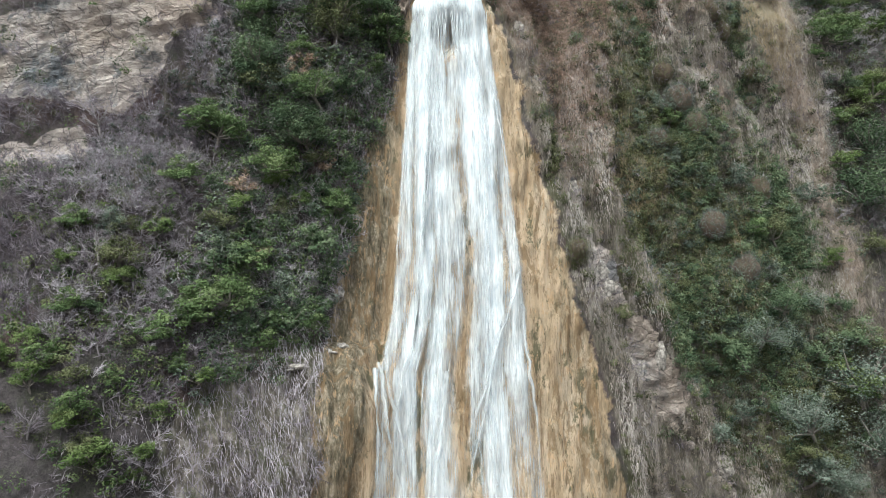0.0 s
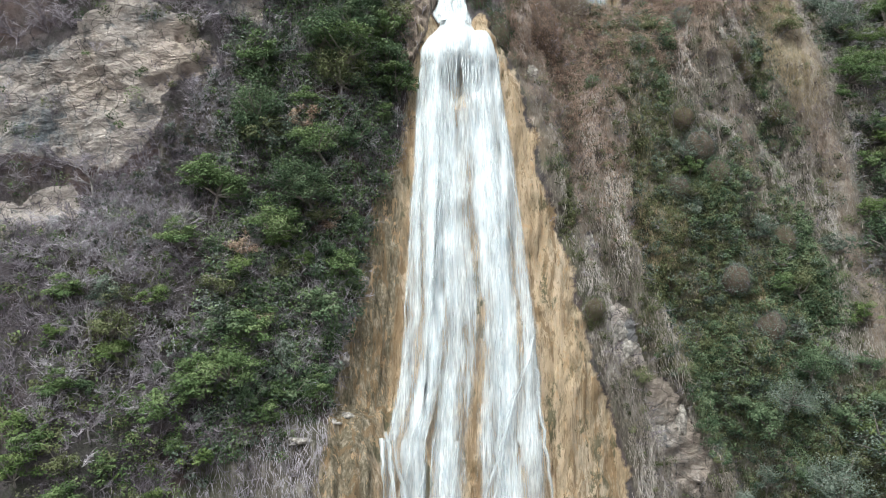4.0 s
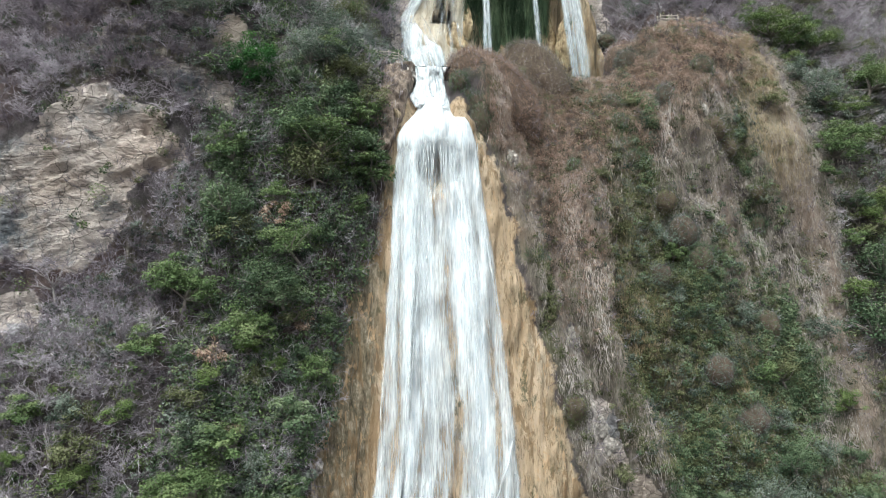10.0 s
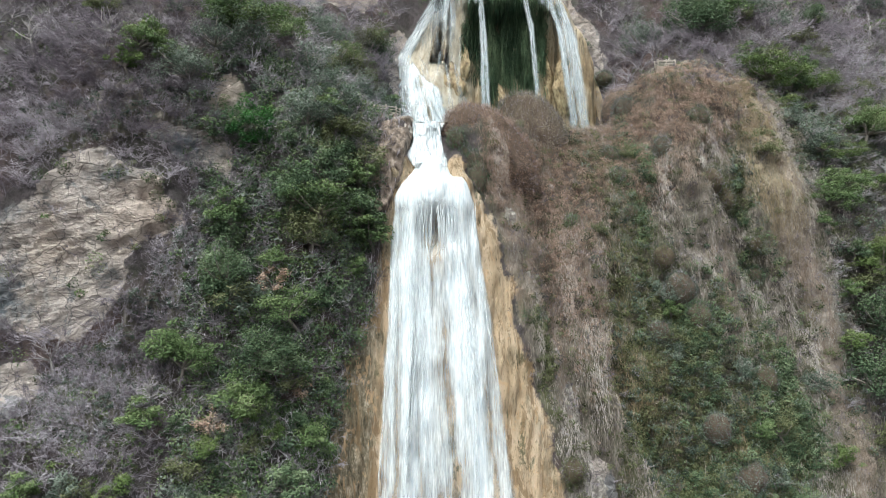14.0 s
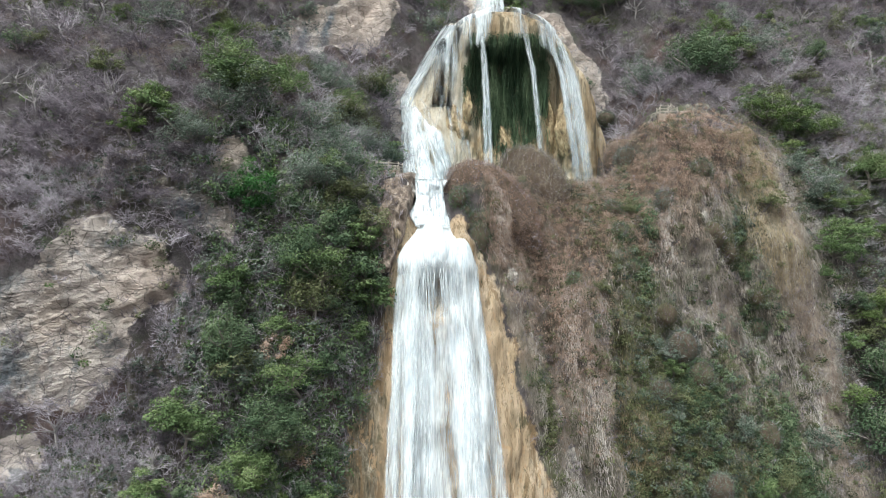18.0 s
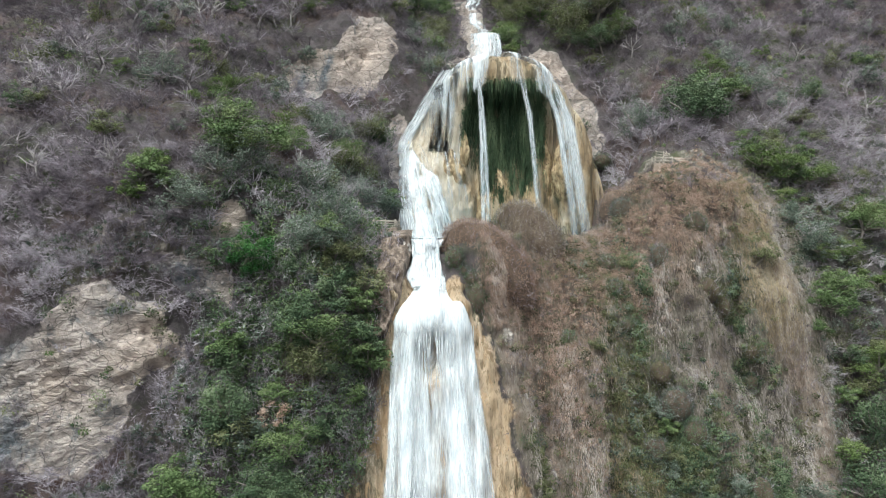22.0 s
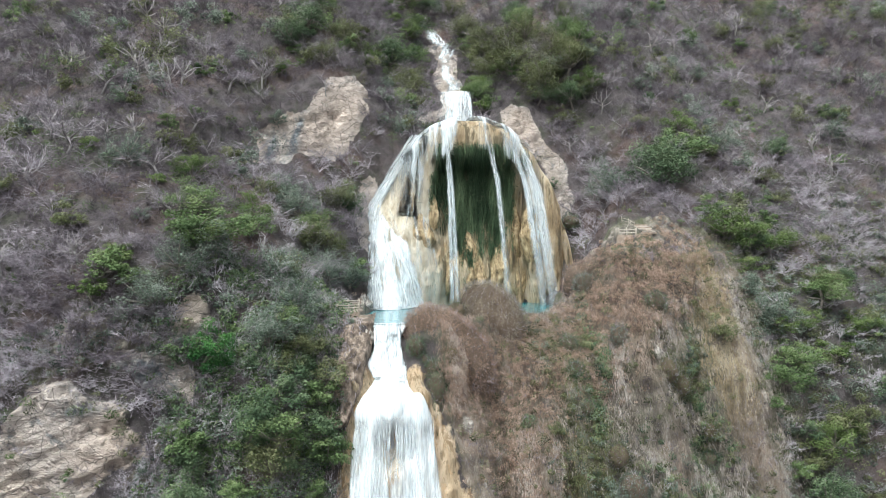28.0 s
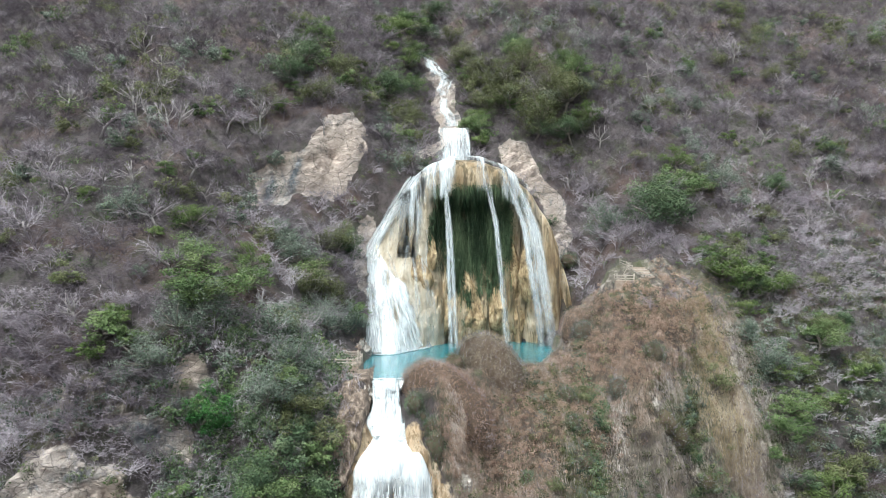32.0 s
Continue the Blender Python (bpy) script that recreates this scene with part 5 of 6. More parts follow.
# low leaves among it
gclump = smooth(0.05, 0.4, fbm(GX / 9 + 40, GY / 9, GZ / 9, 4))
w = OPEN * (0.3 * hill * gclump + 0.5 * blob(GX, GZ, 22, 146, 24, 16) * (GY > 130) + 0.4 * blob(GX, GZ, -3, 150, 8, 18) * (GY > 130) + 0.9 * smooth(-29, -24, GX) * smooth(-6, -9, GX) * smooth(30, 40, GZ) * (GY < 108) + 1.0 * left_low * (0.3 + gclump) + 0.8 * smooth(60, 66, GX) * gclump) * sparse_rock
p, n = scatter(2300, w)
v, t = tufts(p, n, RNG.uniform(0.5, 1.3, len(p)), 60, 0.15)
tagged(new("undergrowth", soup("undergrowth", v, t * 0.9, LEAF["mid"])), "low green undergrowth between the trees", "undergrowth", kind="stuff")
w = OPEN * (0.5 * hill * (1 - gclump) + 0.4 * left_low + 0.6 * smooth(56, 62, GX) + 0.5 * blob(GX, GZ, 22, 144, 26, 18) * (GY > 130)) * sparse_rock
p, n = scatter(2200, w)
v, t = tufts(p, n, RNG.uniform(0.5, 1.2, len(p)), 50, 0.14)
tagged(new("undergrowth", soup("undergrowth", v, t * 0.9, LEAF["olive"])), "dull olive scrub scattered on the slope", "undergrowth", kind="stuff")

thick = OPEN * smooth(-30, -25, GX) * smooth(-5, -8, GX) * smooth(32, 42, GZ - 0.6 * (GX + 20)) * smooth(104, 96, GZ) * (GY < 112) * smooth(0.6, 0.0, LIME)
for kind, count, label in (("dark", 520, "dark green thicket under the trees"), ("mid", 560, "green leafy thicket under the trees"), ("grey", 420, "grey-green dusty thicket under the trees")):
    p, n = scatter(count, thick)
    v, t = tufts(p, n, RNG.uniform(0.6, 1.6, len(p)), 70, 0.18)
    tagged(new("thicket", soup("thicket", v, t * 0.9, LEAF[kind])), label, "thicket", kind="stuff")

low = OPEN * smooth(-22, -27, GX) * (smooth(64, 54, GZ) * smooth(-46, -34, GX - 0.5 * (40 - GZ)) + 0.15) * smooth(0.8, 0.2, DRY) * (0.35 + smooth(-0.2, 0.3, fbm(GX / 5 + 11, GY / 5, GZ / 5, 3)))
for kind, count, label in (("olive", 600, "olive scrub crowding the lower slope"), ("mid", 380, "green scrub crowding the lower slope"), ("bright", 220, "yellow-green scrub on the lower slope")):
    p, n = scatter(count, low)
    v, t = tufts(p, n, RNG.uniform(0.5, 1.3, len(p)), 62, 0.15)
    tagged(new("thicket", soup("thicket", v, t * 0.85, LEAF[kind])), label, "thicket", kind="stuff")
p, n = scatter(3000, 0.6 * low + 0.25 * thick + 0.7 * OPEN * smooth(-27, -32, GX) * (GZ > 40) * (GZ < 68) * sparse_rock)
v, t = bare_shrubs(p, n, RNG.uniform(1.0, 2.8, len(p)), 6, 7)
tagged(new("brush", soup("brush", v, np.clip(t * 0.9 + 0.1, 0, 1), TWIG_M)), "grey bare twigs between the green scrub", "brush", kind="stuff")

# sparse growth on the stony ground beside the bare rock face
stony = OPEN * DRY * (GX < -20) * (GZ > 50) * sparse_rock
p, n = scatter(330, stony)
v, t = tufts(p, n, RNG.uniform(0.3, 0.9, len(p)), 60, 0.12)
tagged(new("thicket", soup("thicket", v, t, LEAF["grey"])), "dusty grey-green shrubs on stony ground", "thicket", kind="stuff")
p, n = scatter(1500, stony + 0.25 * OPEN * smooth(0.2, 0.6, LIME) * smooth(0.98, 0.7, LIME) * (GX < -24) * (GZ < 92))
v, t = bare_shrubs(p, n, RNG.uniform(0.6, 1.8, len(p)), 6, 7)
tagged(new("brush", soup("brush", v, np.clip(t + 0.15, 0, 1), TWIG_M)), "pale bare twigs round the foot of the rock face", "brush", kind="stuff")

gully = OPEN * smooth(53, 59, GX) * smooth(116, 106, GZ) * smooth(46, 56, GZ)
for kind, count, label in (("grey", 620, "grey-green scrub filling the gully"), ("olive", 620, "olive scrub filling the gully")):
    p, n = scatter(count, gully)
    v, t = tufts(p, n, RNG.uniform(0.6, 1.6, len(p)), 70, 0.16)
    tagged(new("thicket", soup("thicket", v, t, LEAF[kind])), label, "thicket", kind="stuff")

# dry roots and vines that hang down the cliff
up = np.array([0, 0, 1.0])


def hang(count, weight, lo, hi, wid, tone_bias, name, label, material):
    p, n = scatter(count, weight)
    L = RNG.uniform(lo, hi, count)
    d = unit(-up + 0.25 * n + RNG.normal(0, 0.3, p.shape))
    tn = np.clip(0.5 + 0.8 * fbm(p[:, 0] / 4.5, p[:, 1] / 6, p[:, 2] / 12, 4) + 0.55 * fbm(p[:, 0] / 0.9, p[:, 1] / 3, p[:, 2] / 8 + 7, 3) + tone_bias + RNG.normal(0, 0.12, count), 0, 1)
    v = spikes(p + n * RNG.uniform(0.05, 0.5, (count, 1)) + up * 0.3, d, L, RNG.uniform(0.5, 1.3, count) * wid)
    return tagged(new(name, soup(name, v, tn, material)), label, "vines", kind="stuff")


cliff_r = DRY * OPEN * (GZ < 100) * (GX > -8)
hang(90000, cliff_r * GREY * (1 - 0.8 * LIME), 0.3, 1.3, 0.055, 0.1, "vines", "grey-brown dried vines and roots hanging down the cliff", VINE_M)
hang(50000, cliff_r * RED * (1 - 0.8 * LIME), 0.25, 0.9, 0.06, 0.0, "vines", "red-brown withered vines matted over the cliff", RED_VINE_M)
hang(26000, cliff_r * GOLD * (1 - 0.8 * LIME), 0.3, 1.0, 0.055, 0.05, "vines", "golden dry grass hanging off the bluff", GOLD_VINE_M)
hang(36000, cliff_r * (OLIVE + 0.5 * DEEP) * (1 - 0.8 * LIME), 0.25, 0.9, 0.055, 0.0, "vines", "olive grass and creepers trailing down the cliff", OLIVE_VINE_M)
hang(9000, cliff_r * BARE, 0.3, 1.2, 0.05, 0.1, "vines", "thin pale roots over bare pink earth", VINE_M)
edge_t = OPEN * (GZ < 92) * (GY < 108) * smooth(-32, -26, GX) * (GX < -3)
hang(7000, edge_t * smooth(6, 2, np.abs(GX - np.interp(GZ, TRAV_Z, TRAV_L) + 2)) + 1.2 * DRY * OPEN * (GZ < 48) * (GX < -8), 0.6, 2.2, 0.06, 0.25, "vines", "pale grey bare vines trailing over the rock", TWIG_M)
# green creepers in patches of the dry cliff
patch = smooth(-0.1, 0.25, fbm(GX / 4 + 9, GY / 8, GZ / 7, 4))
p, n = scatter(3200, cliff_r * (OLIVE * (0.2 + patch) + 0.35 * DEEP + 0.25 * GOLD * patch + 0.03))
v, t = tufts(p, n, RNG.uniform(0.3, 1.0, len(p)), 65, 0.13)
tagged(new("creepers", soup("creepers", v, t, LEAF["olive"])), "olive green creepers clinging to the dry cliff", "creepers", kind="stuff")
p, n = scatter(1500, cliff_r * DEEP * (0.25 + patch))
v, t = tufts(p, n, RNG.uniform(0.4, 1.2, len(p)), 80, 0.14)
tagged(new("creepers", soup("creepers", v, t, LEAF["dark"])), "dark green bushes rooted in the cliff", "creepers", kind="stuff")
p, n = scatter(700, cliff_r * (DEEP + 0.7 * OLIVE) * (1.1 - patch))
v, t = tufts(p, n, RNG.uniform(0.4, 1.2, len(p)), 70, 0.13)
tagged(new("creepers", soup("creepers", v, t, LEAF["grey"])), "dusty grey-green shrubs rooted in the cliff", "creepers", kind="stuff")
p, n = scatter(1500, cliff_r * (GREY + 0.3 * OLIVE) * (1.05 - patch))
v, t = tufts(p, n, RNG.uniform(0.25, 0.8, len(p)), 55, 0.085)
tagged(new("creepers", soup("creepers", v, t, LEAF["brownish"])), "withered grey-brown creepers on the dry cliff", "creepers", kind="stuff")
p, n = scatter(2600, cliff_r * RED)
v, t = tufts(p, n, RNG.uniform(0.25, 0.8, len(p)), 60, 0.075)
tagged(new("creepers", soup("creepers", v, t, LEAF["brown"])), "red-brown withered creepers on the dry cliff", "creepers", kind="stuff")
p, n = scatter(1500, cliff_r * (GREY + 0.3))
v, t = bare_shrubs(p, unit(n - up * 1.2), RNG.uniform(0.8, 2.2, len(p)), 5, 5)
tagged(new("brush", soup("brush", v, t, TWIG_M)), "bare grey shrubs sprouting from the cliff", "brush", kind="stuff")
p, n = scatter(1500, thick + 0.4 * edge_t)
v, t = bare_shrubs(p, unit(n - up * 0.5), RNG.uniform(1.2, 3.2, len(p)), 5, 7)
tagged(new("brush", soup("brush", v, np.clip(t + 0.15, 0, 1), TWIG_M)), "pale bare lianas and twigs tangled among the trees", "brush", kind="stuff")

# moss and ferns under the dome's lip
under = (mossy * (dv < 0.75)).ravel()
mi = RNG.choice(dx.size, 5000, p=under / under.sum())
mp = np.stack([dx.ravel()[mi], dy.ravel()[mi] - 0.1, dz.ravel()[mi]], -1) + RNG.normal(0, 0.2, (5000, 3))
v, t = tufts(mp, np.tile([0, -1.0, 0.25], (5000, 1)), RNG.uniform(0.15, 0.5, 5000), 9, 0.1)
tagged(new("moss", soup("moss", v, t * 0.7, LEAF["dark"])), "dark green ferns under the dome's lip", "moss", kind="stuff")
mi = RNG.choice(dx.size, 14000, p=under / under.sum())
mp = np.stack([dx.ravel()[mi], dy.ravel()[mi] - 0.25, dz.ravel()[mi]], -1) + RNG.normal(0, 0.2, (14000, 3))
v = spikes(mp, unit(np.array([0, -0.12, -1.0]) + RNG.normal(0, 0.12, mp.shape)), RNG.uniform(0.4, 2.0, 14000), RNG.uniform(0.06, 0.16, 14000))
tn = np.clip(0.35 + 0.9 * fbm(mp[:, 0] / 1.5, mp[:, 2] / 6, mp[:, 1] * 0, 3) + RNG.normal(0, 0.12, 14000), 0, 1)
tagged(new("moss", soup("moss", v, tn, LEAF["dark"])), "dark green moss hanging in strands under the lip", "moss", kind="stuff")


# small far trees on the upper hillside
w = OPEN * hill * (GZ > 112) * smooth(-0.05, 0.3, fbm(GX / 14 + 3, GY / 14, GZ / 14, 3) + 0.25 * blob(GX, GZ, 15, 150, 28, 22) + 0.15 * blob(GX, GZ, 70, 120, 20, 15)) * sparse_rock
for kind, count in (("olive", 170), ("grey", 100), ("mid", 80)):
    p, n = scatter(count, w)
    r = RNG.uniform(1.6, 4.2, count)
    pp = (p[:, None] + np.array([0, 0, 0.8]) * r[:, None, None] + RNG.normal(0, 0.42, (count, 7, 3)) * r[:, None, None]).reshape(-1, 3)
    v, t = tufts(pp, np.tile([0, 0, 1.0], (len(pp), 1)), np.repeat(r, 7) * RNG.uniform(0.3, 0.55, len(pp)), 80, 0.2)
    tagged(new("woods", soup("woods", v, t, LEAF[kind])), {"olive": "olive trees", "grey": "dusty grey-green trees", "mid": "green trees"}[kind] + " scattered over the upper hillside", "woods", kind="stuff")


# ---- trees ----
def tree_model(kind, seed, clumps, leaves, size, flat, sparse=0.0):
    """A tree of unit crown radius: forked tapering trunk, and a crown of leaf clumps."""
    g = np.random.default_rng(seed)
    base = new("tree")
    c = unit(g.normal(size=(clumps, 3))) * g.uniform(0.15, 1.0, (clumps, 1)) ** 0.7
    c[:, 2] = np.abs(c[:, 2]) * flat * 1.1 + g.uniform(-0.28, 0.2, clumps)
    c[:, 2] += 0.3
    if kind == "vivid":
        c[:, 2] = g.uniform(-0.75, 0.85, clumps) * np.sqrt(np.clip(1.15 - c[:, 0] ** 2 - c[:, 1] ** 2, 0.1, 1))
    bm = bmesh.new()
    fork = Vector((g.normal(0, 0.05), g.normal(0, 0.05), 0.15))
    tube(bm, [(0, 0.65, -0.7), (0.02, 0.3, -0.3), fork], [0.075, 0.06, 0.05])
    for q in c[:: 2 if not sparse else 1][:12]:
        q = q * (0.4 if kind == "vivid" else 1.0)
        mid = fork.lerp(Vector(q), 0.5) + Vector(g.normal(0, 0.05, 3))
        tube(bm, [fork, mid, Vector(q)], [0.04, 0.025, 0.008], 4)
    part("trunk", bm, BARK_M, base)
    cr = g.uniform(0.12, 0.36, clumps)
    pad = 0.55 if flat < 0.8 else 0.8
    which = g.choice(clumps, leaves, p=cr**2 / (cr**2).sum())
    o = unit(g.normal(size=(leaves, 3))) * g.uniform(0.15, 1.35, (leaves, 1)) ** 0.7
    o[:, 2] = np.where(o[:, 2] < -0.6, -o[:, 2], o[:, 2]) * pad
    pos = c[which] + o * cr[which][:, None]
    nrm = unit(o * 0.7 + np.array([0, 0, 0.8]) + g.normal(0, 0.45, o.shape))
    a = unit(np.cross(nrm, g.normal(size=pos.shape)))
    b = np.cross(nrm, a)
    s = (g.uniform(0.6, 1.3, leaves) * size)[:, None]
    v = np.stack([pos - a * s, pos + a * s * 0.5 - b * s * 0.75, pos + a * s * 0.6 + b * s * 0.7], 1)
    # light from above put into the tone: crown and clump tops paler, undersides darker
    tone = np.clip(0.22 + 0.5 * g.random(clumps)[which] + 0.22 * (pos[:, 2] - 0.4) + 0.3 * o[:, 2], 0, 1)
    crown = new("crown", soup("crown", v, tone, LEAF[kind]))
    crown.parent = base
    return base


TREES = {
    "dark": [(4.5, 176, 5), (10, 184, 6), (-15.9, 80.5, 4.1), (-18.3, 63.6, 3.6), (-22.8, 71.3, 3.7), (-16.5, 61.7, 3.6), (-15.2, 48.7, 2.8), (-21.5, 39.8, 2.3), (39.1, 34.3, 3.1), (48.9, 116, 7), (-3, 146.8, 5.9), (50.6, 116.9, 5.4), (-8.2, 79.2, 3.1), (44.7, 40.9, 3.6), (-20.9, 151.1, 5.4), (60.8, 56.2, 5.3), (64.4, 64.1, 4.5)],
    "mid": [(2.5, 152, 4.0), (2.6, 164, 5), (0, 176, 6), (40, 150, 4.5), (-13.1, 79.5, 4.9), (-26.5, 62.3, 3.9), (-23.4, 42.9, 4.0), (-29.9, 40.1, 2.7), (-24.5, 104.1, 5.6), (-27.5, 108, 4.4), (-35.0, 99.5, 3.1), (-7.3, 76.5, 3.0), (-20.6, 58.1, 3.5), (-15.7, 67.5, 3.3), (59.8, 81.5, 4.2), (71.0, 93.7, 4.6), (31.4, 66.3, 2.0), (-29.9, 56.6, 2.7), (-12.7, 53.5, 2.6), (-34.2, 34.2, 2.2), (56.5, 121.6, 6.3), (-20.5, 104.8, 3.6), (-28.9, 64.0, 2.8), (62.7, 83.9, 4.3)],
    "brown": [(-17.6, 70.5, 2.2), (-23.4, 55.5, 2.0), (-21.0, 48.0, 1.6), (-14.2, 58.5, 1.5)],
    "vivid": [(-21.3, 90.4, 3.0)],
    "bright": [(-31.3, 50.4, 2.2), (-25.5, 34.9, 2.3), (-31.8, 29.3, 2.6), (-30.3, 113.6, 3.3), (-42.4, 105.4, 2.0), (58.3, 105, 5.3), (65.9, 102.2, 4.4), (65.8, 72.4, 3.9), (0, 159, 5.0), (-4, 168.4, 6.1), (61.5, 103.8, 4.9), (-27.6, 31.8, 1.7), (-39.3, 39.5, 1.9), (58.3, 127.3, 4.4), (-34.3, 45.2, 1.8), (-34.1, 101.1, 2.1)],
    "olive": [(17, 150, 4.5), (20.5, 154, 5), (25, 149, 5), (15.6, 160, 5), (13.5, 170, 5), (29, 152, 5), (34, 147, 5), (-13.4, 75.9, 4.1), (-7.7, 85.6, 3.0), (24.8, 143, 6.0), (19.6, 142.7, 4.8), (30.8, 137, 6.1), (46.3, 50.4, 3.3), (-34.1, 47.4, 2.5), (-11.4, 89.3, 3.0), (-10.3, 109.9, 4.2), (31.2, 63.2, 2.0), (31.8, 138.6, 5.7), (23, 40.4, 1.6), (49.4, 88.9, 2.7), (2.8, 140.7, 3.6), (28.1, 87.6, 1.7), (22.4, 77.2, 1.4), (-42, 105.7, 2.5), (37.2, 142.8, 5.5)],
    "grey": [(54.3, 30.9, 5.5), (47.7, 25.5, 4.7), (55.8, 22.8, 4.6), (42.0, 37.2, 3.5), (-15.5, 98.1, 5.0), (-11.0, 97.6, 4.2), (-13, 91.5, 3.8), (31.5, 68.3, 2.3), (-29.2, 95.6, 3.5), (52.2, 56.2, 2.4), (60.6, 90.1, 4.4), (31.6, 60.7, 1.8), (-39.6, 115.9, 3.8), (51.4, 18.1, 3.8), (40.3, 57.9, 2.3), (66.6, 123.5, 5.8), (-15.1, 90.5, 3.6), (40.3, 112.9, 4.8)],
}
WORDS = {
    "dark": "dense dark green broadleaf tree rooted in the steep slope",
    "mid": "leafy green tree with layered clumps on the slope",
    "bright": "fresh bright green tree standing among grey brush",
    "brown": "withered brown tree between green ones",
    "vivid": "dense vivid green rounded tree on a rock shelf",
    "olive": "dull olive green tree with a loose crown",
    "grey": "grey-green dusty tree with fine leaves on the cliff",
}
SHAPE = {"brown": (18, 1600, 0.045, 0.9), "dark": (30, 3000, 0.05, 0.9), "mid": (26, 2800, 0.05, 0.75), "bright": (18, 2300, 0.05, 0.75), "vivid": (30, 5000, 0.042, 1.15), "olive": (26, 2300, 0.048, 0.9), "grey": (28, 2500, 0.046, 0.9)}


def plant_tree(model, x, z, r, kind):
    y = float(cliff_y(np.array(x), np.array(z))) - (1.0 if kind == "vivid" else 0.5) * r
    m = pose(x, y, z - 0.3 * r, RNG.uniform(0, 12), RNG.uniform(-8, 8), RNG.uniform(-50, 50)) @ Matrix.Diagonal((r * RNG.uniform(0.9, 1.12), r * RNG.uniform(0.9, 1.12), r * RNG.uniform(0.9, 1.15) * (1.3 if kind == "vivid" else 1.0), 1))
    return tagged(copy_thing(model, m), WORDS[kind], "tree", "trees on the slope")


# further trees, drawn by chance within stretches of the slope: x and z range, how many, sizes, share of each kind
STANDS = [
    ((-29, -10), (38, 60), 24, (1.5, 3.1), (0.22, 0.3, 0.16, 0.18, 0.14)),
    ((-27, -8), (60, 92), 26, (1.6, 3.2), (0.28, 0.3, 0.12, 0.18, 0.12)),
    ((-44, -27), (22, 52), 22, (1.1, 2.4), (0.1, 0.25, 0.3, 0.2, 0.15)),
    ((36, 62), (14, 52), 30, (1.4, 3.2), (0.25, 0.15, 0.05, 0.25, 0.3)),
    ((58, 84), (52, 104), 26, (1.5, 3.2), (0.25, 0.3, 0.1, 0.2, 0.15)),
    ((-26, -7), (92, 112), 20, (2.2, 4.2), (0.1, 0.25, 0.05, 0.25, 0.35)),
    ((-60, -6), (96, 150), 22, (1.2, 2.6), (0.08, 0.22, 0.25, 0.3, 0.15)),
    ((56, 84), (78, 112), 22, (1.6, 3.4), (0.1, 0.25, 0.25, 0.25, 0.15)),
    ((15, 42), (132, 160), 24, (2.4, 4.4), (0.15, 0.3, 0.1, 0.33, 0.12)),
    ((-24, 4), (136, 172), 16, (2.2, 4.2), (0.15, 0.3, 0.15, 0.3, 0.1)),
    ((28, 100), (112, 165), 28, (1.6, 3.6), (0.1, 0.2, 0.15, 0.4, 0.15)),
]
KINDS = ["dark", "mid", "bright", "olive", "grey"]
for (xa, xb), (za, zb), count, (ra, rb), share in STANDS:
    for _ in range(count):
        k = KINDS[RNG.choice(5, p=share)]
        x, z, r = RNG.uniform(xa, xb), RNG.uniform(za, zb), RNG.uniform(ra, rb)
        if -36 < x < -25.5 and 64 < z < 88 or -26.5 < x < -17 and 82 < z < 95:
            continue
        TREES[k].append((x, z, r))

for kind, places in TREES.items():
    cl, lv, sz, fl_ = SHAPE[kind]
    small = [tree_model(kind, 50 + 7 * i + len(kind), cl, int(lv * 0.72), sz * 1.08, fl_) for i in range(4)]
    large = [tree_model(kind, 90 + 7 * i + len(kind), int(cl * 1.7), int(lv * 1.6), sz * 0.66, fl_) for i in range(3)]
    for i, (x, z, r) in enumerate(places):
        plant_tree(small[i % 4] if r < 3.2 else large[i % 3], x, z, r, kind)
    for m in small + large:
        for o in (*m.children_recursive, m):
            bpy.data.objects.remove(o)


# ---- leafless trees that stand out pale against the brush ----
def bare_tree(seed):
    g = np.random.default_rng(seed)
    base = new("bare_tree")
    bm = bmesh.new()
    tube(bm, [(0, 0.1, -0.4), (0.03, 0, 0.1), (g.normal(0, 0.06), 0, 0.38)], [0.05, 0.04, 0.032], 6)
    part("trunk", bm, PALE_BARK_M, base)
    tips, ways = [], []
    for k in range(8):
        d = Vector((g.normal(0, 0.75), g.normal(0, 0.6), g.uniform(0.25, 0.9))).normalized()
        a = Vector((0, 0, g.uniform(0.1, 0.38)))
        b = a + d * g.uniform(0.3, 0.5)
        e = b + (d + Vector((g.normal(0, 0.4), g.normal(0, 0.4), g.normal(0.1, 0.3)))).normalized() * g.uniform(0.25, 0.45)
        bm = bmesh.new()
        tube(bm, [a, b, e], [0.026, 0.017, 0.007], 5)
        part("limb", bm, PALE_BARK_M, base)
        for q in range(14):
            tips.append(a.lerp(b, g.uniform(0.4, 1)) if q < 5 else b.lerp(e, g.uniform(0, 1)))
            ways.append((d + Vector(g.normal(0, 0.7, 3))).normalized())
    n = len(tips)
    tw = new("spray", soup("spray", spikes(np.array(tips), np.array(ways), g.uniform(0.12, 0.36, n), np.full(n, 0.016)), g.uniform(0.6, 1, n), TWIG_M))
    tw.parent = base
    tagged(tw, "fine bare twigs", kind="stuff")
    return base


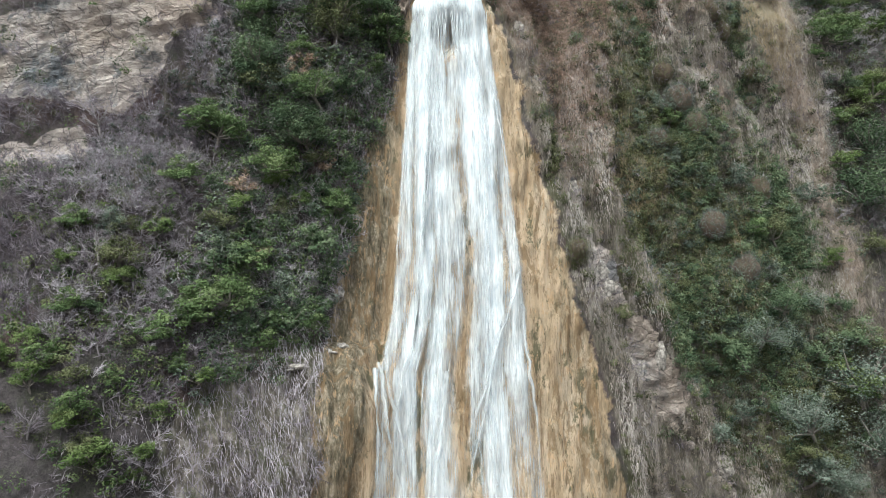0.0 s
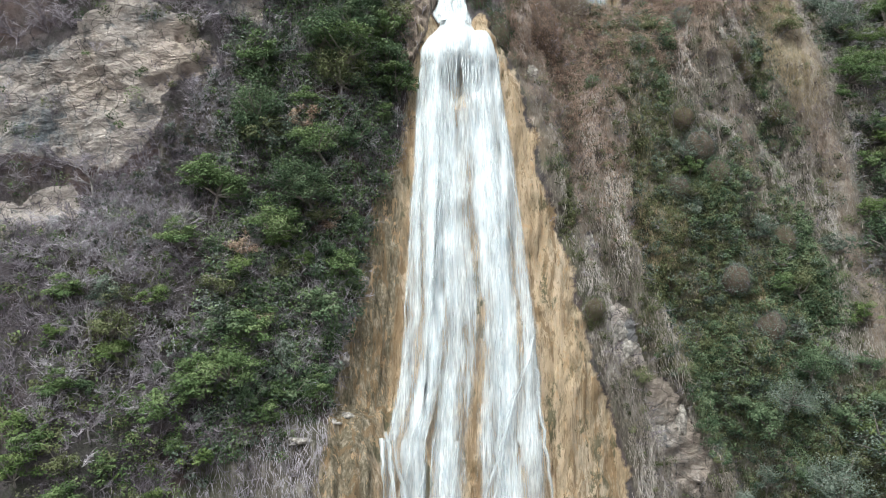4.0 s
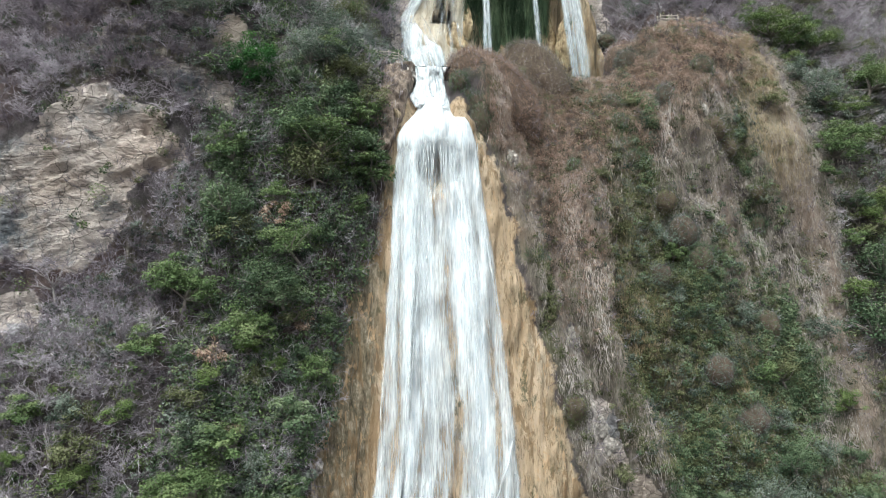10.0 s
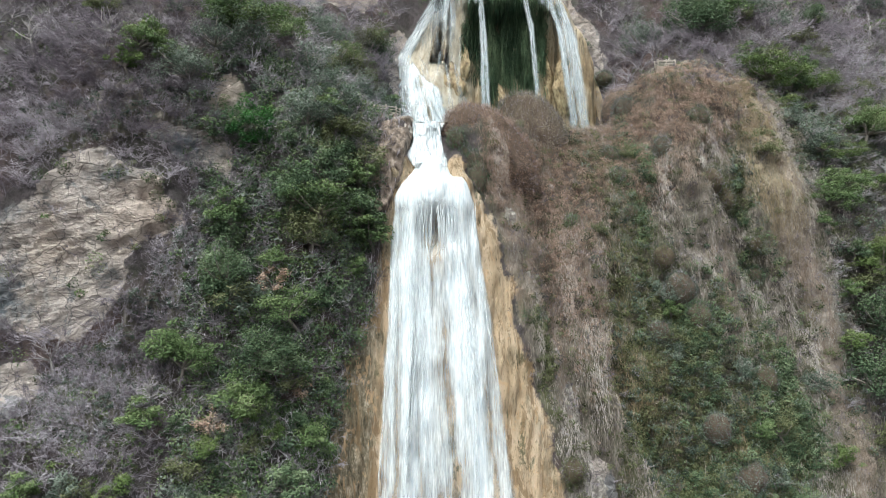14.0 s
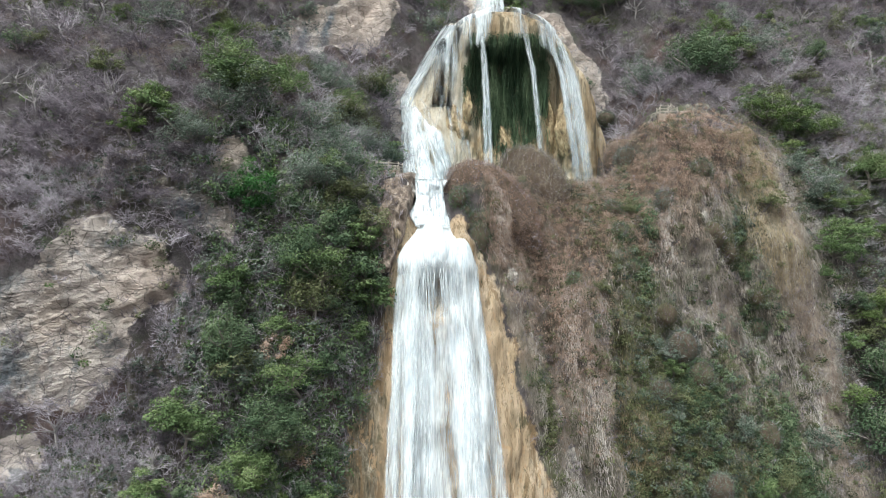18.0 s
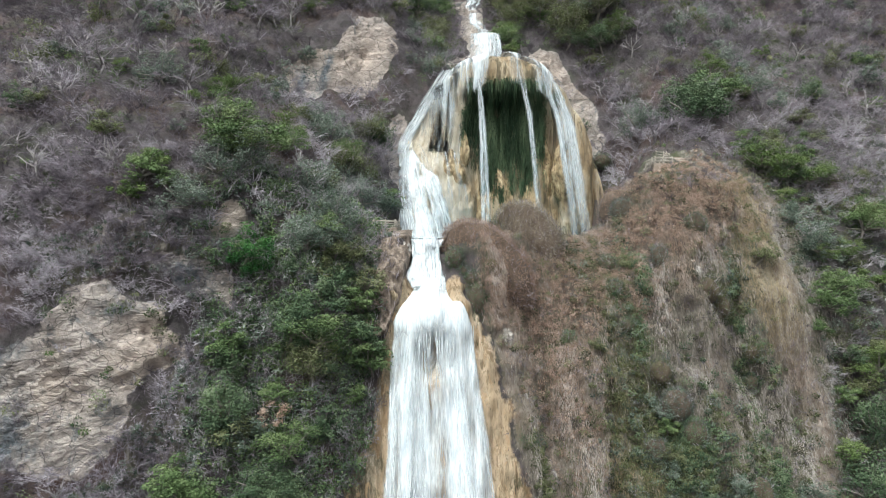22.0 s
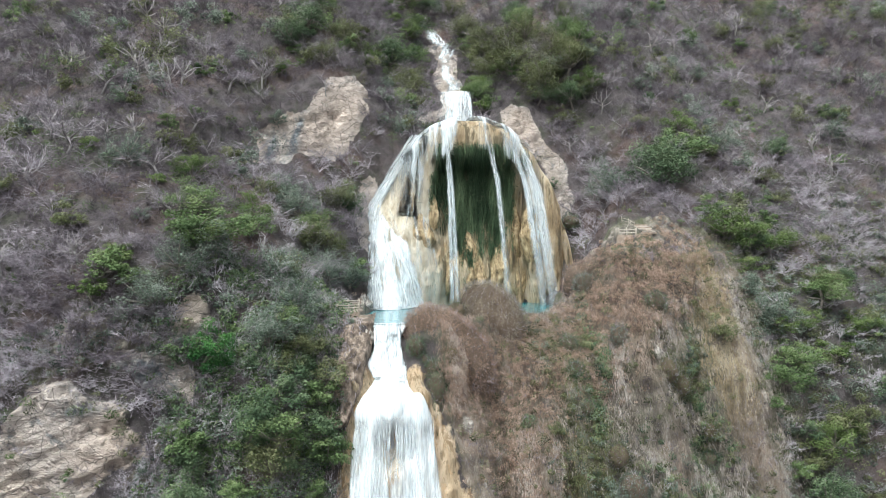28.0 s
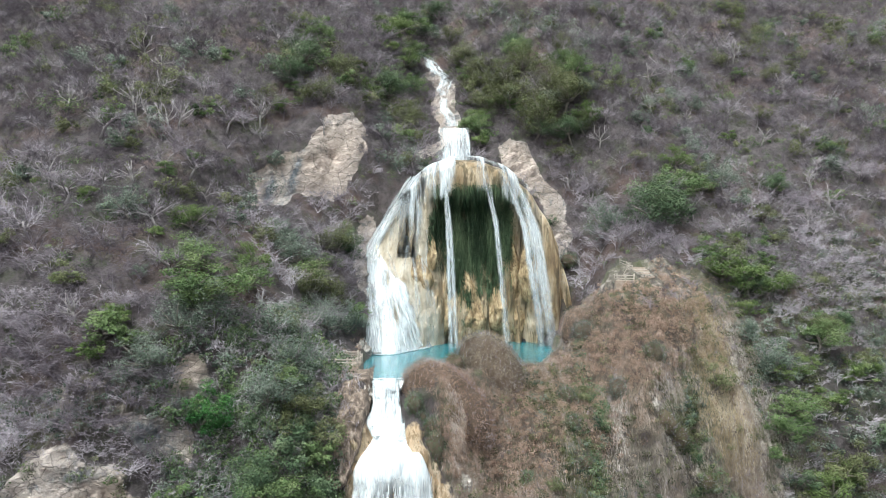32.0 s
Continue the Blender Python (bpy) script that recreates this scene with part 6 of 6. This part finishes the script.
PALE_BARK_M = plain("pale_bark", [(0.3, (0.20, 0.185, 0.18)), (0.7, (0.42, 0.39, 0.38))], 3, 0.85, (1, 1, 0.3))
bares = [bare_tree(700 + k) for k in range(4)]
BARE = [(89.9, 160.5, 6.0), (-56.6, 113, 4.5), (-53.7, 119.8, 4.5), (-36, 47, 3.0), (-30, 58, 3.0), (-40, 62, 3.2), (-12, 97, 3.4), (-18, 100, 3.6)]
for _ in range(40):
    BARE.append((RNG.uniform(-75, -10), RNG.uniform(98, 160), RNG.uniform(2.6, 4.8)) if RNG.random() < 0.5 else (RNG.uniform(35, 105), RNG.uniform(104, 165), RNG.uniform(2.6, 5.0)))
for k, (x, z, r) in enumerate(BARE):
    y = float(cliff_y(np.array(x), np.array(z)))
    ob = copy_thing(bares[k % 4], pose(x, y - 0.1 * r, z + 0.1 * r, RNG.uniform(0, 14), RNG.uniform(-10, 10), RNG.uniform(0, 360)) @ Matrix.Scale(r, 4))
    tagged(ob, "pale leafless tree with forked bare branches on the hillside", "bare tree", "leafless trees on the hillside")
for m in bares:
    for o in (*m.children_recursive, m):
        bpy.data.objects.remove(o)


# ---- the grey leafless wood: wide, fine-twigged crowns standing close together ----
def wood_tree(seed):
    g = np.random.default_rng(seed)
    base = new("leafless_tree")
    bm = bmesh.new()
    tube(bm, [(0, 0.12, -0.35), (0.03, 0, 0.08), (g.normal(0, 0.06), 0, 0.3)], [0.035, 0.028, 0.02], 5)
    part("trunk", bm, GREY_BARK_M, base)
    roots, ways, lens = [], [], []
    for k in range(5):
        turn = k * 1.26 + g.uniform(-0.4, 0.4)
        d = Vector((math.cos(turn), math.sin(turn), g.uniform(0.35, 1.1))).normalized()
        a = Vector((0, 0, g.uniform(0.05, 0.3)))
        b = a + d * g.uniform(0.25, 0.42)
        e = b + (d + Vector((g.normal(0, 0.35), g.normal(0, 0.35), g.normal(-0.1, 0.25)))).normalized() * g.uniform(0.3, 0.5)
        bm = bmesh.new()
        tube(bm, [a, b, b.lerp(e, 0.55) + Vector(g.normal(0, 0.035, 3)), e], [0.016, 0.011, 0.007, 0.003], 4)
        part("limb", bm, GREY_BARK_M, base)
        for q in range(26):
            r = a.lerp(b, g.uniform(0.5, 1)) if q < 6 else b.lerp(e, g.uniform(0, 1))
            w = (d * 0.8 + Vector(g.normal(0, 0.6, 3))).normalized()
            n = g.uniform(0.16, 0.36)
            roots.append(r), ways.append(w), lens.append((n, 0.011))
            for _ in range(4):
                roots.append(r + w * n * g.uniform(0.25, 0.8)), ways.append((w + Vector(g.normal(0, 0.6, 3))).normalized()), lens.append((g.uniform(0.07, 0.18), 0.0085))
    lens = np.array(lens)
    tw = new("spray", soup("spray", spikes(np.array(roots), np.array(ways), lens[:, 0], lens[:, 1]), g.uniform(0.3, 0.95, len(lens)), TWIG_M))
    tw.parent = base
    tagged(tw, "fine bare twigs", kind="stuff")
    return base


GREY_BARK_M = plain("grey_bark", [(0.3, (0.13, 0.115, 0.12)), (0.7, (0.36, 0.33, 0.335))], 3, 0.85, (1, 1, 0.3))
woodland = [wood_tree(900 + k) for k in range(6)]
p, n = scatter(210, OPEN * hill * (GZ > 98) * (GZ < 185) * sparse_rock * (0.35 + smooth(-0.15, 0.25, fbm(GX / 10 + 2, GY / 10, GZ / 10, 3))) * smooth(300, 170, GY) * (1 - 0.9 * DRY))
q, n = scatter(80, OPEN * (smooth(-24, -30, GX) + 1.2 * thick + 0.25 * gully) * (GZ < 100) * (GZ > 25) * sparse_rock)
for k, (x, y, z) in enumerate(np.concatenate([p, q])):
    r = RNG.uniform(3.6, 7.2) if k < 210 else RNG.uniform(1.8, 3.4)
    ob = copy_thing(woodland[k % 6], pose(x, y - 0.05 * r, z + 0.1 * r, RNG.uniform(0, 18), RNG.uniform(-12, 12), RNG.uniform(0, 360)) @ Matrix.Diagonal((r * RNG.uniform(0.9, 1.2), r * RNG.uniform(0.9, 1.2), r * RNG.uniform(0.7, 1.0), 1)))
    tagged(ob, "grey leafless tree with a wide crown of fine twigs", "tree", "leafless wood on the hillside")
for m in woodland:
    for o in (*m.children_recursive, m):
        bpy.data.objects.remove(o)


# ---- thicket-covered humps before the pool ----
def hump(cx, cy, cz, rx, ry, rz, kind, count, label, seed, shear=0.0):
    g = np.random.default_rng(seed)
    base = new("bush")
    base.location = (cx, cy, cz)
    th, ph = np.meshgrid(np.linspace(0, 2 * math.pi, 48), np.linspace(0.02, math.pi * 0.98, 32))
    n = np.stack([np.cos(th) * np.sin(ph), np.sin(th) * np.sin(ph), np.cos(ph)], -1)
    k = 1 + 0.2 * fbm(n[..., 0] * 2 + seed, n[..., 1] * 2, n[..., 2] * 2, 4)
    k[:, -1] = k[:, 0]
    s = np.array([rx, ry, rz])
    n = np.stack([n[..., 0], n[..., 1], n[..., 2] - shear * n[..., 0] * rx / rz], -1)
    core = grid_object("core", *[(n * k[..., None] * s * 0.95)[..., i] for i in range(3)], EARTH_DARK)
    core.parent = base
    i = g.choice(th.size, count, p=(np.sin(ph) / np.sin(ph).sum()).ravel())
    pn = n.reshape(-1, 3)[i]
    pos = pn * k.ravel()[i][:, None] * s + g.normal(0, 0.22, (count, 3)) + pn * g.uniform(-0.1, 0.35, (count, 1))
    v = triangles(pos, unit(pn + g.normal(0, 0.6, pos.shape)), g.uniform(0.05, 0.11, count))
    tone = np.clip(0.5 + 0.6 * fbm(pos[:, 0] / 1.2, pos[:, 1] / 1.2, pos[:, 2] / 1.6 + seed, 3) + g.normal(0, 0.12, count), 0, 1)
    leaves = new("foliage", soup("foliage", v, tone, LEAF[kind]))
    leaves.parent = base
    j = g.choice(th.size, count // 10, p=(np.sin(ph) / np.sin(ph).sum()).ravel())
    pn = n.reshape(-1, 3)[j]
    tw = spikes(pn * k.ravel()[j][:, None] * s, unit(pn * 0.6 + g.normal(0, 0.5, pn.shape) + [0, 0, 0.3]), g.uniform(0.4, 1.0, len(j)), np.full(len(j), 0.05))
    twigs = new("bare_wood", soup("bare_wood", tw, g.random(len(j)), TWIG_M))
    twigs.parent = base
    tagged(leaves, kind="stuff")
    tagged(twigs, kind="stuff")
    return tagged(base, label, "bush", "bushes on the cliff and by the pool")


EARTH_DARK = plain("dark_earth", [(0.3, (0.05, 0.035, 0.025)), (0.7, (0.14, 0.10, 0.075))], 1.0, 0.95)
hump(8.4, 105.2, 87.4, 6.2, 3.4, 6.0, "brown", 34000, "red-brown dry thicket matted over a spur before the pool", 1, 0.55)
hump(15.3, 111.8, 90.8, 5.2, 3.4, 5.6, "brownish", 26000, "grey-brown thicket on the second spur before the pool", 3, 0.5)
hump(20.6, 114.2, 88.6, 3.8, 3.0, 3.6, "brownish", 7000, "grey-brown thicket on the rim of the ledge", 4)
hump(9.4, 111.2, 92.4, 1.5, 1.4, 1.7, "olive", 2500, "small green bush by the water", 5)
hump(26.8, 120.5, 91.0, 2.4, 2.2, 2.4, "brownish", 4000, "dry brown bush beside the pool", 6)
hump(30.2, 122.2, 96.2, 3.2, 2.6, 3.6, "brown", 5000, "dry brown thicket on the shoulder of the ledge", 7)
hump(6.3, 100.2, 83.5, 1.2, 1.3, 2.2, "dark", 3000, "dark green bush beside the lip of the fall", 8)
hump(11.9, 99.6, 64.8, 0.9, 0.8, 2.0, "dark", 1800, "dark green fern clump beside the fall", 9)
hump(33.4, 147.0, 107.2, 1.6, 1.4, 1.3, "dark", 2200, "dark green shrub on the rock beside the dome", 10)


def bush_at(x, z, r, kind, label, seed):
    """A bush that hangs out of the cliff at a given height."""
    hump(x, float(cliff_y(np.array(x), np.array(z))) - 0.3 * r, z, r, r * 0.8, r * 1.15, kind, int(2200 * r), label, seed)


for k, (x, z, r, kind) in enumerate(((30, 96, 1.6, "grey"), (39.3, 93.5, 1.5, "dark"), (25.6, 87.6, 1.3, "dark"), (25.9, 84.6, 1.0, "dark"), (27.5, 79.4, 1.0, "dark"), (18.8, 78.2, 0.7, "dark"), (29.8, 63.8, 1.5, "grey"), (32.7, 69.4, 2.0, "grey"), (31, 73.5, 1.5, "olive"), (34.8, 66, 1.6, "dark"), (46.4, 70.8, 1.2, "dark"), (46.2, 75.2, 1.0, "olive"), (39.6, 84, 1.7, "olive"), (42, 81.6, 1.5, "olive"), (33.2, 88.8, 1.5, "grey"), (36.4, 52, 1.8, "grey"), (40.2, 46, 1.9, "grey"), (44.5, 57, 1.9, "dark"), (12.6, 66.6, 0.9, "dark"), (17.0, 48.6, 1.2, "olive"))):
    bush_at(x, z, r, kind, {"grey": "grey-green dusty bush", "dark": "dark green leafy bush", "olive": "olive green bush"}[kind] + " rooted in the dry cliff", 40 + k)
for k, (x, y, z, r) in enumerate(((3.6, 101.4, 88.8, 1.0), (5.9, 100.9, 85.8, 1.2), (4.6, 101.6, 86.9, 0.9))):
    hump(x, y, z, r, r * 0.8, r * 1.3, "dark", int(2200 * r), "dark green ivy on the flank of the spur", 70 + k)

# red-brown scrub on the bluff and the ledge's rim
w = OPEN * (1.2 * blob(GX, GZ, 42, 99, 9, 6) + 0.8 * blob(GX, GZ, 24, 88, 7, 6) + 0.35 * blob(GX, GZ, 17, 78, 5, 9) + 0.4 * blob(GX, GZ, 33, 92, 6, 6) + 0.25 * blob(GX, GZ, -5.5, 88, 2, 5)) * (GY < 134)
p, n = scatter(2300, w)
v, t = tufts(p, n, RNG.uniform(0.25, 0.8, len(p)), 60, 0.075)
tagged(new("scrub", soup("scrub", v, t, LEAF["brown"])), "red-brown withered scrub on top of the bluff", "scrub", kind="stuff")


# ---- the lookout by the pool: trodden ledge with a log fence ----
def bar(bm, a, b, r, sides=6):
    a, b = Vector(a), Vector(b)
    mid = a.lerp(b, 0.5) + Vector((0, 0, -0.012 * (b - a).length))
    tube(bm, [a, mid, b], [r * 1.1, r, r * 0.9], sides)


def fence(points, height, rails, r, material, label, group=""):
    base = new("fence")
    base.location = points[0]
    o = Vector(points[0])
    pts = [Vector(p) - o for p in points]
    for p in pts:
        bm = bmesh.new()
        tube(bm, [p - Vector((0, 0, 0.4)), p + Vector((0.02, 0, height * 0.5)), p + Vector((0, 0.02, height * 1.12))], [r * 1.5, r * 1.4, r * 1.25], 7)
        part("post", bm, material, base)
    for p, q in zip(pts, pts[1:]):
        for k in range(rails):
            h = height * (k + 0.7) / rails
            bm = bmesh.new()
            bar(bm, p + Vector((0, -0.05, h)), q + Vector((0, -0.05, h)), r)
            part("rail", bm, material, base)
    return tagged(base, label, "fence", group)


def slab(name, outline, z0, z1, material, label, category):
    bm = bmesh.new()
    low = [bm.verts.new((x, y, z0)) for x, y in outline]
    high = [bm.verts.new((x, y, z1)) for x, y in outline]
    bm.faces.new(low[::-1])
    bm.faces.new(high)
    for i in range(len(low)):
        j = (i + 1) % len(low)
        bm.faces.new((low[i], low[j], high[j], high[i]))
    bmesh.ops.bevel(bm, geom=list(bm.edges), offset=0.06, segments=2, affect="EDGES")
    me = bpy.data.meshes.new(name)
    bm.to_mesh(me)
    bm.free()
    me.materials.append(material)
    return tagged(new(name, me), label, category, kind="structure")


slab("terrace", [(-10.6, 108.5), (-9.2, 106.8), (-6.5, 106.2), (-4.3, 107.2), (-3.8, 110), (-4.4, 113.4), (-10.4, 113.6)], 89.5, 93.1, EARTH_M, "trodden earth lookout terrace", "terrace")
fence([(-10.4, 108.7, 93.1), (-9.1, 107.1, 93.1), (-7.4, 106.6, 93.1), (-5.8, 106.5, 93.1), (-4.5, 107.4, 93.1), (-4.0, 109.2, 93.1), (-4.1, 111.2, 93.1), (-4.6, 113.2, 93.1)], 1.1, 3, 0.07, WOOD_M, "weathered log fence round the lookout terrace")
fence([(-9.9, 113.2, 93.1), (-8.4, 113.4, 93.1), (-6.6, 113.4, 93.1), (-4.9, 113.3, 93.1)], 1.25, 4, 0.08, WOOD_M, "weathered log fence at the back of the terrace")

# ---- the path and lookout on the bluff ----
def on_bluff(x, y):
    c = int(np.argmin(np.abs(XS - x)))
    m = (TY[:, c] > 112) & (TY[:, c] < 150)
    return float(np.interp(y, TY[m, c], TZ[m, c]))


bz = on_bluff(38.4, 126.0) + 0.7
slab("terrace", [(36.6, 124.4), (39.8, 124.2), (40.4, 126.8), (37.2, 127.4)], bz - 1.5, bz + 0.1, EARTH_M, "small pale lookout terrace on the bluff", "terrace")
fence([(36.7, 125.6, bz + 0.1), (36.9, 124.6, bz + 0.1), (38.2, 124.5, bz + 0.1), (39.6, 124.4, bz + 0.1), (40.1, 125.6, bz + 0.1)], 1.0, 2, 0.07, WOOD_M, "weathered pole fence round the bluff lookout")
fence([(37.2, 127.2, bz + 0.1)] + [(x, y, on_bluff(x, y)) for x, y in ((38.4, 128.4), (40.2, 129.2), (41.2, 130.6), (40.8, 132.6), (40.2, 135.0))], 0.9, 2, 0.05, WOOD_M, "pale pole fence winding up beside the path")
steps = new("stairway")
steps.location = (42.8, 128.4, on_bluff(42.8, 128.4) - 0.15)
for k in range(7):
    bm = bmesh.new()
    bmesh.ops.create_cube(bm, size=1)
    bmesh.ops.scale(bm, vec=(3.0 - 0.08 * k, 0.8, 0.3), verts=bm.verts)
    bmesh.ops.bevel(bm, geom=list(bm.edges), offset=0.03, segments=1, affect="EDGES")
    bmesh.ops.translate(bm, vec=(0.05 * math.sin(k * 2.1), 0.75 * k, 0.24 * k + 0.12), verts=bm.verts)
    part("step", bm, WOOD_M if k % 2 else EARTH_M, steps)
tagged(steps, "worn earth and log steps climbing the bluff", "stairway")


# ---- boulders and shelves ----
def boulder(x, y, z, sx, sy, sz, seed, label, material=None):
    th, ph = np.meshgrid(np.linspace(0, 2 * math.pi, 40), np.linspace(0.03, math.pi - 0.03, 26))
    n = np.stack([np.cos(th) * np.sin(ph), np.sin(th) * np.sin(ph), np.cos(ph)], -1)
    k = 0.9 + 0.6 * fbm(n[..., 0] * 1.6 + seed * 3, n[..., 1] * 1.6, n[..., 2] * 1.6, 5) - 0.25 * np.abs(fbm(n[..., 0] * 3 + seed, n[..., 1] * 3, n[..., 2] * 3, 3))
    k[:, -1] = k[:, 0]
    g = n * k[..., None] * np.array([sx, sy, sz])
    ob = grid_object("boulder", g[..., 0], g[..., 1], g[..., 2], material or STONE_M)
    ob.location = (x, y, z)
    return tagged(ob, label, "boulder", "boulders on the cliff")


def rock_at(x, z, sx, sz, seed, label, sink=0.3):
    boulder(x, float(cliff_y(np.array(x), np.array(z))) + sink * sx, z, sx, sx * 0.8, sz, seed, label)


rock_at(19.2, 48.3, 0.75, 1.0, 1, "white limestone block standing out of the cliff")
rock_at(20.4, 45.5, 1.3, 2.0, 2, "pale grey limestone outcrop streaked with dirt")
rock_at(21.3, 43.4, 1.1, 1.7, 3, "pale grey limestone outcrop streaked with dirt")
rock_at(-12.6, 43.0, 0.9, 1.2, 4, "grey weathered limestone knob at the edge of the travertine")
rock_at(-11.8, 37.1, 0.9, 0.6, 5, "grey weathered boulder on the travertine ledge")
rock_at(-13.3, 36.6, 1.1, 0.5, 6, "grey weathered boulder on the travertine ledge")
rock_at(-16.4, 35.2, 1.6, 0.5, 7, "low grey rock shelf along the ledge")
rock_at(39.0, 85.8, 0.8, 1.3, 8, "grey limestone spur hung with dry roots")
rock_at(25.6, 33.2, 0.9, 2.4, 9, "smooth pale slab tilted down the cliff")
rock_at(28.2, 34.6, 0.8, 2.2, 10, "smooth pale slab tilted down the cliff")
rock_at(36.6, 20.0, 1.4, 1.6, 11, "pale rock breaking through the scrub")
rock_at(16.4, 83.0, 0.8, 0.6, 12, "pale stone among red-brown scrub")
boulder(-5.6, 126.8, 92.6, 1.6, 1.4, 1.9, 13, "tan travertine boulder at the foot of the fall", None)
boulder(-4.4, 105.0, 90.6, 1.5, 1.3, 1.9, 14, "brown rock at the brim of the pool")
boulder(4.0, 103.6, 89.6, 1.0, 1.0, 1.7, 16, "brown rock at the brim of the pool")
# the muddy rock bank that holds the spillway on its far side
bu, bv = np.meshgrid(np.linspace(0, 1, 40), np.linspace(0, 1, 60))
bx = np.interp(bv, [0, 0.35, 0.7, 1], [-4.9, -3.0, -2.25, -2.1]) - 5.2 * bu
bz = 79.5 + 13.4 * bv - 0.6 * bu
by = np.interp(bv, [0, 0.4, 0.7, 0.93, 1], [97.0, 98.6, 100.4, 103.2, 107.0]) + 1.4 * (bu - 0.25) ** 2 - 1.3 * fbm(bx / 1.1, bz / 1.3, bx * 0 + 3, 6) + 1.6 * smooth(0.12, 0, bu)
bank = grid_object("rock_bank", bx, by, bz, plain("muddy_rock", [(0.34, (0.05, 0.038, 0.03)), (0.5, (0.15, 0.113, 0.09)), (0.66, (0.34, 0.275, 0.225))], 1.6, 0.85, (1, 1, 0.5), 1.0, 0.5))
tagged(bank, "brown muddy rock bank beside the spillway", "rock bank", kind="structure")
for k, (x, z, w, h) in enumerate(((10.4, 77.6, 0.9, 2.2), (11.6, 73.6, 0.9, 2.4), (12.4, 70.2, 0.7, 1.8), (15.9, 60.6, 0.6, 2.0), (17.2, 56.4, 0.6, 1.6))):
    rock_at(x, z, w, h, 20 + k, "pale grey rock rib beside the fall", 0.6)
for k, (x, z, w, h) in enumerate(((37.6, 86.6, 1.3, 2.2), (38.6, 89.4, 1.1, 1.8), (45.8, 72.6, 1.0, 1.9), (52.6, 91.0, 1.0, 1.3))):
    rock_at(x, z, w, h, 30 + k, "grey weathered crag jutting from the bluff", 0.55)
boulder(-2.75, 103.3, 89.8, 0.8, 0.9, 1.5, 50, "brown rock at the brim of the pool")
